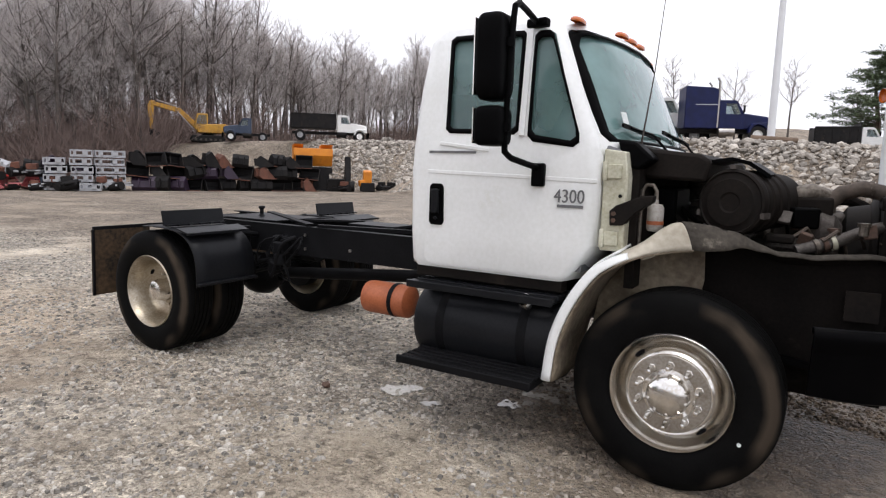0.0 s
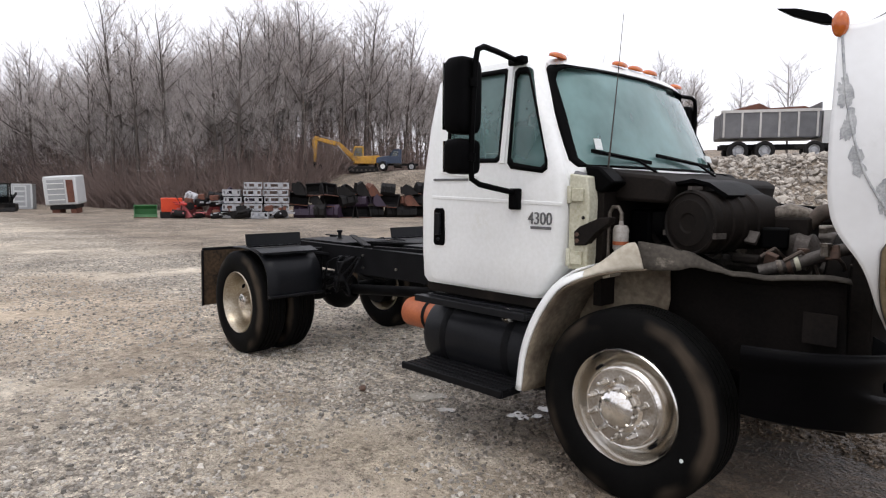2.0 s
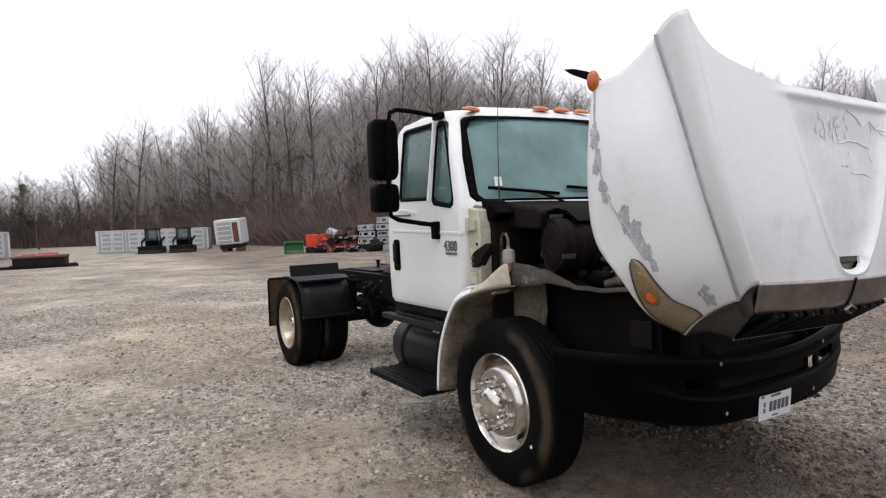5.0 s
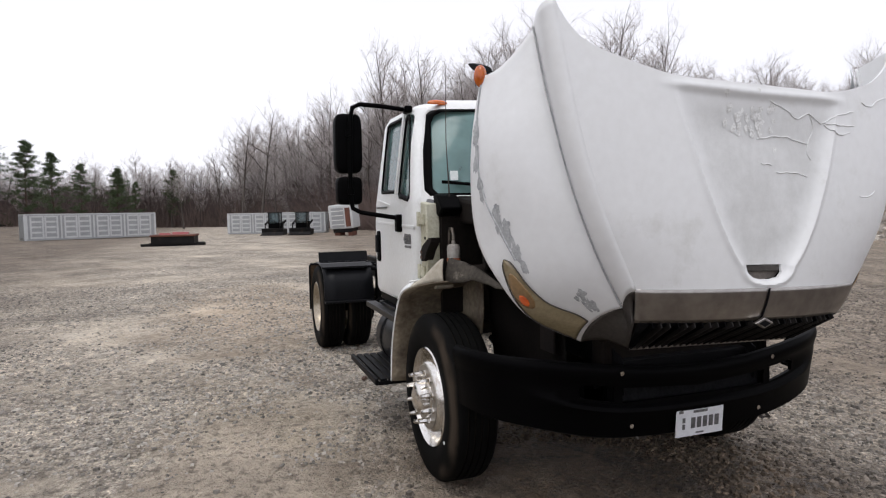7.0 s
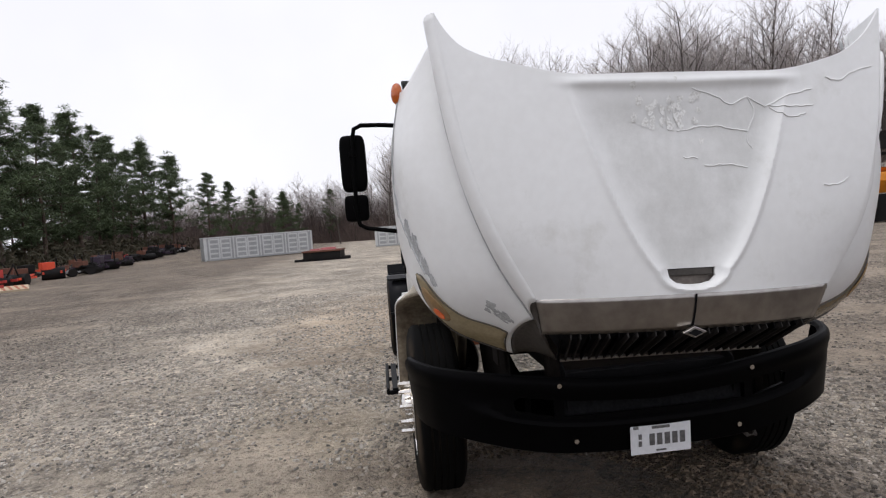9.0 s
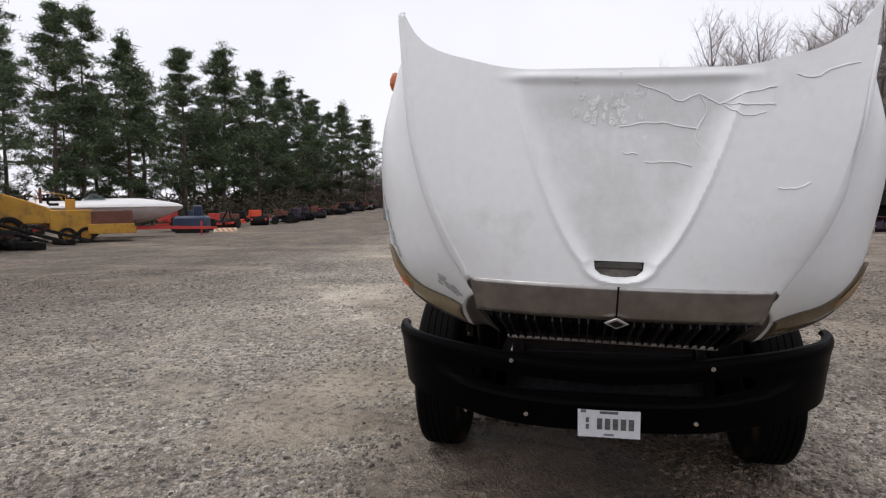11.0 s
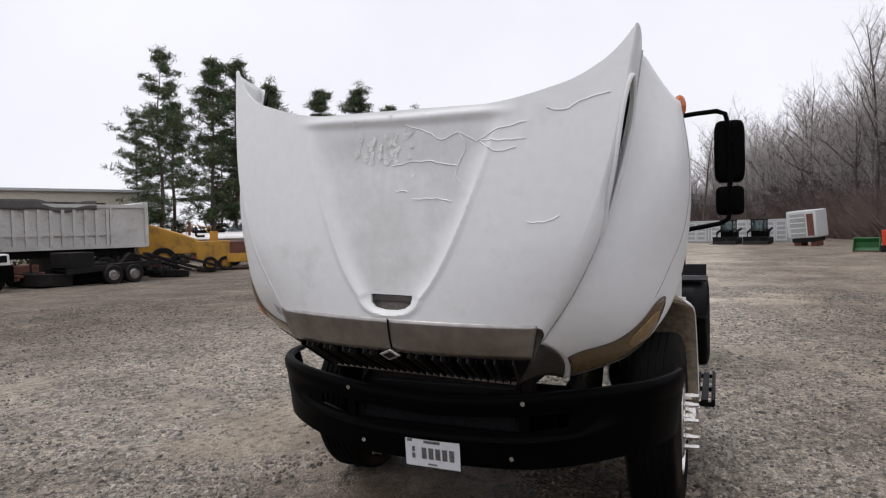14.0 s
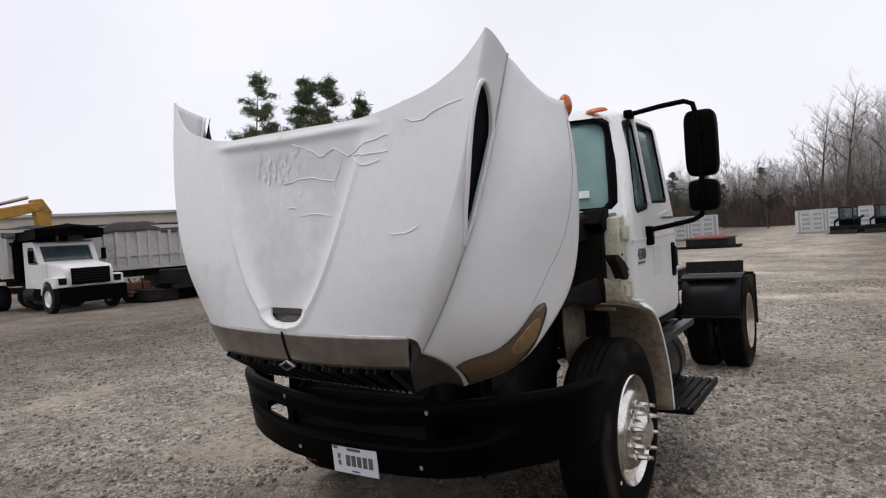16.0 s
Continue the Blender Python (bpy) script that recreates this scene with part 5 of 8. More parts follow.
    def bumper(u, v):
        y, x, top, lip, foot, ny, nx = bumper_line(2 * u - 1)
        f = 1 - smooth(0.72, 1.0, abs(y))
        rows = [(-0.05, foot), (-0.025, foot + 0.012), (-0.012, lip - 0.06), (0.010 * f - 0.006, lip - 0.018), (0.014 * f - 0.004, lip), (0.006 * f - 0.002, lip + 0.018), (-0.012 * f, lip + 0.032), (-0.014 * f, (lip + top) / 2 - 0.03),
                (-0.010 * f + 0.004, top - 0.100), (0.006, top - 0.082), (0.014, top - 0.060), (0.016, top - 0.035), (0.011, top - 0.014), (0.0, top - 0.002), (-0.015, top + 0.002), (-0.032, top - 0.004), (-0.045, top - 0.022)]
        o, z = rows[round(v * (len(rows) - 1))]
        return (x + o * nx, y + o * ny, z)
    sheet = Shape().grid(bumper, 96, 16)
    holes = [("DIFFERENCE", Shape().prism([(q * 0.505, 0.700), (q * 0.69, 0.742), (q * 0.70, 0.790), (q * 0.67, 0.808), (q * 0.505, 0.785)], "x", 0.5, 1.4)) for q in (-1, 1)]
    holes.append(("DIFFERENCE", Shape().prism([(-0.46, 0.695), (0.46, 0.695), (0.46, 0.775), (0.0, 0.745), (-0.46, 0.775)], "x", 0.5, 1.4)))
    bump = part("bumper", carve(sheet, holes, "bumper", "bumper", 0.02), "bumper", truck, "black moulded bumper with a rolled lip and lamp openings")
    # black sheet closes the opening and stands for the shade in the recess
    part("bumper_shade_back", Shape().box((0.925, 0, 0.735), (0.01, 0.94, 0.16)), "deepblack", bump, "black sheet for the shade in the middle opening")
    for y, z, x in ((-0.483, 0.856, 1.004), (0.49, 0.85, 1.004), (-0.41, 0.572, 0.980), (0.421, 0.567, 0.980)):
        part("bumper_bolt", Shape().cyl((x, y, z), 0.012, 0.014, "x", 8), "chrome", bump)
    for y in (-0.34, 0.49):
        part("tow_hook", Shape().tube([(0.90, y - 0.04, 0.53), (0.97, y - 0.02, 0.50), (0.97, y + 0.02, 0.50), (0.90, y + 0.04, 0.53)], 0.010, 8), "steel", bump)
    plate = part("number_plate", Shape().box((1.000, 0.004, 0.552), (0.006, 0.305, 0.152), (0, 4, 0)), "greyplate", bump, "white number plate with a dark bar of figures", bevel=0.002)
    for cy, cz, sy, sz in (*((-0.045 + 0.0385 * k, 0.552, 0.026, 0.058) for k in range(5)), (-0.105, 0.570, 0.016, 0.026), (-0.105, 0.535, 0.016, 0.026), (0.0, 0.612, 0.09, 0.014), (-0.125, 0.616, 0.026, 0.014), (0.0, 0.496, 0.05, 0.008)):
        part("plate_bar", Shape().box((1.0045 + (cz - 0.556) * 0.07, cy + 0.004, cz - 0.004), (0.003, sy, sz), (0, 4, 0)), "greyink", plate)
    part("bumper_mount", Shape().box((0.84, 0.4, 0.70), (0.14, 0.08, 0.3)).box((0.84, -0.4, 0.70), (0.14, 0.08, 0.3)).box((0.88, 0, 0.79), (0.05, 0.9, 0.08)), "black", truck)
    # added unseen pan, darkens the ground under the engine by its shadow
    part("added_belly_pan", Shape().box((0.1, 0, 0.53), (1.4, 1.1, 0.03)).box((0.80, 0, 0.68), (0.03, 0.9, 0.32)), "plastic", truck, "added black pan that shades the ground below the engine", bevel=0.01)


# ---- the tilted hood ----
GROOVE = [(1.225, 0.640, 1.205), (1.240, 0.790, 1.45), (1.215, 0.905, 1.74), (1.150, 0.985, 2.10), (1.045, 1.020, 2.465)]
CREST = [(1.335, 0.645, 1.292), (1.345, 0.810, 1.6015), (1.320, 0.912, 1.911), (1.280, 0.972, 2.2205), (1.228, 1.018, 2.530)]
FLANK = [(1.095, 0.705, 1.125), (1.135, 0.960, 1.33), (1.110, 1.090, 1.62), (1.060, 1.150, 1.95), (0.940, 1.120, 2.312)]
EDGE = [(0.950, 0.680, 1.000), (0.960, 0.965, 1.13), (0.925, 1.120, 1.31), (0.82, 1.185, 1.50), (0.80, 1.215, 1.75), (0.80, 1.21, 2.02), (0.79, 1.165, 2.29)]


def hood_top(y):
    """Height of the hood's upper edge across its face."""
    t = abs(y)
    return 2.232 + 0.098 * smooth(0.35, 0.85, t) * min(1.0, t / 0.85) + 0.20 * max(0.0, (t - 0.70) / 0.30) ** (3.2 if y < 0 else 2.4)


def shield_line():
    """Right half of the shield's outline, from its foot up."""
    pts = [(0.147 * math.sin(a), 1.397 - 0.079 * math.cos(a)) for a in np.linspace(0, math.pi / 2, 40)]
    for z in np.linspace(1.400, 2.25, 170):
        pts.append((0.085 + 0.33 * ((z - 1.36) / 0.6) ** 0.6, z))
    return np.array(pts)


SHIELD = shield_line()


def hood_face(u, v):
    """The broad face between the two crests: u across from -1 to 1, v up."""
    a = curve_at(CREST, v)
    y = u * a[1]
    z = 1.292 + (hood_top(u) - 1.292) * v
    x = 1.425 - 0.075 * v * v + (a[0] - (1.425 - 0.075 * v * v)) * abs(u) ** 2.6
    # the sunken shield that narrows to a rounded foot round the latch
    d = np.min(np.hypot(SHIELD[:, 0] - abs(y), SHIELD[:, 1] - z))
    half = float(np.interp(z, SHIELD[:, 1], SHIELD[:, 0]))
    d = d if abs(y) < half and z > 1.318 else -d
    ridge = math.exp(-((d + 0.004) / 0.014) ** 2) * smooth(2.2, 2.0, z) * (1 - 0.35 * smooth(1.5, 2.0, z))
    x += -0.036 * (1 - math.exp(-max(d, 0.0) / 0.035)) * smooth(2.28, 1.95, z) + 0.009 * ridge
    x += 0.015 * math.exp(-((z - (2.19 + 0.02 * abs(y))) / 0.022) ** 2) * smooth(0.60, 0.38, abs(y))
    return (x, y, z)


def hood_strip(side):
    """The roll from the crest back to the seam."""
    def fn(u, v):
        p, q = np.array(curve_at(CREST, v)), np.array(curve_at(GROOVE, v))
        reach = np.linalg.norm(q - p) * (0.42 if side < 0 else 0.42 - 0.30 * smooth(0.36, 0.5, v))
        m = p + np.array((-0.30, 1.0, 0.0)) * reach
        return tuple((p * (1 - u) ** 2 + 2 * m * u * (1 - u) + q * u * u) * np.array((1, side, 1)))
    return fn


def hood_flank(side, lift=0.0):
    def fn(u, v):
        g, m, e = (np.array(curve_at(c, v)) for c in (GROOVE, FLANK, EDGE))
        t = u
        p = g * (1 - t) * (1 - 2 * t) + 4 * m * t * (1 - t) + e * t * (2 * t - 1)
        # shallow groove beside the crest, rolled rim at the arch
        p = p + np.array((0.0, -0.016, 0.0)) * math.exp(-(t / 0.04) ** 2)
        n = np.array((0.6, 0.75, -0.1))
        return tuple((p + n * lift) * np.array((1, side, 1)))
    return fn


def crease(v):
    return float(np.interp(v, [0, 0.15, 0.30, 0.40, 0.50, 0.62, 0.80, 1.0], [0.62, 0.66, 0.71, 0.72, 0.75, 0.84, 0.92, 0.965]))


def build_hood():
    # the latch opening is cut through the face; the shell is joined of face, strips and flanks
    face = Shape().grid(lambda u, v: hood_face(2 * u - 1, v), 200, 120)
    latch = [(-0.105, 1.405), (-0.10, 1.368), (-0.075, 1.347), (-0.03, 1.338), (0.03, 1.338), (0.075, 1.347), (0.10, 1.368), (0.105, 1.405)]
    hood = part("hood", carve(face, [("DIFFERENCE", Shape().prism(latch, "x", 1.30, 1.6))], "hood", "hoodface", 0.012, 40), "hoodface", truck, "white fibreglass hood tilted forward, chipped and cracked")
    hood.matrix_basis = pose(0, 0, 1.1) @ pose(0, 0, 0, -1.9, 0, 0) @ pose(0, 0, -1.1)
    part("latch_recess", Shape().box((1.365, 0, 1.37), (0.01, 0.26, 0.09)), "latchgrey", hood, "dusty grey latch recess")
    part("latch_bar", Shape().box((1.378, 0, 1.388), (0.02, 0.20, 0.03)), "chin", hood, bevel=0.004)
    for side in (-1, 1):
        strip = Shape().grid(hood_strip(side), 8, 48)
        if side > 0:
            # slot that leans from the seam at its foot to the crest at its head, driver's side
            def slot(k, wide):
                """Rim of the slot at k from 0 to 1 round it."""
                a = 2 * math.pi * k
                up = 0.5 - 0.5 * math.cos(a)
                mid = 0.88 - 0.40 * up
                half = (0.06 + 0.50 * up ** 0.8) * wide * math.sin(a) if 0 < k < 1 else 0
                return min(0.97, max(0.04, mid + half)), 0.425 + 0.415 * (up if wide < 1.1 else up * 1.03 - 0.015)
            ring = [slot(k / 36, 1.0) for k in range(36)]
            outer = [np.array(hood_strip(1)(*q)) for q in ring]
            n = len(outer)
            plug = Shape().add([tuple(p + np.array((0.02, 0.06, 0))) for p in outer] + [tuple(p + np.array((-0.02, -0.06, 0))) for p in outer],
                               [tuple(range(n)), tuple(range(2 * n - 1, n - 1, -1))] + [(i, i + n, (i + 1) % n + n, (i + 1) % n) for i in range(n)])
            part("hood_side", carve(strip, [("DIFFERENCE", plug)], "hood_side", "hoodwhite", 0.010, 40), "hoodwhite", hood)
            rim = [tuple(np.array(hood_strip(1)(*slot(k / 48, 1.12))) + np.array((0.002, 0.006, 0))) for k in range(49)]
            part("vent_frame", Shape().tube(rim, 0.010, 8), "hoodwhite", hood, "white rim of the side air slot")
            # black sheet close behind the slot, in place of the shade inside
            part("vent_shade", Shape().grid(lambda u, v: tuple(np.array(hood_strip(1)(0.1 + 0.9 * u, 0.40 + 0.46 * v)) + np.array((-0.004, -0.022, 0))), 6, 20), "deepblack", hood, "black sheet for the shade inside the air slot", thick=0.004)
        else:
            part("hood_side", strip, "hoodwhite", hood, thick=0.010)
        part("groove_line", Shape().tube([tuple(np.array(curve_at(GROOVE, v)) * np.array((1, side, 1)) + np.array((0, side * 0.002, 0))) for v in np.linspace(0.0, 1.0, 40)], 0.0055 if side < 0 else 0.004, 6), "bare", hood, "dark seam along the hood")
        flank = Shape().grid(hood_flank(side), 40, 60)
        part("hood_flank", flank, "hoodwhite", hood, "white fender flank of the hood", thick=0.012)
        part("hood_liner", Shape().grid(lambda u, v: hood_flank(side, -0.035)(0.02 + 0.86 * u, v), 16, 24), "plastic" if side < 0 else "bare", hood, "black inside of the hood", thick=0.004)
        # crease inside the wheel arch, then the headlight between it and the lower edge
        part("arch_crease", Shape().tube([hood_flank(side, 0.002)(crease(v), v) for v in np.linspace(0.37, 0.98, 36)], 0.005 if side < 0 else 0.0012, 6), "bare", hood, "dark crease along the wheel arch")
        def lens(u, v):
            w = 0.015 + 0.375 * v
            a = crease(w) + 0.02 - 0.09 * smooth(0.45, 0.05, v)
            b = 0.985 - 0.06 * smooth(0.25, 1.0, v)
            t = math.sqrt(max(0.0, 1 - ((v - 0.55) / 0.45) ** 2)) ** 0.9 if v > 0.55 else 1.0
            mid = (a + b) / 2 - 0.02 * smooth(0.6, 1, v)
            return mid + (u - 0.5) * (b - a) * max(t, 0.03), w
        lamp = Shape().grid(lambda u, v: hood_flank(side, 0.006 + 0.014 * math.sin(math.pi * u))(*lens(u, v)), 14, 30)
        # the driver's side lens carries the painted dark reflection
        head = part("headlight", lamp, "lens" if side < 0 else "lensdark", hood, "yellowed headlight lens" if side < 0 else "headlight lens browned to stand for its dark reflection", thick=0.012)
        rimpts = [hood_flank(side, 0.010)(*lens(*q)) for q in [(0, k / 24) for k in range(25)] + [(1, 1 - k / 24) for k in range(25)] + [(1 - k / 5, 0) for k in range(1, 6)]]
        part("headlight_rim", Shape().tube(rimpts, 0.003, 6), "chin", head)
        sig = lambda u, v: hood_flank(side, 0.0225 + 0.006 * math.sin(math.pi * u) * math.sin(math.pi * v))(*lens(0.5 + 0.36 * (u - 0.5) * 2 * math.sqrt(max(0.02, 1 - (2 * v - 1) ** 2)), 0.46 + 0.40 * v))
        part("turn_signal", Shape().grid(sig, 10, 16), "signal", head, "dim orange turn signal", thick=0.006)
        dot = lambda u, v: hood_flank(side, 0.031)(*lens(0.56 + 0.15 * (u - 0.5) * 2 * math.sqrt(max(0.02, 1 - (2 * v - 1) ** 2)), 0.50 + 0.13 * v))
        if side < 0:
            part("reflector", Shape().grid(dot, 8, 8), "orangelens", head, "orange reflector", thick=0.003)
        # amber marker and the dark hook behind it at the hood's rear corner
        mk = Shape().turned([(0.001, 0.05), (0.025, 0.044), (0.042, 0.025), (0.048, 0.0), (0.046, -0.02)], (0, 0, 0), "x", 20).moved(pose(0.80 if side < 0 else 0.775, side * (1.175 if side < 0 else 1.16), 2.285 if side < 0 else 2.265, 0, 0, side * 50) @ Matrix.Diagonal((0.5, 0.66, 1.1, 1)))
        part("marker_lamp", mk, "amber", hood, "amber marker lamp")
        if side < 0:
            part("hood_hook", Shape().prism([(0.78, 2.30), (0.74, 2.345), (0.62, 2.39), (0.54, 2.405), (0.60, 2.365), (0.72, 2.31)], "y", side * 1.09, side * 1.14), "plastic", hood, "black pointed hood guide", bevel=0.004)
    # liner of the face, dark inside
    part("face_liner", Shape().grid(lambda u, v: tuple(np.array(hood_face(1.9 * u - 0.95, 0.03 + 0.86 * v)) + np.array((-0.05, 0, 0))), 30, 20), "plastic", hood, thick=0.004)
    # chrome bar, emblem, grille and chin
    def bar(u, v):
        y = (2 * u - 1) * (0.655 - 0.035 * v)
        t = abs(2 * u - 1)
        x = 1.432 - 0.095 * t ** 2.6 - 0.02 * v
        return (x - 0.03 * v * v, y, 1.300 - 0.155 * v - 0.0 * t)
    part("grille_bar", Shape().grid(bar, 48, 8), "dullchrome", hood, "dull chrome bar above the grille", thick=0.02)
    part("bar_seam", Shape().tube([tuple(np.array(bar(0.5, v)) + np.array((0.004, 0, 0))) for v in np.linspace(0, 1, 5)], 0.004, 6), "deepblack", hood)
    dia = Shape().prism([(-0.055, 1.137), (0, 1.163), (0.055, 1.137), (0, 1.111)], "x", 1.395, 1.415)
    part("emblem", dia, "dullchrome", hood, "diamond-shaped chrome emblem", bevel=0.004)
    part("emblem_core", Shape().prism([(-0.035, 1.135), (0, 1.150), (0.035, 1.135), (0, 1.12)], "x", 1.414, 1.418), "deepblack", hood)
    for i in range(29):
        y = -0.546 + 0.039 * i
        part("grille_slat", Shape().beam((1.385 - 0.07 * (abs(y) / 0.56) ** 2.4, y, 1.135), (1.11, y * 0.93, 0.995), 0.006, 0.024), "slat" if i % 3 else "plastic", hood)
    part("grille_frame", Shape().tube([(1.09, y, 0.985) for y in np.linspace(-0.49, 0.49, 9)], 0.009, 8), "dullchrome", hood)
    # black sheet in place of the shaded depth behind the slats
    part("grille_shade_back", Shape().add([(1.30, -0.60, 1.15), (1.30, 0.60, 1.15), (1.08, 0.48, 1.01), (1.08, -0.48, 1.01)], [(0, 1, 2, 3)]), "deepblack", hood, thick=0.01)
    for side in (-1, 1):
        def border(v):
            if v < 0.35:
                return np.array(hood_strip(1)(v / 0.35, 0.0))
            return np.array(hood_flank(1)((v - 0.35) / 0.65, 0.0))
        def chin(u, v):
            p0 = border(v) + np.array((-0.004, -0.004, 0.006))
            p1 = np.array((1.287, 0.620, 1.146)) + np.array((-0.187, -0.115, -0.150)) * v
            p = p0 + (p1 - p0) * u + np.array((-0.02, 0, 0.02)) * math.sin(math.pi * u)
            return (p[0], side * p[1], p[2])
        part("chin", Shape().grid(chin, 10, 14), "chin", hood, "dark grimy chin beside the grille", thick=0.01)
    # bare patches where the paint has broken away along the arch of the passenger side
    rnd = random.Random(11)
    for v0, u0, n, sp in ((0.82, 0.93, 7, 0.035), (0.74, 0.91, 6, 0.03), (0.64, 0.86, 6, 0.025), (0.53, 0.74, 9, 0.035), (0.46, 0.70, 10, 0.035), (0.39, 0.67, 5, 0.02), (0.33, 0.66, 3, 0.015), (0.09, 0.36, 14, 0.06)):
        for i in range(2 * n):
            u, v = u0 + rnd.uniform(-sp, sp), v0 + rnd.uniform(-sp, sp)
            c = hood_flank(-1, 0.003)(min(u, 0.97), v)
            a0, k = rnd.uniform(0, 6), rnd.randint(6, 8)
            du, dv = rnd.uniform(0.012, 0.042), rnd.uniform(0.010, 0.03)
            ring = []
            for j in range(k):
                a = a0 + 2 * math.pi * j / k
                q = rnd.uniform(0.45, 1.15)
                ring.append(hood_flank(-1, 0.0025)(min(0.985, u + du * q * math.cos(a)), max(0.005, v + dv * q * math.sin(a))))
            part("paint_chip", Shape().add([c] + ring, [(0, 1 + j, 1 + (j + 1) % k) for j in range(k)]), "bare", hood)
    # flaked patch near the top of the shield
    for i in range(46):
        y, z = -0.07 + rnd.gauss(0, 0.075), 2.06 + rnd.gauss(0, 0.05)
        a = rnd.uniform(0, 6.3)
        ring = []
        for j in range(6):
            q = rnd.uniform(0.4, 1.2)
            yy, zz = y + 0.016 * q * math.cos(a + j * 1.05), z + 0.022 * q * math.sin(a + j * 1.05)
            v = (zz - 1.292) / (2.232 - 1.292)
            p = hood_face(yy / curve_at(CREST, v)[1], v)
            ring.append((p[0] + 0.003, p[1], p[2]))
        part("paint_flake", Shape().add(ring, [tuple(range(6))]), "scuff", hood)
    # cracks in the paint of the face
    cracks = [[(0.05, 2.16), (0.15, 2.13), (0.22, 2.09), (0.30, 2.12), (0.38, 2.08), (0.47, 2.12), (0.60, 2.15)], [(-0.02, 1.98), (0.10, 2.00), (0.22, 1.99), (0.30, 1.975)], [(0.09, 1.83), (0.2, 1.835), (0.28, 1.82)], [(0.0, 1.87), (0.06, 1.865)],
              [(0.30, 2.12), (0.33, 2.05), (0.29, 1.95), (0.31, 1.90)], [(0.40, 2.07), (0.48, 2.03), (0.56, 2.045)], [(0.68, 2.20), (0.75, 2.19), (0.85, 2.24), (0.93, 2.255)], [(0.62, 1.73), (0.70, 1.735), (0.75, 1.76)], [(0.40, 2.08), (0.5, 2.075), (0.6, 2.08)]]
    for line in cracks:
        pts = []
        for t in np.linspace(0, 1, 4 * len(line)):
            y, z = curve_at(line, t)
            v = (z - 1.292) / (hood_top(y) - 1.292)
            a = curve_at(CREST, min(1, v))
            v = (z - 1.292) / (hood_top(y / a[1]) - 1.292)
            p = hood_face(min(0.99, y / a[1]), min(0.99, v))
            pts.append((p[0] + 0.001, p[1], p[2] + random.Random(int(t * 99)).uniform(-0.004, 0.004)))
        part("paint_crack", Shape().tube(pts, 0.0032, 5), "hoodwhite", hood)


build_cab()
build_mirrors()
build_wheels()
build_chassis()
build_front()
build_hood()


# ---- stones, puddles and the bank ----
def rock(rnd, r, flat=0.7):
    """A broken stone of twenty facets."""
    g = (1 + 5 ** 0.5) / 2
    vs = [(-1, g, 0), (1, g, 0), (-1, -g, 0), (1, -g, 0), (0, -1, g), (0, 1, g), (0, -1, -g), (0, 1, -g), (g, 0, -1), (g, 0, 1), (-g, 0, -1), (-g, 0, 1)]
    fs = [(0, 11, 5), (0, 5, 1), (0, 1, 7), (0, 7, 10), (0, 10, 11), (1, 5, 9), (5, 11, 4), (11, 10, 2), (10, 7, 6), (7, 1, 8), (3, 9, 4), (3, 4, 2), (3, 2, 6), (3, 6, 8), (3, 8, 9), (4, 9, 5), (2, 4, 11), (6, 2, 10), (8, 6, 7), (9, 8, 1)]
    sx, sy = rnd.uniform(0.75, 1.3), rnd.uniform(0.6, 1.1)
    return [(x / 1.9 * r * sx * rnd.uniform(0.75, 1.15), y / 1.9 * r * sy * rnd.uniform(0.75, 1.15), z / 1.9 * r * flat * rnd.uniform(0.75, 1.15)) for x, y, z in vs], fs


M["stone"] = material("broken_limestone", (0.30, 0.285, 0.265), (0.18, 0.165, 0.15), 0.9, scale=3, fine=40, bump=0.2, island=0.55)
M["pebble"] = material("gravel_stone", (0.41, 0.38, 0.335), (0.24, 0.22, 0.192), 0.9, scale=9, fine=80, bump=0.1, island=0.65)
M["bankstone"] = material("bank_stone", (0.44, 0.405, 0.36), (0.27, 0.24, 0.205), 0.9, scale=2, fine=25, bump=0.3, island=0.5)
# pale base colour stands for the sky reflected in the puddles
M["water"] = material("puddle_sky_sheen", (0.46, 0.43, 0.38), (0.34, 0.31, 0.26), 0.16, scale=9, rough_var=0.05)


def stone_by_place(m):
    """Darkens loose stone by its place in the yard, much as the ground below it."""
    n, l = m.node_tree.nodes, m.node_tree.links
    b = n["Principled BSDF"]
    co, sep = n.new("ShaderNodeTexCoord"), n.new("ShaderNodeSeparateXYZ")
    l.new(co.outputs["Object"], sep.inputs[0])
    col = b.inputs["Base Color"].links[0].from_socket
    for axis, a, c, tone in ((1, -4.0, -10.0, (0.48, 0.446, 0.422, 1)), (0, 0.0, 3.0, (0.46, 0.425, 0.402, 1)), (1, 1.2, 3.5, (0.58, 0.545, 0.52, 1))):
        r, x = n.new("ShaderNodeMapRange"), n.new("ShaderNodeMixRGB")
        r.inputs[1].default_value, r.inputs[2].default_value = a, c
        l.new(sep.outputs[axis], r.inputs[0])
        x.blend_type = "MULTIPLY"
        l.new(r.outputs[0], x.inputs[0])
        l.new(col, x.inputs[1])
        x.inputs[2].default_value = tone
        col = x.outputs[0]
    # darker under the truck: wet ground, and the truck's shade put into the colour
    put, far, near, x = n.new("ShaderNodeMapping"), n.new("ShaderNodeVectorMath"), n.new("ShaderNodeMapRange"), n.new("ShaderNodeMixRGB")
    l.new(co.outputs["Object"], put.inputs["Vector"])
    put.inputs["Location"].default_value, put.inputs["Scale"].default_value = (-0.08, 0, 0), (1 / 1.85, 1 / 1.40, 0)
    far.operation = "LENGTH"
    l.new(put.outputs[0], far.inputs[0])
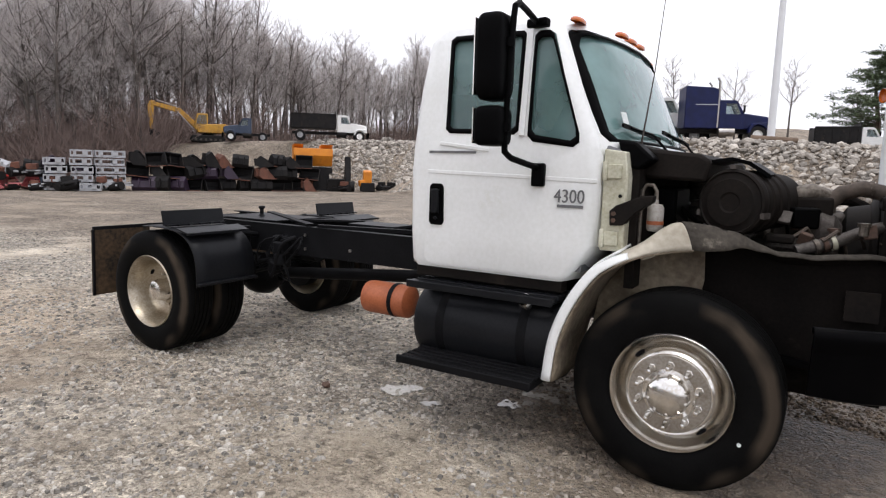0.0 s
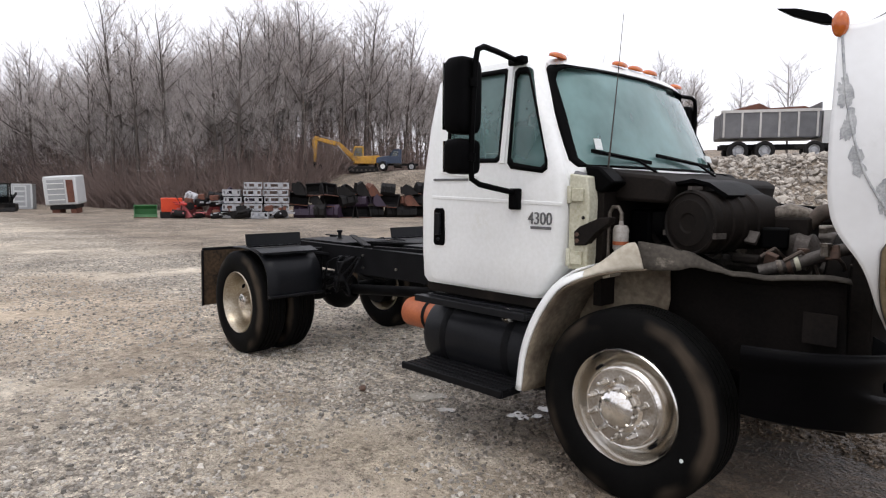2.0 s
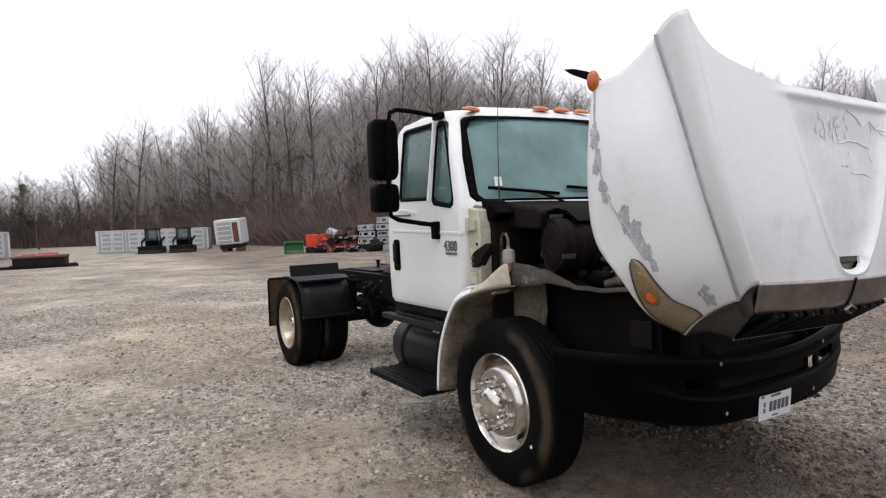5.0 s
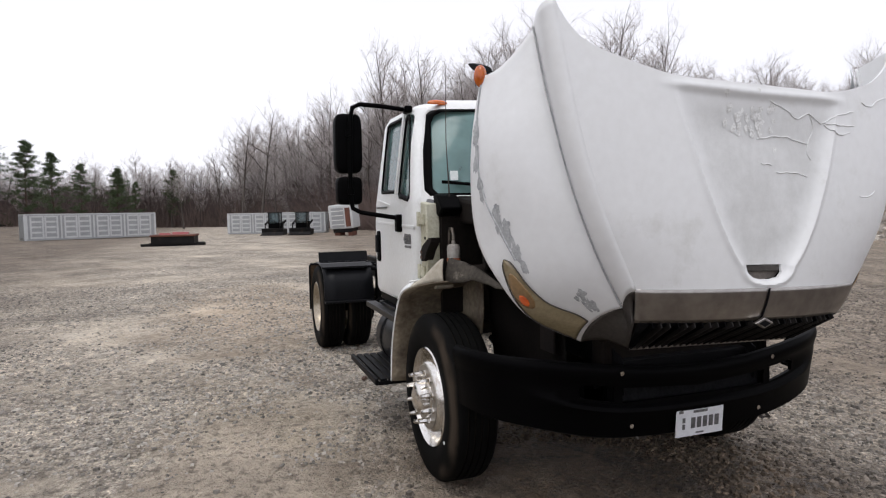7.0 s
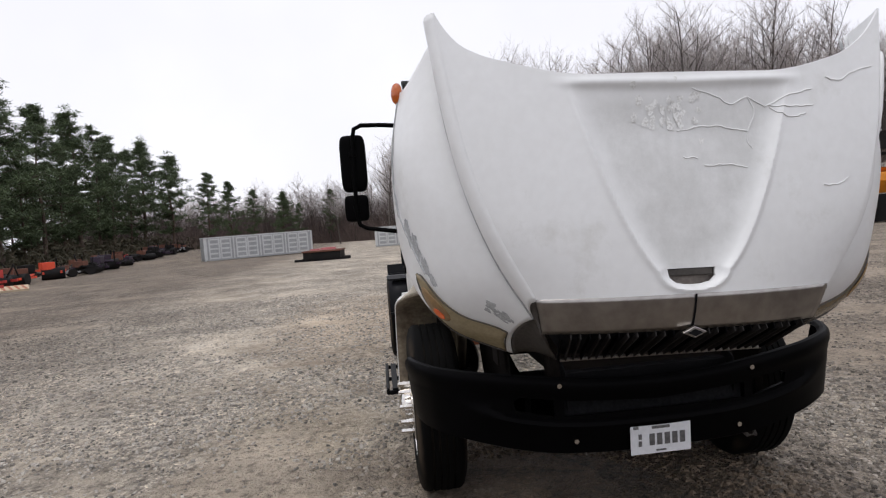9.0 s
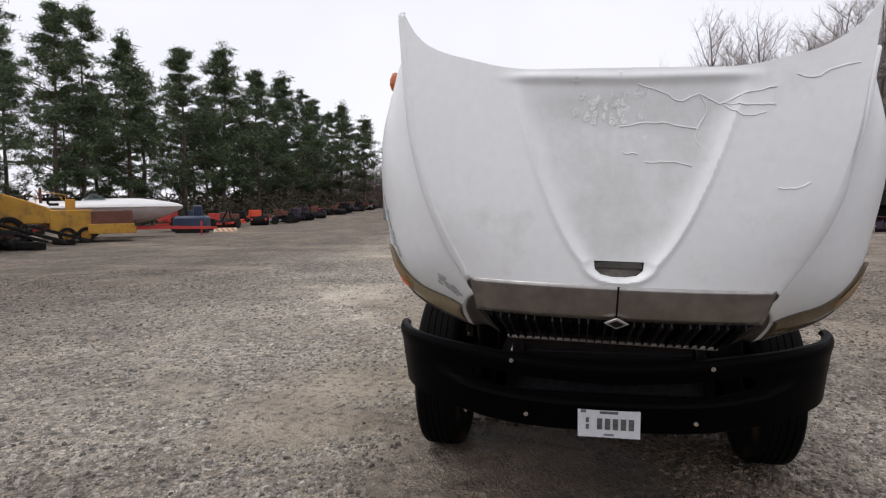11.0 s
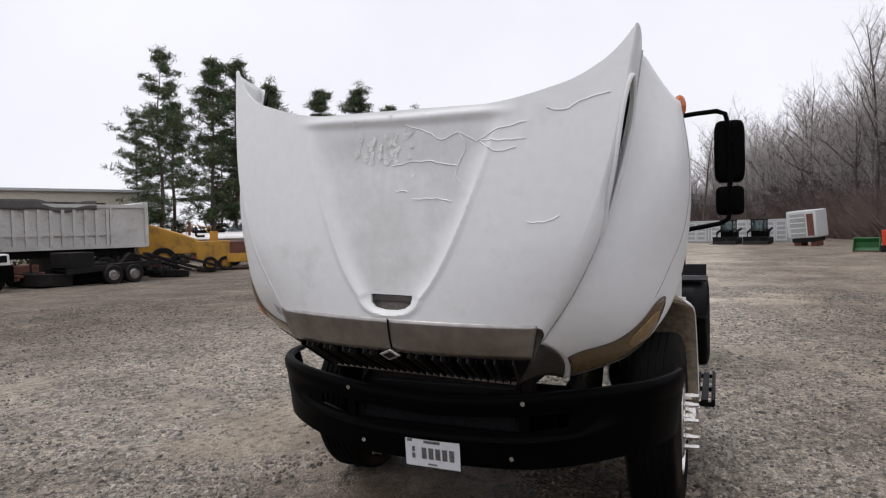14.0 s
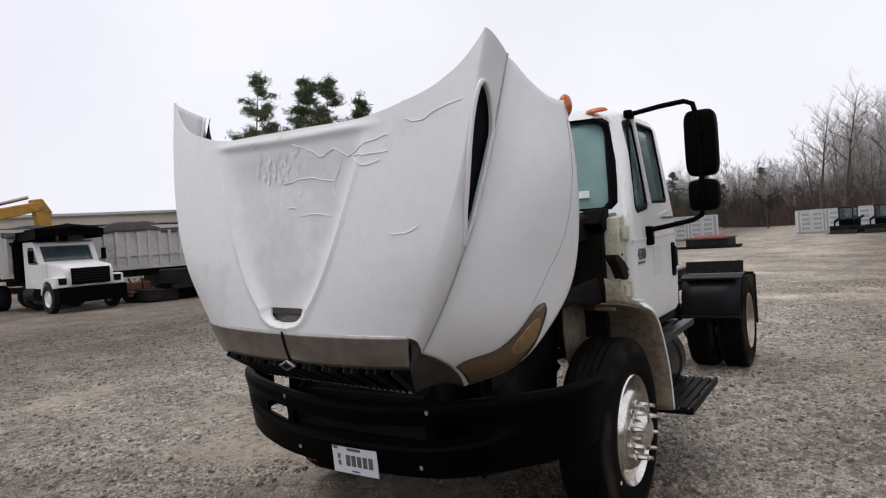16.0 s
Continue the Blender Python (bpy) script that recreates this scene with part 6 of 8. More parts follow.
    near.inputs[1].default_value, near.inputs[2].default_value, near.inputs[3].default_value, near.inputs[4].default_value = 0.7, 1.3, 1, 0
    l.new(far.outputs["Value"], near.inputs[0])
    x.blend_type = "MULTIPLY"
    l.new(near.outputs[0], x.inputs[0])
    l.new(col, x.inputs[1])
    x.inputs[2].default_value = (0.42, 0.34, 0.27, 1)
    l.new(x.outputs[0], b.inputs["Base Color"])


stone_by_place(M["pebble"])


def yard_gravel():
    """Loose gravel over the part of the yard that the camera passes, one mesh."""
    rg = np.random.default_rng(7)
    n = 230000
    ring = [(math.cos(a), math.sin(a)) for a in np.linspace(0, 2 * math.pi, 5)[:4]]
    oct_v = np.array([(c, s, -0.1) for c, s in ring] + [(0.62 * c - 0.1 * s, 0.62 * s + 0.1 * c, 0.75) for c, s in ring], float)
    oct_f = np.array([q for i in range(4) for q in ((i, (i + 1) % 4, 4 + (i + 1) % 4), (i, 4 + (i + 1) % 4, 4 + i))] + [(4, 5, 6), (4, 6, 7)])
    ang, rad = rg.uniform(0, 2 * np.pi, n), 15 * rg.uniform(0.02, 1, n) ** 0.72
    x, y = 0.5 + rad * np.cos(ang), -0.5 + rad * np.sin(ang)
    lump = -0.6 * np.exp(-((x - 0.15) / 1.9) ** 2 - (y / 1.5) ** 2) + 0.9 * np.exp(-((x + 0.55) / 1.1) ** 2 - ((y + 2.35) / 0.6) ** 2) + np.array([sandiness(a, b) + 0.8 * noise.noise(Vector((a * 2.2, b * 2.2, 8.0))) for a, b in zip(x, y)])
    keep = lump + rg.normal(0, 0.22, n) < 0.22
    x, y = x[keep], y[keep]
    n = len(x)
    r = np.clip(rg.lognormal(-4.42, 0.42, n), 0.006, 0.029)
    t = rg.uniform(0, 2 * np.pi, n)
    st = rg.uniform(0.65, 1.35, (n, 8, 1))
    v = oct_v[None] * st * r[:, None, None]
    v[:, :, 0] *= rg.uniform(0.8, 1.4, n)[:, None]
    c, s = np.cos(t)[:, None], np.sin(t)[:, None]
    vx, vy, vz = v[:, :, 0] * c - v[:, :, 1] * s, v[:, :, 0] * s + v[:, :, 1] * c, v[:, :, 2] * 0.75
    vz[:, :4] -= 0.002
    P = np.stack([vx + x[:, None], vy + y[:, None], vz], -1).reshape(-1, 3)
    F = (oct_f[None] + 8 * np.arange(n)[:, None, None]).reshape(-1, 3)
    me = bpy.data.meshes.new("loose_gravel")
    me.from_pydata(P.tolist(), [], F.tolist())
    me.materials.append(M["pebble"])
    tagged(new("loose_gravel", me), "loose grey crushed stone scattered over the yard", "gravel", kind="stuff")


def puddle(x, y, rx, ry, seed):
    rnd = random.Random(seed)
    k = 40
    ph = [rnd.uniform(0, 6.3) for _ in range(5)]
    ring = []
    for i in range(k):
        a = 2 * math.pi * i / k
        q = 0.9 + sum(0.34 / (j + 1) * math.sin((j + 2) * a + ph[j]) for j in range(5))
        ring.append((x + rx * q * math.cos(a), y + ry * q * math.sin(a), 0.006))
    s = Shape().add([(x, y, 0.006)] + ring, [(0, 1 + i, 1 + (i + 1) % k) for i in range(k)])
    ob = part("puddle", s, "water", None)
    return tagged(ob, "shallow puddle of rain water on gravel, sky reflection painted pale", "puddle", group="puddles by the truck")


def bank_stones():
    rnd = random.Random(21)
    shapes = []
    for i in range(6):
        v, f = rock(rnd, 1.0, 0.75)
        me = bpy.data.meshes.new("stone")
        me.from_pydata(v, [], f)
        me.materials.append(M["bankstone"])
        shapes.append(me)
    root = thing("stone_bank", "bank of tumbled pale grey broken stone up to a terrace", "stone bank", at=pose(-8, 22, 0))
    root.matrix_basis = Matrix.Identity(4)
    fx, fy = np.array(BANK_FOOT).T

    def spot(x0, x1):
        x = rnd.uniform(x0, x1)
        foot, w = np.interp(x, fx, fy), np.interp(x, [-46, -30, -8, 20], [9, 5, 6.5, 6.5])
        y = foot + w * rnd.uniform(0.02, 0.98)
        return x, y, float(ground_height(np.array(x), np.array(y)))

    for i in range(290):
        x, y, z = spot(-12, 6) if i % 3 else spot(-29, -22)
        ob = new("stone", shapes[i % 6])
        r = rnd.uniform(0.08, 0.19)
        ob.parent = root
        ob.matrix_basis = pose(x, y, z + 0.1 * r, rnd.uniform(0, 360), rnd.uniform(-30, 30), rnd.uniform(0, 360)) @ Matrix.Scale(r, 4)
    V, F = [], []
    for i in range(17000):
        x, y, z = spot(-14, 22) if i % 2 else spot(-31, -14)
        r = min(0.5, rnd.lognormvariate(-2.35, 0.42))
        v, f = rock(rnd, r, 0.6)
        m = pose(x, y, z + 0.15 * r, rnd.uniform(-40, 40), rnd.uniform(-40, 40), rnd.uniform(0, 360))
        k = len(V)
        V += [tuple(m @ Vector(p)) for p in v]
        F += [tuple(a + k for a in q) for q in f]
    me = bpy.data.meshes.new("rubble")
    me.from_pydata(V, [], F)
    me.materials.append(M["bankstone"])
    ob = new("rubble", me)
    ob.parent = root
    tagged(ob, "smaller broken stone", kind="stuff")


# ---- trees ----
M["bark"] = material("winter_bark", (0.115, 0.096, 0.085), (0.05, 0.042, 0.037), 0.95, scale=3, fine=25, bump=0.3)
M["twig"] = material("winter_twigs", (0.60, 0.555, 0.54), (0.42, 0.38, 0.365), 0.95, scale=0.6, fine=8)
M["brush"] = material("dry_brush", (0.24, 0.178, 0.158), (0.15, 0.112, 0.10), 0.95, scale=0.5, fine=6)
M["thicket"] = material("dark_thicket", (0.135, 0.105, 0.10), (0.08, 0.062, 0.058), 0.95, scale=0.5, fine=6)
M["needles"] = material("pine_needles", (0.105, 0.145, 0.065), (0.045, 0.068, 0.032), 0.75, scale=0.7, fine=9, spread=0.5, island=0.55)
M["pinebark"] = material("pine_bark", (0.13, 0.09, 0.07), (0.06, 0.043, 0.036), 0.95, scale=4, fine=30, bump=0.3)


def stick(V, F, a, b, ra, rb, seg):
    d = b - a
    if d.length < 1e-5:
        return
    d = d.normalized()
    s = d.cross(Vector((0, 0, 1)) if abs(d.z) < 0.95 else Vector((1, 0, 0))).normalized()
    u = d.cross(s)
    k = len(V)
    for p, r in ((a, ra), (b, rb)):
        for i in range(seg):
            t = 2 * math.pi * i / seg
            V.append(tuple(p + (s * math.cos(t) + u * math.sin(t)) * r))
    for i in range(seg):
        F.append((k + i, k + (i + 1) % seg, k + seg + (i + 1) % seg, k + seg + i))


def as_mesh(name, V, F, mat):
    me = bpy.data.meshes.new(name)
    me.from_pydata(V, [], F)
    me.materials.append(M[mat])
    return me


def bare_tree_meshes(seed, height, spread, first):
    """Trunk and crown of a leafless tree: limbs, branches and fine twigs."""
    rnd = random.Random(seed)
    TV, TF, CV, CF = [], [], [], []
    pts, p = [], Vector((0, 0, -0.2))
    lean = Vector((rnd.uniform(-0.06, 0.06), rnd.uniform(-0.06, 0.06), 1))
    steps = 12
    for i in range(steps + 1):
        pts.append(p.copy())
        p = p + lean.normalized() * height / steps
        lean += Vector((rnd.uniform(-0.07, 0.07), rnd.uniform(-0.07, 0.07), 0))
    r0 = height * 0.0145
    rad = [r0 * (1 - 0.88 * (i / steps) ** 0.9) for i in range(steps + 1)]
    for i in range(steps):
        stick(TV, TF, pts[i], pts[i + 1], rad[i] * (1.3 if i == 0 else 1), rad[i + 1], 7)

    def grow(a, d, length, r, depth):
        seg = 4 if depth < 2 else 2
        q = a
        for i in range(seg):
            d = (d + Vector((rnd.uniform(-0.22, 0.22), rnd.uniform(-0.22, 0.22), rnd.uniform(0.0, 0.16)))).normalized()
            e = q + d * length / seg
            stick(TV if depth < 2 else CV, TF if depth < 2 else CF, q, e, r * (1 - 0.7 * i / seg), r * (1 - 0.7 * (i + 1) / seg), 4 if depth == 0 else 3)
            if depth < 3:
                for _ in range((2, 3, 2)[depth]):
                    if rnd.random() < (0.95, 0.78, 0.72)[depth]:
                        side = Vector((rnd.gauss(0, 1), rnd.gauss(0, 1), rnd.gauss(0.25, 0.6))).normalized()
                        grow(q + (e - q) * rnd.random(), (d * 0.75 + side * 0.75).normalized(), length * rnd.uniform(0.32, 0.52), max(r * 0.42, 0.0055), depth + 1)
            q = e

    k = 0
    while k < 17:
        f = first + (1 - first) * ((k + rnd.random()) / 17)
        i = min(int(f * steps), steps - 1)
        a = pts[i] + (pts[i + 1] - pts[i]) * (f * steps - i)
        t = 2.4 * k + rnd.uniform(-0.5, 0.5)
        up = rnd.uniform(0.55, 1.2)
        d = Vector((math.cos(t), math.sin(t), up)).normalized()
        grow(a, d, spread * (1.1 - 0.62 * f) * rnd.uniform(0.75, 1.2), rad[i] * 0.5, 0 if f < 0.9 else 1)
        k += 1
    return as_mesh("trunk", TV, TF, "bark"), as_mesh("crown", CV, CF, "twig")


def pine_meshes(seed, height):
    rnd = random.Random(seed)
    TV, TF, CV, CF, NV, NF = [], [], [], [], [], []
    pts = [Vector((0.12 * math.sin(i * 0.7 + seed), 0.1 * math.cos(i * 0.9 + seed) - 0.1, height * i / 12 - 0.2)) for i in range(13)]
    for i in range(12):
        stick(TV, TF, pts[i], pts[i + 1], 0.19 * (1 - i / 12.4), 0.19 * (1 - (i + 1) / 12.4), 7)

    def tuft(c, size, n):
        for _ in range(n):
            d = Vector((rnd.gauss(0, 1), rnd.gauss(0, 1), rnd.gauss(0.35, 0.8))).normalized()
            s = d.cross(Vector((rnd.gauss(0, 1), rnd.gauss(0, 1), rnd.gauss(0, 1)))).normalized()
            a = c + Vector((rnd.gauss(0, 1), rnd.gauss(0, 1), rnd.gauss(0, 0.7))) * size * 0.33
            L = size * rnd.uniform(0.45, 0.9)
            k = len(NV)
            NV.extend([tuple(a - s * 0.030), tuple(a + s * 0.030), tuple(a + d * L)])
            NF.append((k, k + 1, k + 2))

    f = 0.2
    while f < 0.985:
        c = pts[0].lerp(pts[12], f)
        env = min(1.0, (f - 0.14) / 0.18) * (1 - ((f - 0.28) / 0.74) ** 1.5 if f > 0.28 else 1)
        for b in range(rnd.randint(1, 3)):
            t = rnd.uniform(0, 2 * math.pi)
            L = max(0.5, height * 0.205 * env * rnd.uniform(0.4, 1.25))
            d = Vector((math.cos(t), math.sin(t), rnd.uniform(-0.18, 0.45)))
            q, m = c, 5
            for i in range(m):
                d.z += 0.06
                e = q + d.normalized() * L / m
                stick(CV, CF, q, e, 0.04 * (1 - i / m) + 0.008, 0.04 * (1 - (i + 1) / m) + 0.008, 3)
                if i >= 1:
                    for _ in range(2):
                        o = Vector((rnd.gauss(0, 1), rnd.gauss(0, 1), rnd.gauss(0.1, 0.35))) * 0.24 * (0.5 + L / 3)
                        tuft(e + o, rnd.uniform(0.34, 0.60), 30)
                q = e
        f += rnd.uniform(0.015, 0.034)
    tuft(pts[12], 0.6, 40)
    return as_mesh("trunk", TV, TF, "pinebark"), as_mesh("limbs", CV, CF, "pinebark"), as_mesh("needles", NV, NF, "needles")


def plant_woods():
    rnd = random.Random(5)
    kinds = [bare_tree_meshes(100 + i, *p) for i, p in enumerate([(14.5, 5.2, 0.42), (13, 4.8, 0.36), (15.5, 5.0, 0.5), (11.5, 4.2, 0.3), (13.8, 5.8, 0.45), (9.5, 3.8, 0.2)])]
    protos = []
    for tm, cm in kinds:
        t = thing("bare_tree", "leafless grey-brown winter tree at the edge of the woods", "tree", group="bare trees of the wood edge")
        a = new("trunk", tm)
        a.parent = t
        b = new("crown", cm)
        b.parent = t
        protos.append(t)
    used = set()

    def tree(x, y, k, s, front):
        m = pose(x, y, float(ground_height(np.array(x), np.array(y))) - 0.1, rnd.uniform(-3, 3), rnd.uniform(-3, 3), rnd.uniform(0, 360)) @ Matrix.Diagonal((s, s, s * rnd.uniform(0.92, 1.1), 1))
        if front:
            if k not in used:
                used.add(k)
                protos[k].matrix_basis = m
            else:
                copy_thing(protos[k], m)
        else:
            for me in kinds[k]:
                o = new("woods", me)
                o.matrix_basis = m
                tagged(o, "leafless grey-brown woods behind the yard", "woods", kind="stuff")

    # edge of the woods: bearing and distance from the truck
    edge = [(118, 104), (124, 96), (130, 86), (137, 70), (143, 58), (150, 50), (157, 48), (163, 51), (168, 60), (172, 76), (177, 96), (183, 112), (190, 124)]
    ea, ed = np.array(edge).T
    for i in range(95):
        az = 118 + 60 * (i + rnd.random()) / 95
        d = np.interp(az, ea, ed) + rnd.uniform(0, 4)
        tree(d * math.cos(radians(az)), d * math.sin(radians(az)), rnd.randrange(6), rnd.uniform(0.8, 1.1), True)
    for row in range(3):
        for i in range(70):
            az = 114 + 66 * (i + rnd.random()) / 70
            d = np.interp(az, ea, ed) + 6 + 8 * row + rnd.uniform(-2, 3)
            tree(d * math.cos(radians(az)), d * math.sin(radians(az)), rnd.randrange(5), rnd.uniform(0.85, 1.12), False)
    # the far side of the yard, lower and more open
    for i in range(320):
        az = 168 + 40 * (i + rnd.random()) / 320
        d = np.interp(az, ea, ed) + rnd.uniform(-2, 40)
        tree(d * math.cos(radians(az)), d * math.sin(radians(az)), rnd.randrange(6), rnd.uniform(0.50, 0.82), False)
    for az, d, s in ((178.6, 65.7, 0.96), (180.2, 67.4, 0.95), (176.8, 80, 0.75), (184.5, 96, 0.6)):
        tree(d * math.cos(radians(az)), d * math.sin(radians(az)), 2, s, True)
    for i in range(70):
        az = 152 + 24 * (i + rnd.random()) / 70
        d = np.interp(az, ea, ed) + rnd.uniform(4, 30)
        tree(d * math.cos(radians(az)), d * math.sin(radians(az)), rnd.randrange(6), rnd.uniform(0.75, 1.0), False)
    # beyond the upper level
    for az, d, s in ((93, 66, 0.75), (97, 62, 0.8), (88, 70, 0.7), (102, 78, 0.9), (107, 84, 0.9), (111, 90, 0.95), (84, 72, 0.6), (99, 90, 0.7)):
        tree(d * math.cos(radians(az)), d * math.sin(radians(az)), rnd.randrange(6), s, True)
    # brush along the foot of the woods
    V, F = [], []
    for i in range(50000):
        az = 116 + 92 * rnd.random() if i % 2 else 150 + 50 * rnd.random()
        d = np.interp(az, ea, ed) + rnd.uniform(-2, 22)
        x, y = d * math.cos(radians(az)), d * math.sin(radians(az))
        z = float(ground_height(np.array(x), np.array(y)))
        h = rnd.uniform(1.2, 6.8) * (0.6 + 0.4 * math.sin(az * 0.9) ** 2)
        a = Vector((x, y, z))
        d1 = Vector((rnd.gauss(0, 0.6), rnd.gauss(0, 0.6), 1)).normalized()
        b = a + d1 * h
        stick(V, F, a, b, 0.030, 0.008, 3)
        for _ in range(2):
            c = a + (b - a) * rnd.uniform(0.25, 0.9)
            stick(V, F, c, c + Vector((rnd.gauss(0, 0.6), rnd.gauss(0, 0.6), rnd.uniform(0.1, 0.9))) * h * 0.3, 0.010, 0.004, 3)
    FV, FF = [], []
    for i in range(13000):
        az = 170 + 36 * rnd.random()
        d = np.interp(az, ea, ed) + rnd.uniform(-1, 16)
        a = Vector((d * math.cos(radians(az)), d * math.sin(radians(az)), 0))
        a.z = float(ground_height(np.array(a.x), np.array(a.y)))
        b = a + Vector((rnd.gauss(0, 0.16), rnd.gauss(0, 0.16), 1)) * rnd.uniform(2.0, 7.5)
        stick(FV, FF, a, b, 0.045, 0.012, 3)
        for _ in range(2):
            c = a + (b - a) * rnd.uniform(0.3, 0.9)
            stick(FV, FF, c, c + Vector((rnd.gauss(0, 1.0), rnd.gauss(0, 1.0), rnd.uniform(0.2, 1.6))), 0.022, 0.008, 3)
    tagged(new("thicket", as_mesh("thicket", FV, FF, "thicket")), "dense dark thicket along the far side of the yard", "thicket", kind="stuff")
    tagged(new("undergrowth", as_mesh("undergrowth", V, F, "brush")), "dry brown undergrowth along the woods", "undergrowth", kind="stuff")


def plant_pines():
    rnd = random.Random(9)
    kinds = [pine_meshes(40 + i, h) for i, h in enumerate((18.0, 16.5, 19.0, 14.5))]
    protos = []
    for ms in kinds:
        t = thing("pine_tree", "tall dark green pine with bare lower trunk", "tree", group="row of pines")
        for nm, me in zip(("trunk", "limbs", "needles"), ms):
            o = new(nm, me)
            o.parent = t
        protos.append(t)
    spots = []
    for i, (x, top) in enumerate(((-30.1, 15.95), (-35.1, 16.45), (-38.1, 17.1), (-42.9, 16.35), (-45.65, 15.7), (-51.0, 17.0), (-54.6, 14.6), (-58.45, 16.9), (-62.3, 14.8), (-66.1, 17.4), (-70.5, 15.5), (-74.5, 16.5), (-79.2, 19.2), (-84, 16.5), (-89, 17), (-95, 16))):
        spots.append((x, -36.5 + rnd.uniform(-0.3, 0.3), top / (18.0, 16.5, 19.0, 14.5)[i % 4]))
    for i in range(17):
        spots.append((-32.6 - 3.9 * i + rnd.uniform(-1, 1), -41.5 + rnd.uniform(-1.5, 1.5), rnd.uniform(0.66, 0.86)))
    for az, d, s in ((-166, 104, 0.66), (-168, 110, 0.58), (-170.5, 108, 0.60), (-172, 112, 0.48), (-164, 98, 0.72), (-175, 115, 0.6), (-161, 95, 0.9)):
        spots.append((d * math.cos(radians(az)), d * math.sin(radians(az)), s))
    for i, (x, y, s) in enumerate(spots):
        k = i % 4
        m = pose(x, y, float(ground_height(np.array(x), np.array(y))) - 0.1, rnd.uniform(-1.5, 1.5), rnd.uniform(-1.5, 1.5), rnd.uniform(0, 360)) @ Matrix.Diagonal((1.12 * s, 1.12 * s, s, 1))
        if i < 4:
            protos[k].matrix_basis = m
        else:
            copy_thing(protos[k], m)
    # one rounded evergreen beyond the upper level
    m = pose(3.2, 60, 2.6, 0, 0, 40) @ Matrix.Diagonal((1.25, 1.25, 0.62, 1))
    tagged(copy_thing(protos[3], m), "low broad dark evergreen on the upper level", "tree", group="evergreens")


yard_gravel()
for i, (x, y, rx, ry) in enumerate([(-2.05, -0.76, 0.17, 0.10), (-1.23, -0.53, 0.09, 0.11), (-1.72, -0.86, 0.07, 0.05), (-1.12, -0.28, 0.12, 0.10)]):
    puddle(x, y, rx, ry, i)
clod_v, clod_f = rock(random.Random(3), 0.045, 0.6)
tagged(part("clod", Shape().add([(x - 2.52, y - 1.03, z + 0.02) for x, y, z in clod_v], clod_f), "rust_part", None), "small dark brown clod of earth on the gravel", "clod")
bank_stones()
plant_woods()
plant_pines()


# ---- things round the yard ----
M["yellow"] = material("machine_yellow", (0.52, 0.275, 0.025), (0.38, 0.19, 0.02), 0.5, scale=2, dirt=(0.10, 0.055, 0.03), dirt_amount=0.65, dirt_scale=2.2)
M["navy"] = material("navy_truck_paint", (0.008, 0.013, 0.07), (0.005, 0.008, 0.042), 0.4, scale=2, spec=0.25)
M["slate"] = material("blue_grey_paint", (0.03, 0.05, 0.09), (0.02, 0.03, 0.06), 0.4, scale=2, dirt=(0.1, 0.09, 0.08), dirt_amount=0.3)
M["paintwhite"] = material("vehicle_white", (0.78, 0.78, 0.77), (0.68, 0.68, 0.66), 0.4, scale=2, dirt=(0.35, 0.32, 0.28), dirt_amount=0.3)
M["boxgrey"] = material("container_grey", (0.36, 0.375, 0.38), (0.29, 0.30, 0.305), 0.55, scale=1.5, dirt=(0.28, 0.26, 0.23), dirt_amount=0.35)
M["boxlight"] = material("container_door_grey", (0.58, 0.595, 0.60), (0.50, 0.51, 0.515), 0.55, scale=1.5)
M["dumpalu"] = material("weathered_aluminium_body", (0.58, 0.565, 0.54), (0.45, 0.435, 0.41), 0.55, 0.15, scale=1.2, fine=20, dirt=(0.20, 0.16, 0.13), dirt_amount=0.5)
M["red"] = material("implement_red", (0.50, 0.045, 0.035), (0.38, 0.03, 0.025), 0.5, scale=2, dirt=(0.2, 0.1, 0.08), dirt_amount=0.35)
M["faded"] = material("faded_pink_red", (0.56, 0.20, 0.20), (0.42, 0.09, 0.10), 0.6, scale=2, dirt=(0.3, 0.2, 0.19), dirt_amount=0.4)
M["brightred"] = material("bright_orange_red", (0.75, 0.085, 0.03), (0.62, 0.06, 0.025), 0.45, scale=2)
M["orange"] = material("spreader_orange", (0.74, 0.27, 0.02), (0.60, 0.19, 0.02), 0.5, scale=2, dirt=(0.2, 0.1, 0.05), dirt_amount=0.45)
M["green"] = material("implement_green", (0.03, 0.145, 0.04), (0.02, 0.10, 0.028), 0.5, scale=2)
M["rust"] = material("rusted_steel", (0.17, 0.065, 0.04), (0.09, 0.04, 0.028), 0.85, scale=3, fine=30, bump=0.2)
M["junkblack"] = material("junk_black_steel", (0.008, 0.008, 0.009), (0.018, 0.016, 0.015), 0.6, scale=2, dirt=(0.06, 0.045, 0.034), dirt_amount=0.4, spec=0.15)
M["plum"] = material("dark_plum_paint", (0.035, 0.018, 0.04), (0.02, 0.012, 0.025), 0.5, scale=2)
M["silver"] = material("galvanised_frames", (0.46, 0.47, 0.49), (0.34, 0.345, 0.36), 0.5, 0.3, scale=3, dirt=(0.22, 0.2, 0.18), dirt_amount=0.3)
M["tanwall"] = material("tan_metal_siding", (0.58, 0.54, 0.45), (0.50, 0.465, 0.385), 0.6, scale=0.6, fine=8)
M["roofgrey"] = material("pale_metal_roof", (0.50, 0.51, 0.52), (0.42, 0.43, 0.44), 0.5, scale=0.6, fine=8)
M["boat_stripe"] = material("boat_mauve_grey", (0.44, 0.385, 0.38), (0.36, 0.30, 0.295), 0.4, scale=2)
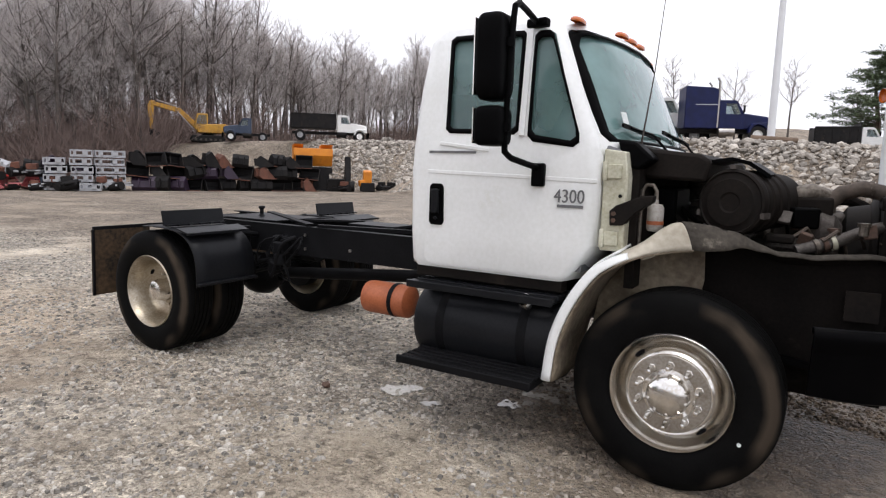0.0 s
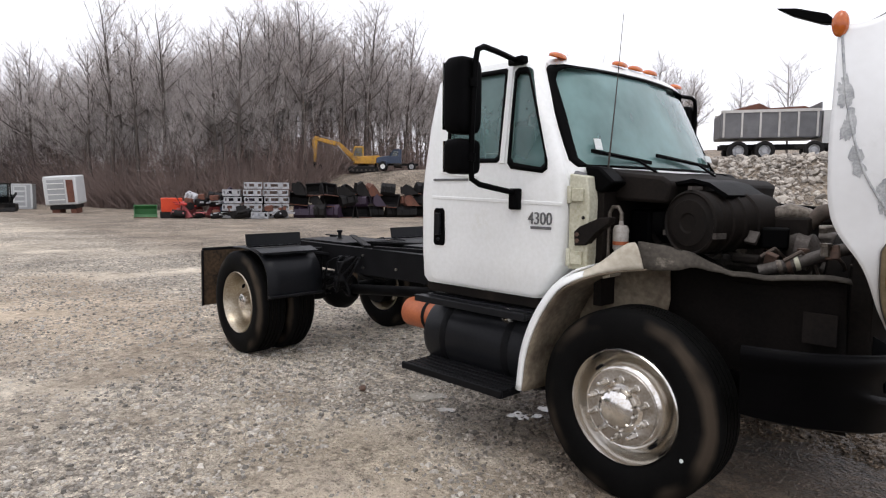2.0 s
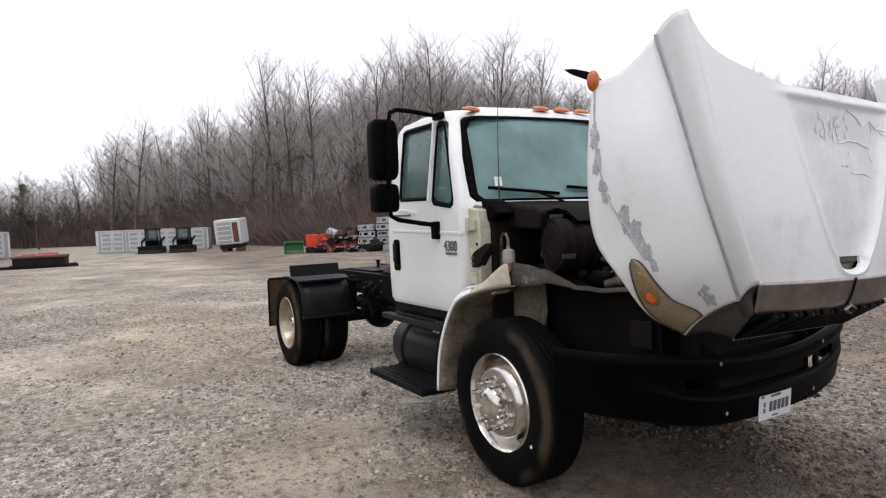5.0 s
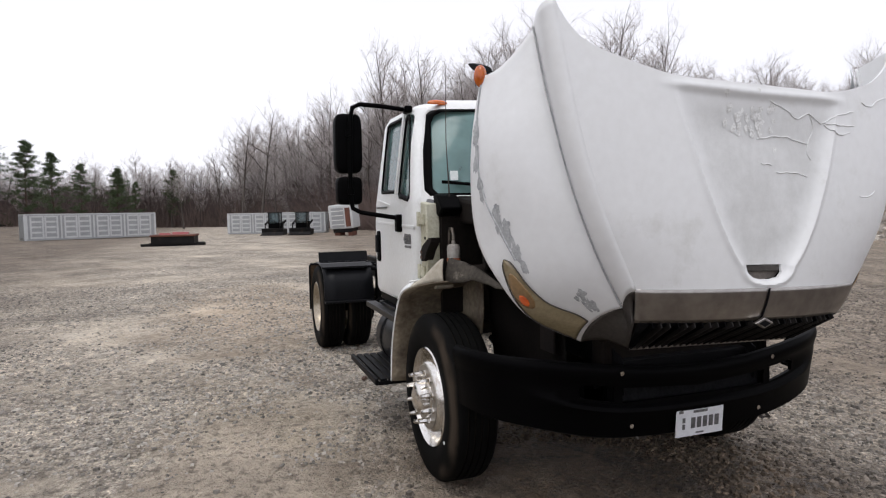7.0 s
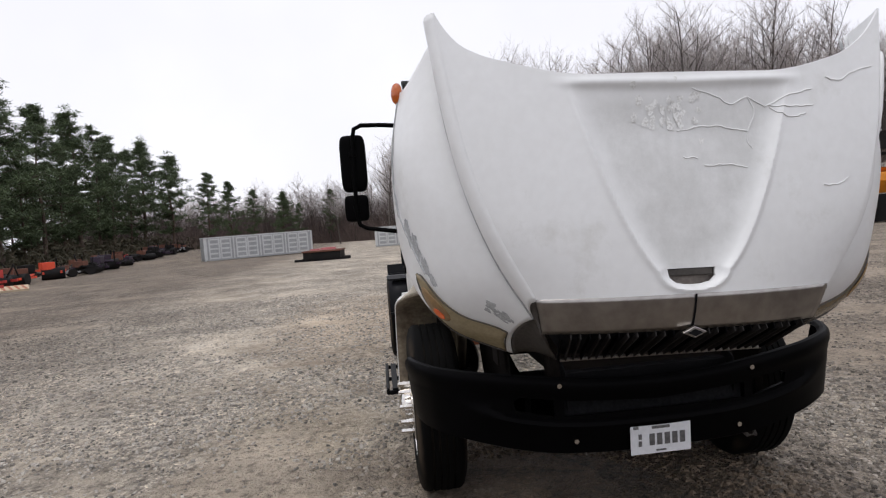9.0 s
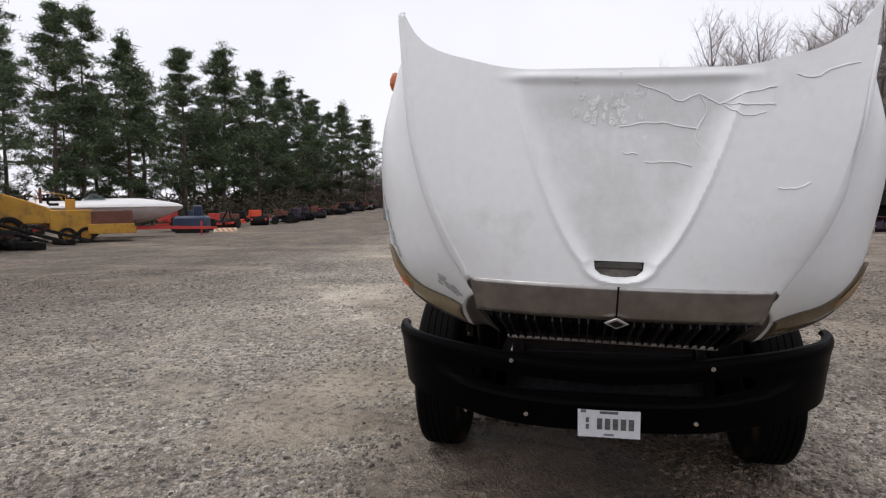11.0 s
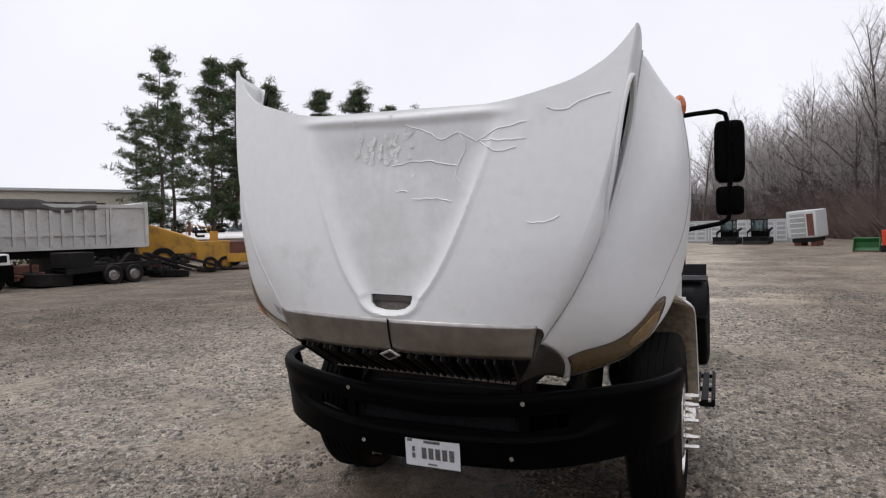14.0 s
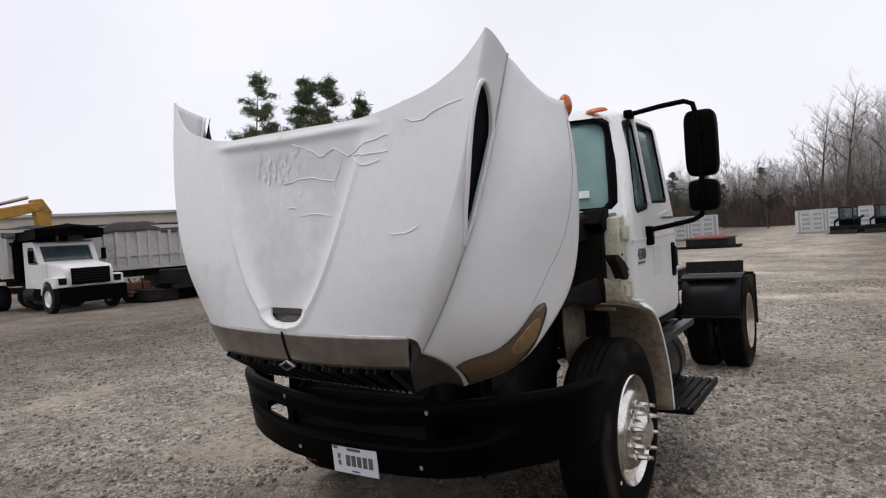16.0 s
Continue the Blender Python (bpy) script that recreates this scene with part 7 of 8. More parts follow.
M["gelcoat"] = material("white_gelcoat", (0.80, 0.79, 0.78), (0.72, 0.71, 0.70), 0.3, scale=1.5, coat=0.3, dirt=(0.45, 0.42, 0.38), dirt_amount=0.3)
M["polewhite"] = material("white_pole_paint", (0.74, 0.75, 0.77), (0.66, 0.67, 0.68), 0.45, scale=2)
M["log"] = material("old_log", (0.20, 0.14, 0.10), (0.12, 0.085, 0.06), 0.9, scale=4, bump=0.3)
M["pallet"] = material("striped_board_cream", (0.60, 0.50, 0.36), (0.5, 0.4, 0.28), 0.7, scale=3)
M["tarp"] = material("grey_black_tarp", (0.035, 0.032, 0.032), (0.10, 0.095, 0.09), 0.8, scale=3, fine=12, bump=0.2, spread=0.5)
M["slatealu"] = material("dull_dark_aluminium", (0.17, 0.17, 0.175), (0.12, 0.12, 0.125), 0.5, 0.3, scale=2, dirt=(0.08, 0.07, 0.06), dirt_amount=0.4)
M["scrub"] = material("dark_scrub", (0.055, 0.06, 0.035), (0.09, 0.07, 0.045), 0.9, scale=0.6, fine=6)


def gz(x, y):
    return float(ground_height(np.array(float(x)), np.array(float(y))))


def road_wheel(parent, x, y, r, w=0.26, rim="dullchrome"):
    """A wheel of a parked vehicle: disc with a tyre on it."""
    d = Shape().turned([(0.001, -w * 0.35), (r * 0.25, -w * 0.36), (r * 0.3, -w * 0.25), (r * 0.48, -w * 0.2), (r * 0.56, -w * 0.45), (r * 0.58, -w * 0.4), (r * 0.58, w * 0.4), (r * 0.5, w * 0.2), (r * 0.3, w * 0.25), (0.001, w * 0.36)], (x, y, r), "y", 20, 1)
    p = part("wheel", d, rim, parent)
    part("tyre", Shape().turned([(r * 0.57, -w * 0.42), (r * 0.7, -w * 0.5), (r * 0.93, -w * 0.48), (r, -w * 0.36), (r, w * 0.36), (r * 0.93, w * 0.48), (r * 0.7, w * 0.5), (r * 0.57, w * 0.42)], (x, y, r), "y", 28, 1), "junkblack", p)


def work_truck(name, label, at, paint, body, length=6.4, scale=1.0, sleeper=False, stack=False, group="", visor=False, wheels2=1):
    """A parked conventional truck, front along +x, origin under its middle."""
    t = thing(name, label, "truck", group, at @ Matrix.Scale(scale, 4))
    f = length / 2
    part("chassis", Shape().box((-0.2, 0.4, 0.75), (length - 0.6, 0.08, 0.25)).box((-0.2, -0.4, 0.75), (length - 0.6, 0.08, 0.25)).box((-0.2, 0, 0.7), (length - 1.2, 0.7, 0.12)), "junkblack", t)
    hood = [(f - 1.75, 0.85), (f - 0.25, 0.80), (f - 0.16, 1.0), (f - 0.18, 1.45), (f - 0.35, 1.60), (f - 1.75, 1.80)]
    h = part("hood", Shape().prism(hood, "y", -0.80, 0.80), paint, t, bevel=0.09)
    g = part("grille", Shape().box((f - 0.15, 0, 1.22), (0.06, 1.26, 0.56)), "plastic", h, "black grille")
    for k in range(5):
        part("grille_bar", Shape().box((f - 0.115, 0, 1.06 + 0.09 * k), (0.02, 1.18, 0.02)), "junkblack", g)
    for s in (-1, 1):
        part("headlight", Shape().box((f - 0.185, s * 0.90, 1.07), (0.06, 0.24, 0.22)), "deepblack", h, bevel=0.01)
        fen = [(f - 1.45, 0.62), (f - 1.40, 1.0), (f - 1.18, 1.20), (f - 0.78, 1.22), (f - 0.50, 1.24), (f - 0.22, 1.22), (f - 0.18, 0.85), (f - 0.46, 0.84), (f - 0.62, 1.02), (f - 0.92, 1.12), (f - 1.20, 1.02), (f - 1.34, 0.62)]
        part("fender", Shape().prism(fen, "y", s * 0.72, s * 1.13), paint, t, bevel=0.03)
        road_wheel(t, f - 0.92, s * 1.0, 0.50, rim="paintwhite")
    part("bumper", Shape().box((f - 0.05, 0, 0.60), (0.16, 2.25, 0.54)), "plastic", t, bevel=0.03)
    cabx = f - 1.75
    prof = [(cabx - 1.35, 0.85), (cabx + 0.05, 0.85), (cabx + 0.05, 1.72), (cabx - 0.38, 2.45), (cabx - 0.55, 2.52), (cabx - 1.35, 2.52)]
    side = [("DIFFERENCE", Shape().prism([(cabx - 1.0, 1.72), (cabx - 0.12, 1.68), (cabx - 0.42, 2.32), (cabx - 1.0, 2.34)], "y", -1.2, 1.2)), ("DIFFERENCE", Shape().box((cabx - 0.1, 0, 2.06), (0.75, 1.66, 0.56), (0, 0, 0)))]
    c = part("cab", carve(Shape().prism(prof, "y", -1.0, 1.0), side, "cab", paint), paint, t, bevel=0.03)
    part("glass", Shape().prism([(cabx - 1.0, 1.70), (cabx - 0.02, 1.70), (cabx - 0.40, 2.36), (cabx - 1.0, 2.36)], "y", -0.96, 0.96), "clearglass", c, "dark cab glass")
    for s in (-1, 1):
        part("door", Shape().box((cabx - 0.56, s * 1.004, 1.32), (0.92, 0.02, 0.72)), paint, c, bevel=0.01)
        part("mirror", Shape().box((cabx - 0.05, s * 1.22, 1.98), (0.08, 0.16, 0.42)).tube([(cabx - 0.1, s * 1.0, 1.75), (cabx - 0.05, s * 1.2, 1.85)], 0.015, 6), "plastic", t, bevel=0.01)
        part("fuel_tank", Shape().cyl((cabx - 0.9, s * 0.85, 0.66), 0.26, 0.9, "x", 20), "dullchrome" if sleeper else "junkblack", t)
    back = cabx - 1.35
    if sleeper:
        part("sleeper", Shape().prism([(back - 2.0, 0.85), (back, 0.85), (back, 2.60), (back - 0.15, 3.15), (back - 0.4, 3.25), (back - 2.0, 3.35)], "y", -1.05, 1.05), paint, t, "tall sleeper compartment", bevel=0.05)
        part("sleeper_stripe", Shape().box((back - 0.75, -1.056, 2.25), (1.3, 0.01, 0.05)).box((back - 0.75, 1.056, 2.25), (1.3, 0.01, 0.05)), "silver", t)
    if stack:
        for s in (-1, 1):
            part("exhaust_stack", Shape().tube([(back - 0.1, s * 1.0, 0.9), (back - 0.1, s * 1.0, 3.6), (back - 0.25, s * 1.0, 3.8)], 0.07, 12), "dullchrome", t, "chrome exhaust stack")
    rear = -f + 0.9
    for k in range(wheels2):
        for s in (-1, 1):
            road_wheel(t, rear + 1.25 * k, s * 0.95, 0.50, 0.5, rim="silver")
    if body:
        bx0, bx1 = -f, back - 0.15
        mid, L = (bx0 + bx1) / 2, bx1 - bx0
        b = Shape().box((mid, 0, 1.20), (L, 2.3, 0.10))
        for s in (-1, 1):
            b.box((mid, s * 1.15, 1.85), (L, 0.06, 1.3))
        b.box((bx1, 0, 2.05), (0.06, 2.3, 1.7)).box((bx0, 0, 1.8), (0.06, 2.3, 1.2))
        if visor:
            b.box((bx1 + 0.85, 0, 2.86), (1.75, 2.25, 0.08), (0, -3, 0)).box((bx1 + 0.85, 1.1, 2.74), (1.7, 0.05, 0.30)).box((bx1 + 0.85, -1.1, 2.74), (1.7, 0.05, 0.30)).box((bx1 + 1.72, 0, 2.80), (0.06, 2.3, 0.26)).box((mid, 0, 2.62), (L, 2.2, 0.10))
            for k in range(7):
                b.tube([(bx1 - 0.6 + 0.3 * k, -0.9 + 0.1 * k, 2.92), (bx1 + 0.1 + 0.3 * k, 0.1, 3.02 + 0.05 * math.sin(k * 2.0)), (bx1 - 0.3 + 0.3 * k, 1.0, 2.93)], 0.09, 6)
        bd = part("dump_body", b, body, t, "open dump body")
        if body == "slatealu":
            part("load", Shape().prism([(bx0 + 0.1, 2.45), (bx1 - 0.1, 2.45), (bx1 - 0.7, 2.75), (mid, 2.68), (mid - 0.5, 2.95), (bx0 + 0.5, 2.6)], "y", -0.95, 0.95), "rust", bd, "rusty load of scrap")
        for s in (-1, 1):
            for k in range(6):
                part("body_rib", Shape().box((bx0 + 0.15 + (L - 0.3) * k / 5, s * 1.20, 1.85), (0.09, 0.06, 1.3)), "dumpalu" if body == "slatealu" else body, bd)
            part("top_rail", Shape().box((mid, s * 1.17, 2.52), (L, 0.12, 0.14)), "dumpalu" if body == "slatealu" else body, bd)
    return t


def bucket(name, label, at, paint, w=1.8, h=0.9, d=0.8, group="", category="loader bucket"):
    """A loader bucket or blade: curled shell, two side plates, cutting edge, brackets."""
    t = thing(name, label, category, group, at)
    prof = [(d * 0.5, 0.02), (-d * 0.25, 0.0), (-d * 0.45, h * 0.25), (-d * 0.42, h * 0.7), (-d * 0.15, h), (-d * 0.10, h - 0.04), (-d * 0.36, h * 0.68), (-d * 0.39, h * 0.28), (-d * 0.22, 0.05), (d * 0.5, 0.05)]
    part("shell", Shape().prism(prof, "y", -w / 2, w / 2), paint, t)
    side = [(d * 0.5, 0.0), (-d * 0.25, 0.0), (-d * 0.45, h * 0.25), (-d * 0.42, h * 0.7), (-d * 0.15, h), (d * 0.05, h * 0.75), (d * 0.35, h * 0.25)]
    for s in (-1, 1):
        part("side_plate", Shape().prism(side, "y", s * w / 2, s * (w / 2 + 0.03)), paint, t)
        part("bracket", Shape().box((-d * 0.5, s * w * 0.22, h * 0.55), (0.12, 0.06, h * 0.6)), paint, t)
    part("cutting_edge", Shape().box((d * 0.53, 0, 0.03), (0.12, w, 0.03)), "rust", t)
    return t


def container(at, length, label):
    t = thing("shipping_container", label, "container", "side-door containers", at)
    H = 2.59
    part("body", Shape().box((0, 0.02, H / 2), (length, 2.36, H - 0.2)), "boxgrey", t)
    part("roof", Shape().box((0, 0, H - 0.06), (length, 2.44, 0.12)), "boxlight", t)
    part("base_rail", Shape().box((0, 0, 0.09), (length, 2.44, 0.18)), "boxgrey", t)
    for sx in (-1, 1):
        for sy in (-1, 1):
            part("corner_post", Shape().box((sx * (length / 2 - 0.09), sy * 1.14, H / 2), (0.18, 0.16, H)), "boxlight", t)
        for k in range(9):
            part("end_rib", Shape().box((sx * length / 2, -0.92 + 0.23 * k, H / 2), (0.05, 0.10, H - 0.4)), "boxgrey", t)
    n = 4
    for k in range(n):
        x0 = -length / 2 + 0.25 + (length - 0.5) * k / n
        w = (length - 0.5) / n
        part("door_post", Shape().box((x0, -1.19, H / 2), (0.14, 0.08, H - 0.3)), "boxlight", t)
        for j in range(2):
            xc = x0 + w * (0.29 + 0.42 * j)
            door = part("door_leaf", Shape().box((xc, -1.185, H / 2), (w * 0.40, 0.05, H - 0.36)), "boxlight", t)
            for q in range(4):
                part("door_panel", Shape().box((xc, -1.215, 0.52 + 0.52 * q), (w * 0.30, 0.03, 0.34)), "boxgrey", door)
            part("lock_rod", Shape().tube([(xc + w * 0.13, -1.235, 0.3), (xc + w * 0.13, -1.235, H - 0.3)], 0.02, 6), "silver", door)
    return t


def small_loader(at, label):
    t = thing("compact_loader", label, "loader", "compact loaders", at)
    for s in (-1, 1):
        part("track", Shape().prism([(-0.85, 0.2), (-0.6, 0.02), (0.6, 0.02), (0.85, 0.2), (0.7, 0.5), (-0.75, 0.55)], "y", s * 0.5, s * 0.85), "junkblack", t, bevel=0.05)
        part("lift_arm", Shape().beam((-0.9, s * 0.72, 1.25), (0.6, s * 0.72, 0.95), 0.1, 0.16).beam((0.6, s * 0.72, 0.95), (1.05, s * 0.6, 0.35), 0.1, 0.14), "plastic", t)
        part("cab_post", Shape().box((0.45, s * 0.45, 1.45), (0.08, 0.08, 0.95)).box((-0.5, s * 0.45, 1.45), (0.08, 0.08, 0.95)), "junkblack", t)
    part("engine_cover", Shape().box((-0.75, 0, 0.85), (0.6, 1.0, 0.7)), "plastic", t, bevel=0.05)
    part("cab_roof", Shape().box((-0.02, 0, 1.95), (1.15, 1.05, 0.09)), "junkblack", t, bevel=0.02)
    part("cab_glass", Shape().box((0.42, 0, 1.45), (0.03, 0.82, 0.9)).box((0, 0.44, 1.45), (0.85, 0.03, 0.9)).box((0, -0.44, 1.45), (0.85, 0.03, 0.9)), "clearglass", t)
    part("cab_tub", Shape().box((0, 0, 0.75), (1.0, 0.95, 0.6)), "plastic", t)
    part("bucket", Shape().prism([(1.7, 0.03), (1.05, 0.03), (0.95, 0.3), (1.05, 0.62), (1.12, 0.6), (1.05, 0.3), (1.15, 0.1), (1.7, 0.08)], "y", -0.92, 0.92), "junkblack", t)
    return t


def excavator(name, label, at, scale=1.0):
    t = thing(name, label, "excavator", "", at @ Matrix.Scale(scale, 4))
    for s in (-1, 1):
        tr = part("track", Shape().prism([(-1.6, 0.35), (-1.35, 0.05), (1.35, 0.05), (1.6, 0.35), (1.4, 0.72), (-1.4, 0.72)], "y", s * 0.75, s * 1.25), "junkblack", t, bevel=0.08)
        for k in range(6):
            part("roller", Shape().cyl((-1.1 + 0.44 * k, s * 1.27, 0.30), 0.11, 0.06, "y", 12), "steel", tr)
    part("turntable", Shape().cyl((0, 0, 0.82), 0.6, 0.25, "z", 24), "junkblack", t)
    part("house", Shape().prism([(-1.75, 0.95), (0.95, 0.95), (0.95, 1.45), (0.1, 1.75), (-1.6, 1.85), (-1.8, 1.4)], "y", -1.2, 1.2), "yellow", t, bevel=0.06)
    c = part("cab", Shape().prism([(0.0, 1.2), (1.15, 1.2), (1.20, 1.7), (0.95, 2.75), (0.0, 2.75)], "y", 0.25, 1.15), "yellow", t, bevel=0.05)
    part("cab_window", Shape().prism([(0.12, 1.75), (1.05, 1.75), (0.86, 2.6), (0.12, 2.6)], "y", 0.24, 1.165), "clearglass", c)
    part("counterweight", Shape().box((-1.75, 0, 1.35), (0.4, 2.2, 0.8)), "yellow", t, bevel=0.1)
    boom = [(0.75, 1.35), (1.0, 1.25), (2.6, 2.75), (4.9, 3.35), (5.0, 3.6), (4.75, 3.68), (2.4, 3.2), (0.75, 1.7)]
    part("boom", Shape().prism(boom, "y", -0.2, 0.2), "yellow", t, bevel=0.04)
    st = [(4.55, 3.75), (4.95, 3.80), (5.25, 3.3), (5.05, 1.1), (4.8, 1.05), (4.7, 3.0)]
    part("stick", Shape().prism(st, "y", -0.16, 0.16), "yellow", t, bevel=0.03)
    part("bucket", Shape().prism([(4.75, 1.15), (5.15, 1.15), (5.1, 0.6), (4.7, 0.25), (4.2, 0.35), (4.25, 0.8)], "y", -0.45, 0.45), "junkblack", t, bevel=0.04)
    part("ram", Shape().tube([(1.3, 0.3, 1.3), (2.7, 0.28, 2.9)], 0.07, 10).tube([(2.5, 0, 3.3), (4.5, 0, 3.85)], 0.07, 10), "dullchrome", t)
    return t


def crate_stack(at, n, w, label, tilt=0.0):
    t = thing("crate_stack", label, "crates", "stacks of grey crates", at)
    rnd = random.Random(n * 7)
    for k in range(n):
        z = 0.02 + 0.42 * k
        dx, dy = rnd.uniform(-0.10, 0.10), rnd.uniform(-0.14, 0.14)
        crate = part("crate", Shape().box((dx, dy, z + 0.03), (1.0, w, 0.04)), "silver", t)
        for q in (-1, 1):
            part("crate_side", Shape().box((dx, dy + q * w / 2, z + 0.2), (1.0, 0.05, 0.36)), "silver", crate)
            part("crate_rail", Shape().box((dx + q * 0.5, dy, z + 0.08), (0.05, w, 0.10)), "silver", crate)
            part("crate_rail", Shape().box((dx + q * 0.5, dy, z + 0.34), (0.05, w, 0.07)), "silver", crate)
            part("crate_slat", Shape().box((dx + q * 0.5, dy + w * 0.18, z + 0.2), (0.05, 0.22, 0.3)), "silver", crate)
            part("crate_slat", Shape().box((dx + q * 0.5, dy - w * 0.3, z + 0.2), (0.05, 0.12, 0.3)), "silver", crate)
    return t


def scrap(at, paint, seed, label, size=1.0, group="scrap along the yard"):
    """A low heap of a machine frame: beams, plates, a drum and a seat-like box."""
    rnd = random.Random(seed)
    t = thing("scrap_machine", label, "scrap", group, at @ Matrix.Scale(size, 4))
    for k in range(2):
        part("beam", Shape().beam((-1.0, -0.5 + k, 0.35 + 0.1 * k), (1.0, -0.4 + 0.9 * k, 0.45), 0.1, 0.14), paint, t)
    part("frame_plate", Shape().box((rnd.uniform(-0.3, 0.3), 0, 0.55), (1.2, 1.1, 0.12), (rnd.uniform(-8, 8), rnd.uniform(-8, 8), rnd.uniform(0, 40))), paint, t, bevel=0.02)
    part("drum", Shape().cyl((rnd.uniform(-0.6, 0.6), 0.1, 0.40), 0.36, 1.2, "y", 18), "junkblack", t)
    part("box", Shape().box((rnd.uniform(-0.5, 0.5), rnd.uniform(-0.3, 0.3), 0.85), (0.6, 0.7, 0.45), (0, 0, rnd.uniform(0, 60))), paint if rnd.random() < 0.6 else "rust", t, bevel=0.03)
    part("post", Shape().beam((0.5, 0.3, 0.5), (0.7 + rnd.uniform(-0.4, 0.4), 0.3, 1.3), 0.07, 0.07), "junkblack", t)
    return t


def build_north_side():
    g = gz
    # implements and crates in a row
    bucket("implement_frame", "small green implement bucket standing in the scrap row", pose(-35.9, 8.6, 0, 0, 0, -20), "green", 1.15, 0.75, 0.7, "scrap row", "implement")
    t = thing("red_hopper", "bright orange-red steel hopper in the scrap row", "hopper", "scrap row", pose(-35.0, 9.75, 0, 0, 0, -25))
    part("hopper", Shape().prism([(-0.35, 0.35), (0.35, 0.35), (0.5, 1.15), (-0.5, 1.15)], "y", -0.55, 0.55), "brightred", t, bevel=0.03)
    part("base", Shape().box((0, 0, 0.18), (0.9, 1.2, 0.34)), "junkblack", t)
    for i, (x, y) in enumerate(((-34.2, 10.7), (-33.6, 11.8))):
        bucket("loader_bucket", "faded pink-red loader bucket in the scrap row", pose(x, y, 0, 0, -14, 20 - 75 * i), "faded", 1.1, 1.0 - 0.15 * i, 0.9, "scrap row")
        bucket("loader_bucket", "grey weathered bucket stacked on a red one", pose(x - 0.2, y, 0.85, 12, 10, 100 + 60 * i), "junkblack" if i else "silver", 0.95, 0.62, 0.7, "scrap row")
    bucket("loader_bucket", "dark green bucket lying on its back", pose(-33.3, 12.5, 0, 0, -12, 50), "slate", 0.9, 1.1, 0.8, "scrap row")
    bucket("loader_bucket", "dark plum bucket on top of the stack", pose(-33.3, 12.6, 1.05, 14, -10, 40), "plum", 0.8, 0.7, 0.8, "scrap row")
    crate_stack(pose(-32.2, 13.2, 0, 0, 0, -28), 5, 0.95, "leaning stack of grey open-sided crates")
    crate_stack(pose(-31.9, 14.5, 0, 0, 0, -25), 5, 1.35, "stack of grey galvanised crates")
    crate_stack(pose(-32.6, 12.3, 0, 0, 0, -30), 4, 0.9, "short stack of grey open crates beside the buckets")
    crate_stack(pose(-31.2, 13.35, 0, 0, 0, -35), 1, 0.9, "single grey crate on the ground")
    rnd = random.Random(31)
    for i in range(3, 16):
        u = i / 15
        x, y = -35.2 + 3.4 * u + rnd.uniform(-0.3, 0.7), 8.9 + 5.6 * u + rnd.uniform(-0.4, 0.4)
        paint = rnd.choice(["faded", "silver", "junkblack", "faded", "boxgrey", "red"]) if u < 0.62 else rnd.choice(["silver", "junkblack", "plum", "silver"])
        lab = {"faded": "faded red machine part in the scrap row", "silver": "pale galvanised frame part in the scrap row", "junkblack": "black steel part in the scrap row", "boxgrey": "grey steel part in the scrap row", "red": "red machine part in the scrap row", "plum": "dark plum machine part in the scrap row"}[paint]
        lift = 0.0 if i % 2 else rnd.uniform(0.55, 0.95)
        scrap(pose(x + (0.5 if not lift else -0.3), y, lift, rnd.uniform(-12, 12), rnd.uniform(-12, 12), rnd.uniform(0, 360)), paint, 500 + i, lab, rnd.uniform(0.45, 0.7))
    for i in range(11):
        u = i / 10
        x, y = -31.3 + 4.3 * u, 15.9 + 8.3 * u
        for lay in range(3):
            paint = rnd.choice(["junkblack", "junkblack", "junkblack", "plum", "rust", "junkblack"])
            if lay == 2:
                paint = rnd.choice(["rust", "junkblack", "junkblack", "junkblack", "rust"])
                if rnd.random() < 0.25:
                    continue
            bucket("loader_bucket", {"junkblack": "black steel bucket in a tall stack", "plum": "dark purple bucket in a tall stack", "rust": "rusted steel bucket in a tall stack", "orange": "orange bucket on top of a stack", "slate": "dark blue-grey bucket on top of a stack"}[paint],
                   pose(x + rnd.uniform(-0.25, 0.25), y + rnd.uniform(-0.25, 0.25), 0.68 * lay, rnd.uniform(-9, 9) if lay else 0, rnd.uniform(-8, 8) if lay else 0, rnd.choice([-35, 145, 55]) + rnd.uniform(-25, 25)), paint, rnd.uniform(0.75, 1.3), rnd.uniform(0.68, 0.85), rnd.uniform(0.8, 1.1), "black bucket stacks")
    t = thing("orange_spreader", "orange salt spreader hopper on a black frame", "spreader", "", pose(-27.6, 25.3, 0, 0, 0, -42))
    part("hopper", Shape().prism([(-0.35, 1.55), (0.35, 1.55), (0.85, 2.2), (0.85, 2.65), (-0.85, 2.65), (-0.85, 2.2)], "y", -1.2, 1.2), "orange", t, bevel=0.03)
    part("hopper_wing", Shape().prism([(-0.8, 2.6), (0.3, 2.6), (0.8, 2.9), (-0.9, 2.85)], "y", 0.5, 1.2).prism([(-0.8, 2.6), (0.3, 2.6), (0.8, 2.9), (-0.9, 2.85)], "y", -1.2, -0.6), "orange", t)
    part("frame", Shape().box((0, 0, 1.3), (1.2, 2.4, 0.4)).box((0.2, 0.5, 0.6), (0.9, 1.0, 1.1)), "junkblack", t)
    part("crate", Shape().box((0.5, -0.6, 0.4), (0.8, 1.15, 0.8)), "rust", t, "red-brown crate below the hopper")
    t = thing("snow_plough", "black folded snow plough standing on end", "snow plough", "", pose(-25.9, 26.6, 0, 0, 0, -45))
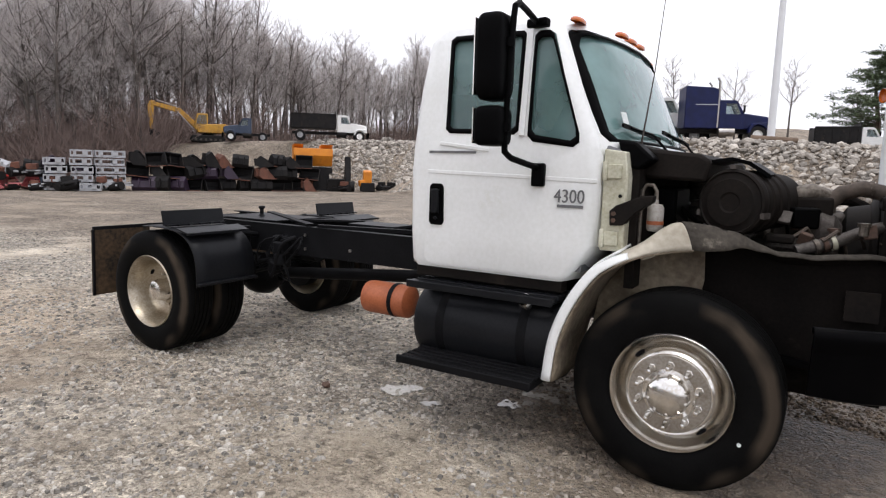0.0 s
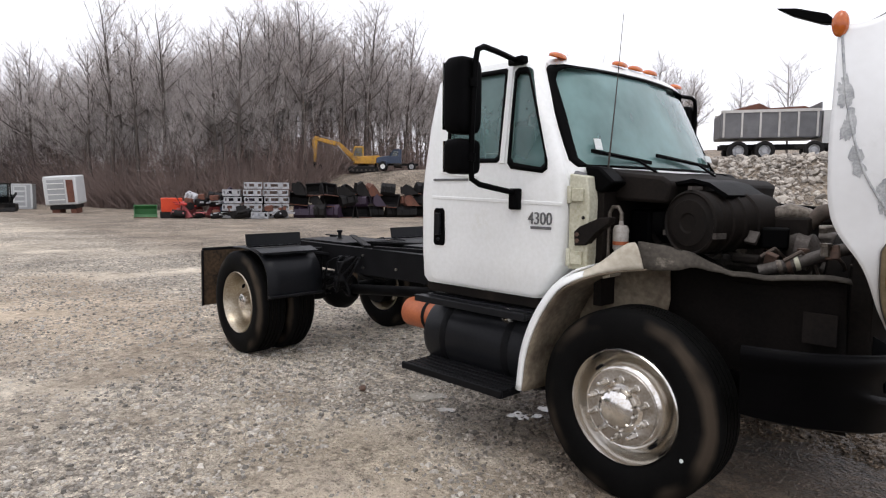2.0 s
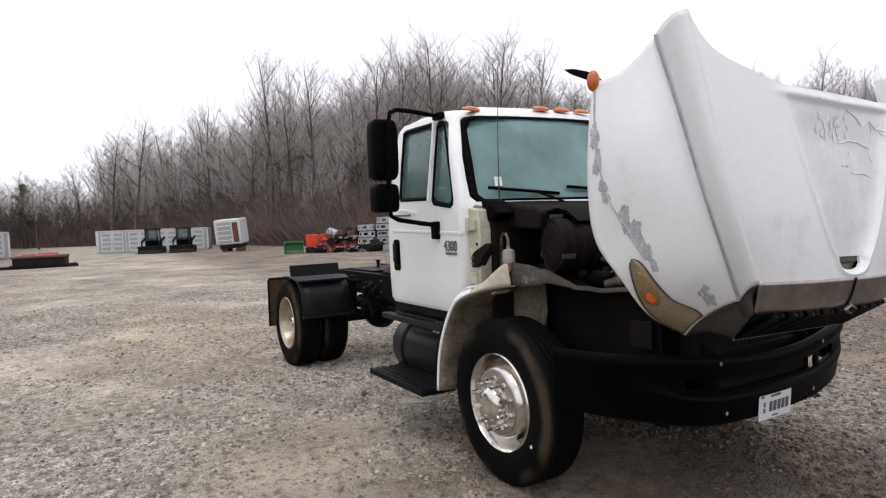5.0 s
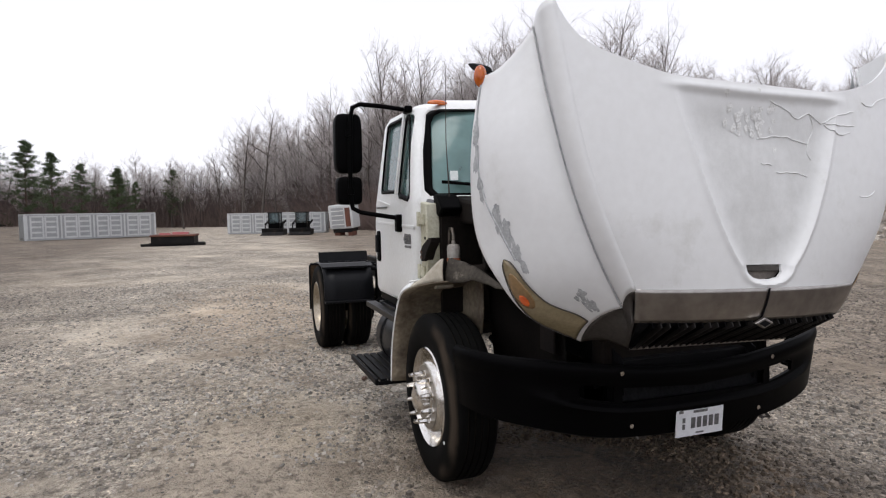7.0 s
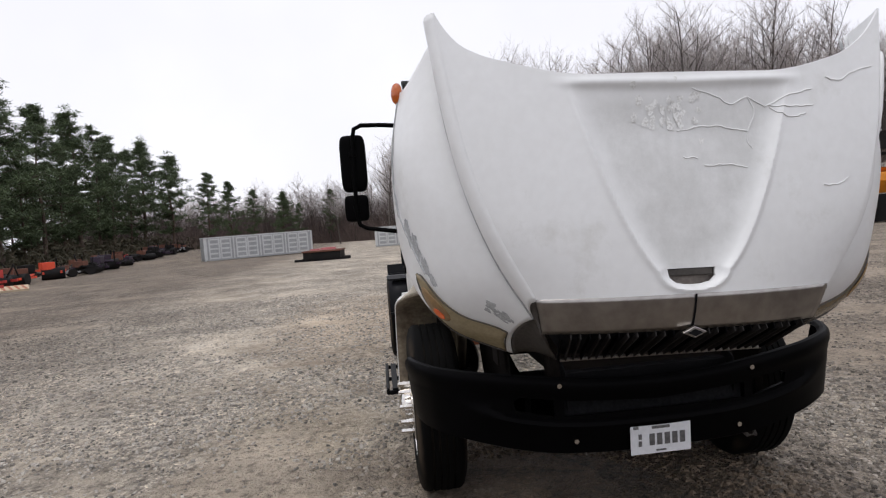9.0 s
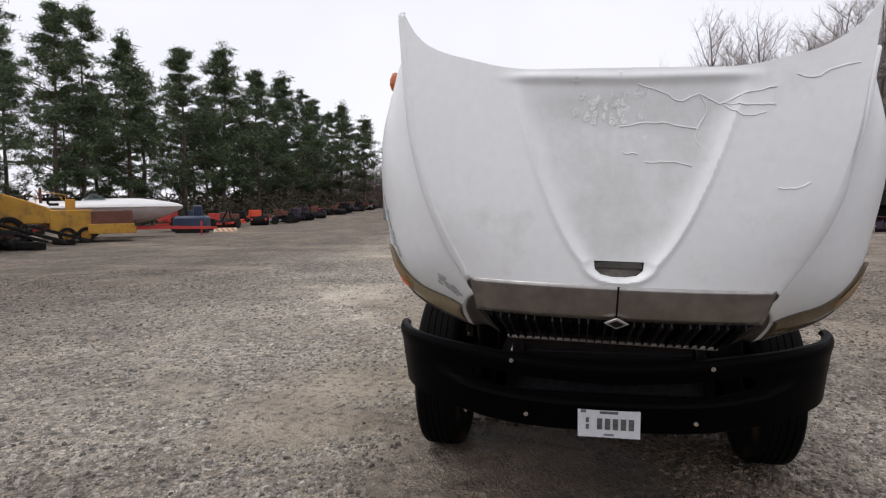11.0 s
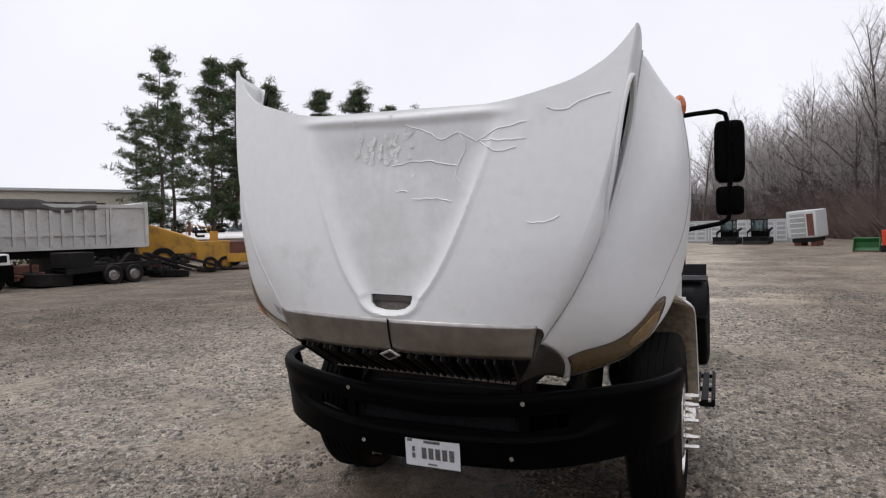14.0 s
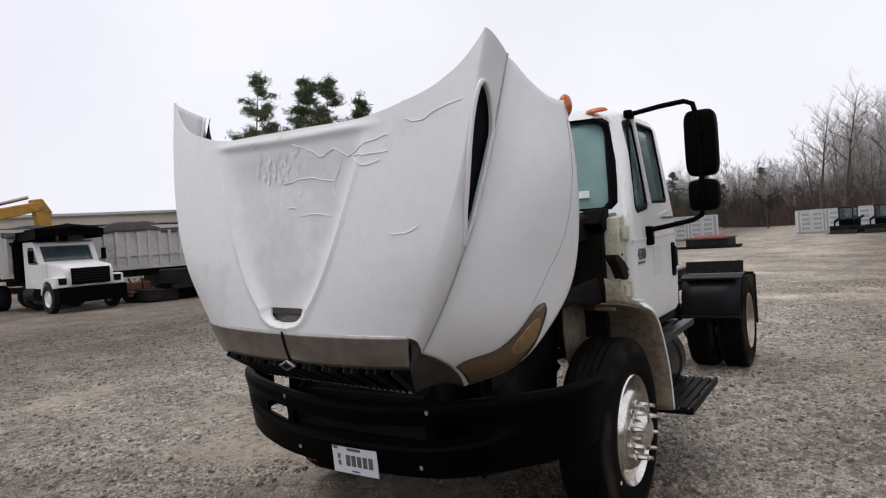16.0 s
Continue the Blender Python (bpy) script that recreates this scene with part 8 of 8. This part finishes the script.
    part("blade", Shape().prism([(-1.0, 0.0), (0.9, 0.0), (0.6, 0.9), (0.35, 2.2), (0.15, 2.2)], "y", -0.1, 0.25), "junkblack", t, bevel=0.02)
    part("wing", Shape().prism([(-0.2, 0.0), (0.4, 0.0), (0.5, 0.75), (-0.15, 0.8)], "y", -1.2, 0.2), "junkblack", t)
    part("drum", Shape().cyl((0.7, 0.3, 0.35), 0.34, 0.3, "y", 18), "junkblack", t)
    t = thing("orange_auger", "orange machine head leaning at the bank", "machine", "", pose(-24.9, 27.5, 0, 0, 0, -45))
    part("housing", Shape().box((0, 0, 0.95), (0.5, 0.55, 0.8), (0, 10, 0)).box((0.1, -0.35, 0.55), (0.35, 0.4, 0.4), (10, 0, 20)), "orange", t, bevel=0.06)
    part("foot", Shape().box((0, 0, 0.3), (0.7, 0.9, 0.55)), "junkblack", t, bevel=0.05)
    for i, (x, y) in enumerate(((-24.3, 28.2), (-23.6, 28.4), (-25.3, 25.6))):
        scrap(pose(x, y, 0, 0, 0, 40 * i), "junkblack", i, "low heap of black steel parts by the bank", 0.6)
    # upper level
    def up(x, y, h):
        return pose(x, y, g(x, y) - 0.03, 0, 0, h)
    excavator("yellow_excavator", "yellow crawler excavator with its arm lowered", up(-41.2, 28.0, -124), 0.80)
    work_truck("blue_truck", "dark blue truck with a pale roof on the terrace", up(-36.6, 27.9, -132), "slate", None, 5.2, 0.66, group="trucks on the terrace")
    work_truck("white_truck", "white crew truck with a black high-sided body", up(-30.6, 30.3, 43), "paintwhite", "junkblack", 7.6, 0.72, group="trucks on the terrace")
    work_truck("navy_semi", "navy blue sleeper tractor with chrome stacks", up(-6.3, 35.0, 22), "navy", None, 8.0, 0.95, True, True, "trucks on the terrace", wheels2=2)
    work_truck("aluminium_dump_truck", "silver aluminium dump truck parked on the terrace", up(-10.3, 35.9, 30), "paintwhite", "slatealu", 7.9, 1.1, group="trucks on the terrace", wheels2=2)
    work_truck("far_white_truck", "white truck parked behind the flag pole", up(1.6, 44.0, 12), "paintwhite", "junkblack", 6.8, 0.72, group="trucks on the terrace")
    z = g(-1.95, 27.6)
    pole = thing("flag_pole", "tall white painted steel pole on the bank", "pole", "", pose(-1.95, 27.6, z))
    part("shaft", Shape().tube([(0, 0, -0.1), (0, 0, 5), (0, 0, 15)], [0.17, 0.14, 0.08], 16), "polewhite", pole)
    part("base_flange", Shape().cyl((0, 0, 0.05), 0.26, 0.12, "z", 16), "polewhite", pole)
    tagged(part("log", Shape().tube([(-2.6, 25.9, g(-2.6, 25.9) + 0.12), (-0.8, 26.1, g(-0.8, 26.1) + 0.12)], [0.16, 0.13], 10), "log", None), "weathered log lying along the bank", "log")
    # containers, loaders and a box body by the woods
    container(pose(-58.4, 2.9, 0.02, 0, 0, 71.8) @ Matrix.Scale(0.76, 4), 12.19, "pale grey side-door shipping container")
    m = pose(-57.05, -12.9, 0.06, 0, 0, 114) @ Matrix.Scale(0.826, 4)
    container(m, 12.19, "pale grey side-door shipping container, slightly tilted")
    small_loader(pose(-52.6, 2.1, 0, 0, 0, -18), "black compact loader with a closed cab and bucket")
    small_loader(pose(-51.6, 4.3, 0, 0, 0, -18), "black compact loader with a closed cab and bucket")
    t = thing("box_body", "old white box body, tilted, on a dark base", "box body", "", pose(-46.4, 7.15, 0.0, 3, 4, -35))
    part("shell", Shape().box((0, 0, 1.55), (1.5, 2.0, 1.9)), "boxlight", t, bevel=0.08)
    part("end_panel", Shape().box((0.0, -1.02, 1.5), (1.3, 0.06, 1.75)), "paintwhite", t, bevel=0.03)
    part("rear_door", Shape().box((0.765, -0.25, 1.5), (0.04, 1.05, 1.55)), "boxgrey", t, bevel=0.02)
    part("rear_opening", Shape().box((0.765, 0.62, 1.5), (0.05, 0.42, 1.5)), "rust", t)
    for k in range(4):
        part("door_bar", Shape().box((0.80, -0.25, 0.95 + 0.36 * k), (0.03, 1.0, 0.06)), "paintwhite", t)
    part("frame", Shape().box((0, 0, 0.45), (1.3, 1.6, 0.3)), "junkblack", t, bevel=0.03)
    part("block", Shape().box((0.1, -0.5, 0.16), (0.9, 0.5, 0.36)).box((0.1, 0.6, 0.16), (0.9, 0.4, 0.36)), "rust", t, bevel=0.03)
    t = thing("flat_deck", "rusty red truck deck lying on blocks", "truck deck", "", pose(-37.6, -5.0, 0, 0, 0, 85))
    part("deck", Shape().box((0, 0, 0.62), (2.5, 2.2, 0.10)), "rust", t, bevel=0.02)
    part("side_frame", Shape().box((0, 0, 0.36), (2.4, 1.9, 0.42)), "junkblack", t)
    part("skid", Shape().box((0, -0.7, 0.08), (3.6, 0.2, 0.16)).box((0, 0.7, 0.08), (3.2, 0.2, 0.16)), "junkblack", t)
    part("deck_load", Shape().box((0.3, 0.1, 0.74), (0.9, 0.5, 0.14)).box((-0.5, -0.3, 0.72), (0.6, 0.3, 0.1)), "faded", t)


def build_south_side():
    # yellow paver
    t = thing("road_paver", "old yellow road paving machine with a dark hopper", "paver", "", pose(-20.7, -23.0, 0, 0, 0, 133.5))
    part("rear_deck", Shape().prism([(-3.0, 0.9), (-0.3, 0.9), (-0.3, 1.55), (-1.0, 1.85), (-2.4, 2.35), (-3.0, 2.3)], "y", -1.1, 1.1), "yellow", t, bevel=0.05)
    part("front_body", Shape().prism([(-0.4, 0.55), (1.0, 0.45), (1.25, 0.9), (1.25, 1.5), (-0.4, 1.5)], "y", -1.15, 1.15), "yellow", t, bevel=0.04)
    part("hopper", Shape().prism([(1.2, 0.55), (2.9, 0.5), (2.9, 1.45), (2.75, 1.45), (2.7, 0.8), (1.2, 0.8)], "y", -1.25, 1.25).box((2.05, 1.22, 1.15), (1.7, 0.08, 0.55)).box((2.05, -1.22, 1.15), (1.7, 0.08, 0.55)), "rust", t, "dark rusty paver hopper", bevel=0.02)
    part("hopper_rail", Shape().box((2.0, 1.3, 0.62), (1.9, 0.12, 0.44)).box((2.0, -1.3, 0.62), (1.9, 0.12, 0.44)).box((2.95, 0, 0.55), (0.14, 2.7, 0.34)), "yellow", t, bevel=0.02)
    part("seat", Shape().box((-0.2, 0.3, 1.75), (0.4, 0.45, 0.12)).box((-0.42, 0.3, 2.0), (0.1, 0.45, 0.5)), "junkblack", t, bevel=0.03)
    part("console", Shape().box((0.45, 0.2, 1.75), (0.4, 0.6, 0.5)).tube([(0.2, 0.2, 1.9), (0.05, 0.2, 2.1)], 0.03, 8), "yellow", t, bevel=0.03)
    part("exhaust", Shape().tube([(-0.7, -0.5, 1.8), (-0.7, -0.5, 2.5)], 0.06, 10), "rust", t)
    part("rail", Shape().tube([(-0.9, 1.05, 1.85), (-0.9, 1.05, 2.4), (0.3, 1.05, 2.2), (0.3, 1.05, 1.5)], 0.025, 6), "yellow", t)
    for s in (-1, 1):
        road_wheel(t, -1.9, s * 1.0, 0.62, 0.4, "yellow")
        road_wheel(t, 0.25, s * 1.1, 0.36, 0.3, "yellow")
        road_wheel(t, 0.98, s * 1.1, 0.36, 0.3, "yellow")
    # speed boat on a red trailer
    t = thing("speed_boat", "white speed boat with a mauve-grey lower hull", "boat", "", pose(-24.6, -23.7, 0, 0, 0, 118.5))
    def hull(u, v):
        x = -3.4 + 7.1 * u
        w = 1.12 * (1 - max(0, (u - 0.35) / 0.65) ** 2.2)
        k = v * 2 - 1
        s = abs(k)
        keel = 0.72 + 0.80 * max(0, (u - 0.55) / 0.45) ** 2.4
        top = 1.60 + 0.06 * u
        return (x, math.copysign(w * min(1, s * 1.15) ** 0.7, k), keel + (top - keel) * s ** 1.7)
    part("hull", Shape().grid(hull, 30, 20), "boat_stripe", t, "mauve-grey lower hull", thick=0.03)
    def topside(u, v):
        x = -3.4 + 7.1 * u
        w = 1.15 * (1 - max(0, (u - 0.35) / 0.65) ** 2.2)
        k = v * 2 - 1
        s = abs(k)
        return (x, k * w, 1.60 + 0.06 * u + 0.42 * (1 - s ** 3.0) * min(1, (1 - u) * 3.2) ** 0.6)
    part("deck", Shape().grid(topside, 30, 16), "gelcoat", t, "white upper deck", thick=0.03)
    for s in (-1, 1):
        part("rub_rail", Shape().tube([(x, s * 1.17 * (1 - max(0, ((x + 3.4) / 7.1 - 0.35) / 0.65) ** 2.2), 1.58 + 0.06 * (x + 3.4) / 7.1) for x in np.linspace(-3.4, 3.66, 24)], 0.05, 6), "gelcoat", t)
    part("windshield", Shape().prism([(-0.9, 1.95), (0.1, 1.98), (-0.6, 2.32)], "y", -0.7, 0.7), "clearglass", t)
    part("cockpit", Shape().box((-1.9, 0, 2.02), (1.8, 1.5, 0.16)), "deepblack", t, bevel=0.03)
    t = thing("boat_trailer", "red steel boat trailer under the speed boat", "trailer", "", pose(-24.6, -23.7, 0, 0, 0, 118.5))
    part("frame", Shape().beam((-3.2, 0.7, 0.5), (2.2, 0.7, 0.5), 0.1, 0.14).beam((-3.2, -0.7, 0.5), (2.2, -0.7, 0.5), 0.1, 0.14).beam((2.2, 0.7, 0.5), (5.4, 0, 0.42), 0.1, 0.14).beam((2.2, -0.7, 0.5), (5.4, 0, 0.42), 0.1, 0.14), "red", t)
    part("bunk", Shape().beam((-3.0, 0.45, 0.72), (1.5, 0.45, 0.85), 0.1, 0.1).beam((-3.0, -0.45, 0.72), (1.5, -0.45, 0.85), 0.1, 0.1), "rust", t)
    part("jack", Shape().tube([(4.6, 0, 0.05), (4.6, 0, 0.8)], 0.05, 8), "red", t)
    part("fender", Shape().box((-1.3, 0.95, 0.72), (1.6, 0.28, 0.05)).box((-1.3, -0.95, 0.72), (1.6, 0.28, 0.05)), "red", t)
    for s in (-1, 1):
        road_wheel(t, -1.7, s * 0.95, 0.33, 0.22)
        road_wheel(t, -0.9, s * 0.95, 0.33, 0.22)
    t = thing("road_barrier", "cream and orange striped barrier board on the gravel", "barrier", "", pose(-30.0, -20.1, 0, 0, 0, 30))
    part("board", Shape().box((0, 0, 0.14), (0.9, 1.3, 0.10), (0, 12, 0)), "pallet", t)
    for k in range(4):
        part("stripe", Shape().box((0.02, -0.45 + 0.3 * k, 0.2), (0.85, 0.12, 0.015), (0, 12, 12)), "rustorange", t)
    t = thing("blue_tank", "dark blue rounded tank on the ground", "tank", "", pose(-29.9, -22.2, 0, 0, 0, 20))
    part("tank", Shape().box((0, 0, 0.62), (1.3, 1.9, 0.8)), "slate", t, bevel=0.15)
    part("skid", Shape().box((0, 0, 0.12), (1.2, 1.7, 0.22)), "junkblack", t)
    part("tarp", Shape().box((-0.6, 0.2, 1.3), (0.5, 0.5, 0.7), (0, 8, 20)), "slate", t, bevel=0.06)
    # row of scrap along the pines
    rnd = random.Random(77)
    for i in range(40):
        u = (i + rnd.uniform(-0.3, 0.3)) / 39
        x = -31 - 54 * u ** 0.85
        y = -23.5 - 4.5 * u + rnd.uniform(-1.6, 0.8)
        paint = rnd.choice(["junkblack", "junkblack", "rust", "red", "slate", "boxgrey", "plum", "junkblack", "brightred" if i < 14 else "silver", "red" if i < 16 else "junkblack"])
        lab = {"junkblack": "black steel scrap machine in the row", "rust": "rusted steel scrap machine in the row", "red": "red painted scrap machine in the row", "slate": "dark blue-grey scrap machine in the row", "boxgrey": "grey metal scrap machine in the row", "plum": "dark plum scrap machine in the row", "brightred": "bright red scrap machine in the row", "silver": "pale galvanised scrap machine in the row"}[paint]
        scrap(pose(x, y, gz(x, y) - 0.02, 0, 0, rnd.uniform(0, 360)), paint, 200 + i, lab, rnd.uniform(0.8, 1.25))
    # aluminium dump trailer
    t = thing("dump_trailer", "long weathered aluminium dump trailer with a dark tarp", "trailer", "", pose(-12.1, -24.6, 0, 0, 0, 163.5))
    L = 9.6
    b = Shape().box((0, 0, 1.42), (L, 2.3, 0.10))
    for s in (-1, 1):
        b.box((0, s * 1.2, 2.25), (L, 0.05, 1.7))
    b.box((L / 2, 0, 2.35), (0.06, 2.4, 1.95)).box((-L / 2, 0, 2.2), (0.06, 2.4, 1.6))
    body = part("body", b, "dumpalu", t)
    for s in (-1, 1):
        for k in range(19):
            part("rib", Shape().box((-L / 2 + 0.2 + (L - 1.9) * k / 18, s * 1.275, 2.2), (0.12, 0.13, 1.5)), "dumpalu", body)
        part("top_rail", Shape().box((0, s * 1.22, 3.12), (L, 0.16, 0.14)), "dumpalu", body)
        part("mid_rail", Shape().box((-0.7, s * 1.26, 1.95), (L - 1.6, 0.10, 0.12)), "dumpalu", body)
        part("bottom_rail", Shape().box((0, s * 1.22, 1.42), (L, 0.16, 0.18)), "dumpalu", body)
        for x in (-3.6, -2.4, 3.0):
            road_wheel(t, x, s * 0.95, 0.5, 0.5)
    part("front_cap", Shape().prism([(L / 2 - 0.9, 3.15), (L / 2 + 0.02, 3.35), (L / 2 + 0.02, 1.4), (L / 2 - 0.03, 1.4), (L / 2 - 0.03, 3.15)], "y", -1.22, 1.22), "dumpalu", body, bevel=0.02)
    part("tarp", Shape().tube([(-L / 2, 0.9, 3.22), (0, 0.98, 3.28), (L / 2 - 0.9, 0.95, 3.25)], 0.14, 8).box((-0.5, 0, 3.17), (L - 1.2, 2.3, 0.05), (1, 0.5, 0)), "junkblack", t, "dark rolled tarp")
    def drape(u, v):
        x = -L / 2 + 0.1 + (L - 2.2) * u
        return (x, -1.36 + 0.10 * v + 0.02 * math.sin(9 * u), 2.93 - 0.05 * math.sin(17 * u) - 0.04 * math.sin(31 * u + 1) + (0.36 + 0.06 * math.sin(13 * u)) * v)
    part("tarp_edge", Shape().grid(drape, 60, 4), "tarp", t, "torn dark tarp hanging over the edge", thick=0.02)
    part("end_frame", Shape().box((L / 2 - 0.05, -1.27, 2.35), (0.14, 0.12, 1.95)), "dumpalu", body)
    part("end_frame", Shape().box((L / 2 - 1.55, -1.27, 2.3), (0.10, 0.10, 1.75)), "dumpalu", body)
    part("subframe", Shape().box((0, 0.5, 1.15), (L - 0.6, 0.12, 0.3)).box((0, -0.5, 1.15), (L - 0.6, 0.12, 0.3)).box((3.6, 0, 0.6), (0.2, 1.4, 1.0)).box((1.4, 0, 0.55), (1.3, 1.6, 0.9)), "junkblack", t)
    for i, (x, y, h) in enumerate(((-11.4, -22.9, 20), (-12.3, -22.4, 60), (-10.9, -22.3, 75))):
        scrap(pose(x, y, 0, 0, 0, h), "rust", 400 + i, "rusted steel parts piled below the dump trailer", 0.75)
    for i, (x, y, h) in enumerate(((-16.6, -21.6, 30), (-17.5, -22.2, 80), (-15.8, -20.9, 10))):
        scrap(pose(x, y, 0, 0, 0, h), "junkblack", 420 + i, "low black machine parts beside the trailers", 0.6)
    # low black equipment trailers with ramps
    for i, (x, y, h, s) in enumerate(((-13.6, -20.7, 168, 1.0), (-17.2, -22.3, 150, 0.8))):
        t = thing("equipment_trailer", "low black equipment trailer with raised ramps", "trailer", "equipment trailers", pose(x, y, 0, 0, 0, h) @ Matrix.Scale(s, 4))
        part("frame", Shape().beam((-2.2, 0.9, 0.55), (1.4, 0.9, 0.75), 0.1, 0.2).beam((-2.2, -0.9, 0.55), (1.4, -0.9, 0.75), 0.1, 0.2).box((-0.4, 0, 0.66), (3.2, 1.8, 0.06), (0, -3, 0)), "junkblack", t)
        part("ramp", Shape().beam((0.9, 0.6, 1.1), (3.6, 0.6, 0.25), 0.35, 0.08).beam((0.9, -0.6, 1.1), (3.6, -0.6, 0.25), 0.35, 0.08).beam((0.9, 0.6, 1.1), (0.3, 0.6, 0.5), 0.3, 0.08), "junkblack", t, "sloping ladder ramps")
        for k in range(7):
            part("rung", Shape().box((1.1 + 0.38 * k, 0.6, 1.07 - 0.12 * k), (0.06, 0.4, 0.05)).box((1.1 + 0.38 * k, -0.6, 1.07 - 0.12 * k), (0.06, 0.4, 0.05)), "steel", t)
        part("tool_box", Shape().box((-1.6, 0, 0.95), (0.9, 1.6, 0.6)), "junkblack", t, bevel=0.04)
        part("deck_block", Shape().box((-2.5, 0.2, 0.26), (1.2, 1.6, 0.46), (0, 4, 8)), "junkblack", t, bevel=0.04)
        part("machine_block", Shape().box((-1.0, 0.75, 0.42), (1.7, 0.9, 0.8)).box((0.3, 0.95, 0.24), (1.2, 0.7, 0.45)), "junkblack", t, bevel=0.06)
        part("deck_block", Shape().box((2.6, 0.1, 0.16), (0.7, 0.9, 0.3), (0, 6, 20)), "junkblack", t, bevel=0.04)
        for s2 in (-1, 1):
            road_wheel(t, -0.6, s2 * 1.0, 0.36, 0.26)
            road_wheel(t, 0.2, s2 * 1.0, 0.36, 0.26)
    work_truck("white_dump_truck", "white medium truck with a black dump body", pose(-8.75, -24.35, 0, 0, 0, 86), "paintwhite", "plastic", 6.8, 1.05, visor=True)
    excavator("second_excavator", "yellow excavator behind the parked trucks", pose(-6.1, -34.7, 0, 0, 0, 178), 1.42)
    # tan metal building far behind
    t = thing("metal_building", "long low tan metal building with a pale roof", "building", "", pose(-14, -58.5, 0, 0, 0, -27.5))
    Lb = 48
    part("wall", Shape().box((0, 0, 2.7), (Lb, 14, 5.4)), "tanwall", t)
    for k in range(60):
        part("siding_rib", Shape().box((-Lb / 2 + 0.4 + 0.8 * k, 7.02, 2.7), (0.08, 0.05, 5.4)), "tanwall", t)
    part("roof", Shape().prism([(-7.4, 5.4), (7.4, 5.4), (7.4, 5.58), (0, 6.15), (-7.4, 5.58)], "x", -Lb / 2 - 0.4, Lb / 2 + 0.4), "roofgrey", t)
    for k in range(6):
        part("wall_door", Shape().box((-19 + 7.2 * k, 7.04, 1.6), (3.2, 0.08, 3.2)), "roofgrey", t)
    # scrub below and behind the pines
    rnd2 = random.Random(15)
    V, F = [], []
    for i in range(26000):
        x = -24 - 80 * rnd2.random()
        y = -39 + rnd2.gauss(0, 3.0)
        z = gz(x, y)
        a = Vector((x, y, z + rnd2.uniform(0, 2.6) * (0.55 + 0.45 * math.sin(x * 0.8))))
        d = Vector((rnd2.gauss(0, 1), rnd2.gauss(0, 1), rnd2.gauss(0.5, 0.7))).normalized()
        s = d.cross(Vector((rnd2.gauss(0, 1), rnd2.gauss(0, 1), rnd2.gauss(0, 1)))).normalized()
        k = len(V)
        V += [tuple(a - s * 0.10), tuple(a + s * 0.10), tuple(a + d * rnd2.uniform(0.4, 1.0))]
        F.append((k, k + 1, k + 2))
    tagged(new("scrub", as_mesh("scrub", V, F, "scrub")), "dark evergreen scrub below the pines", "scrub", kind="stuff")


build_north_side()
build_south_side()
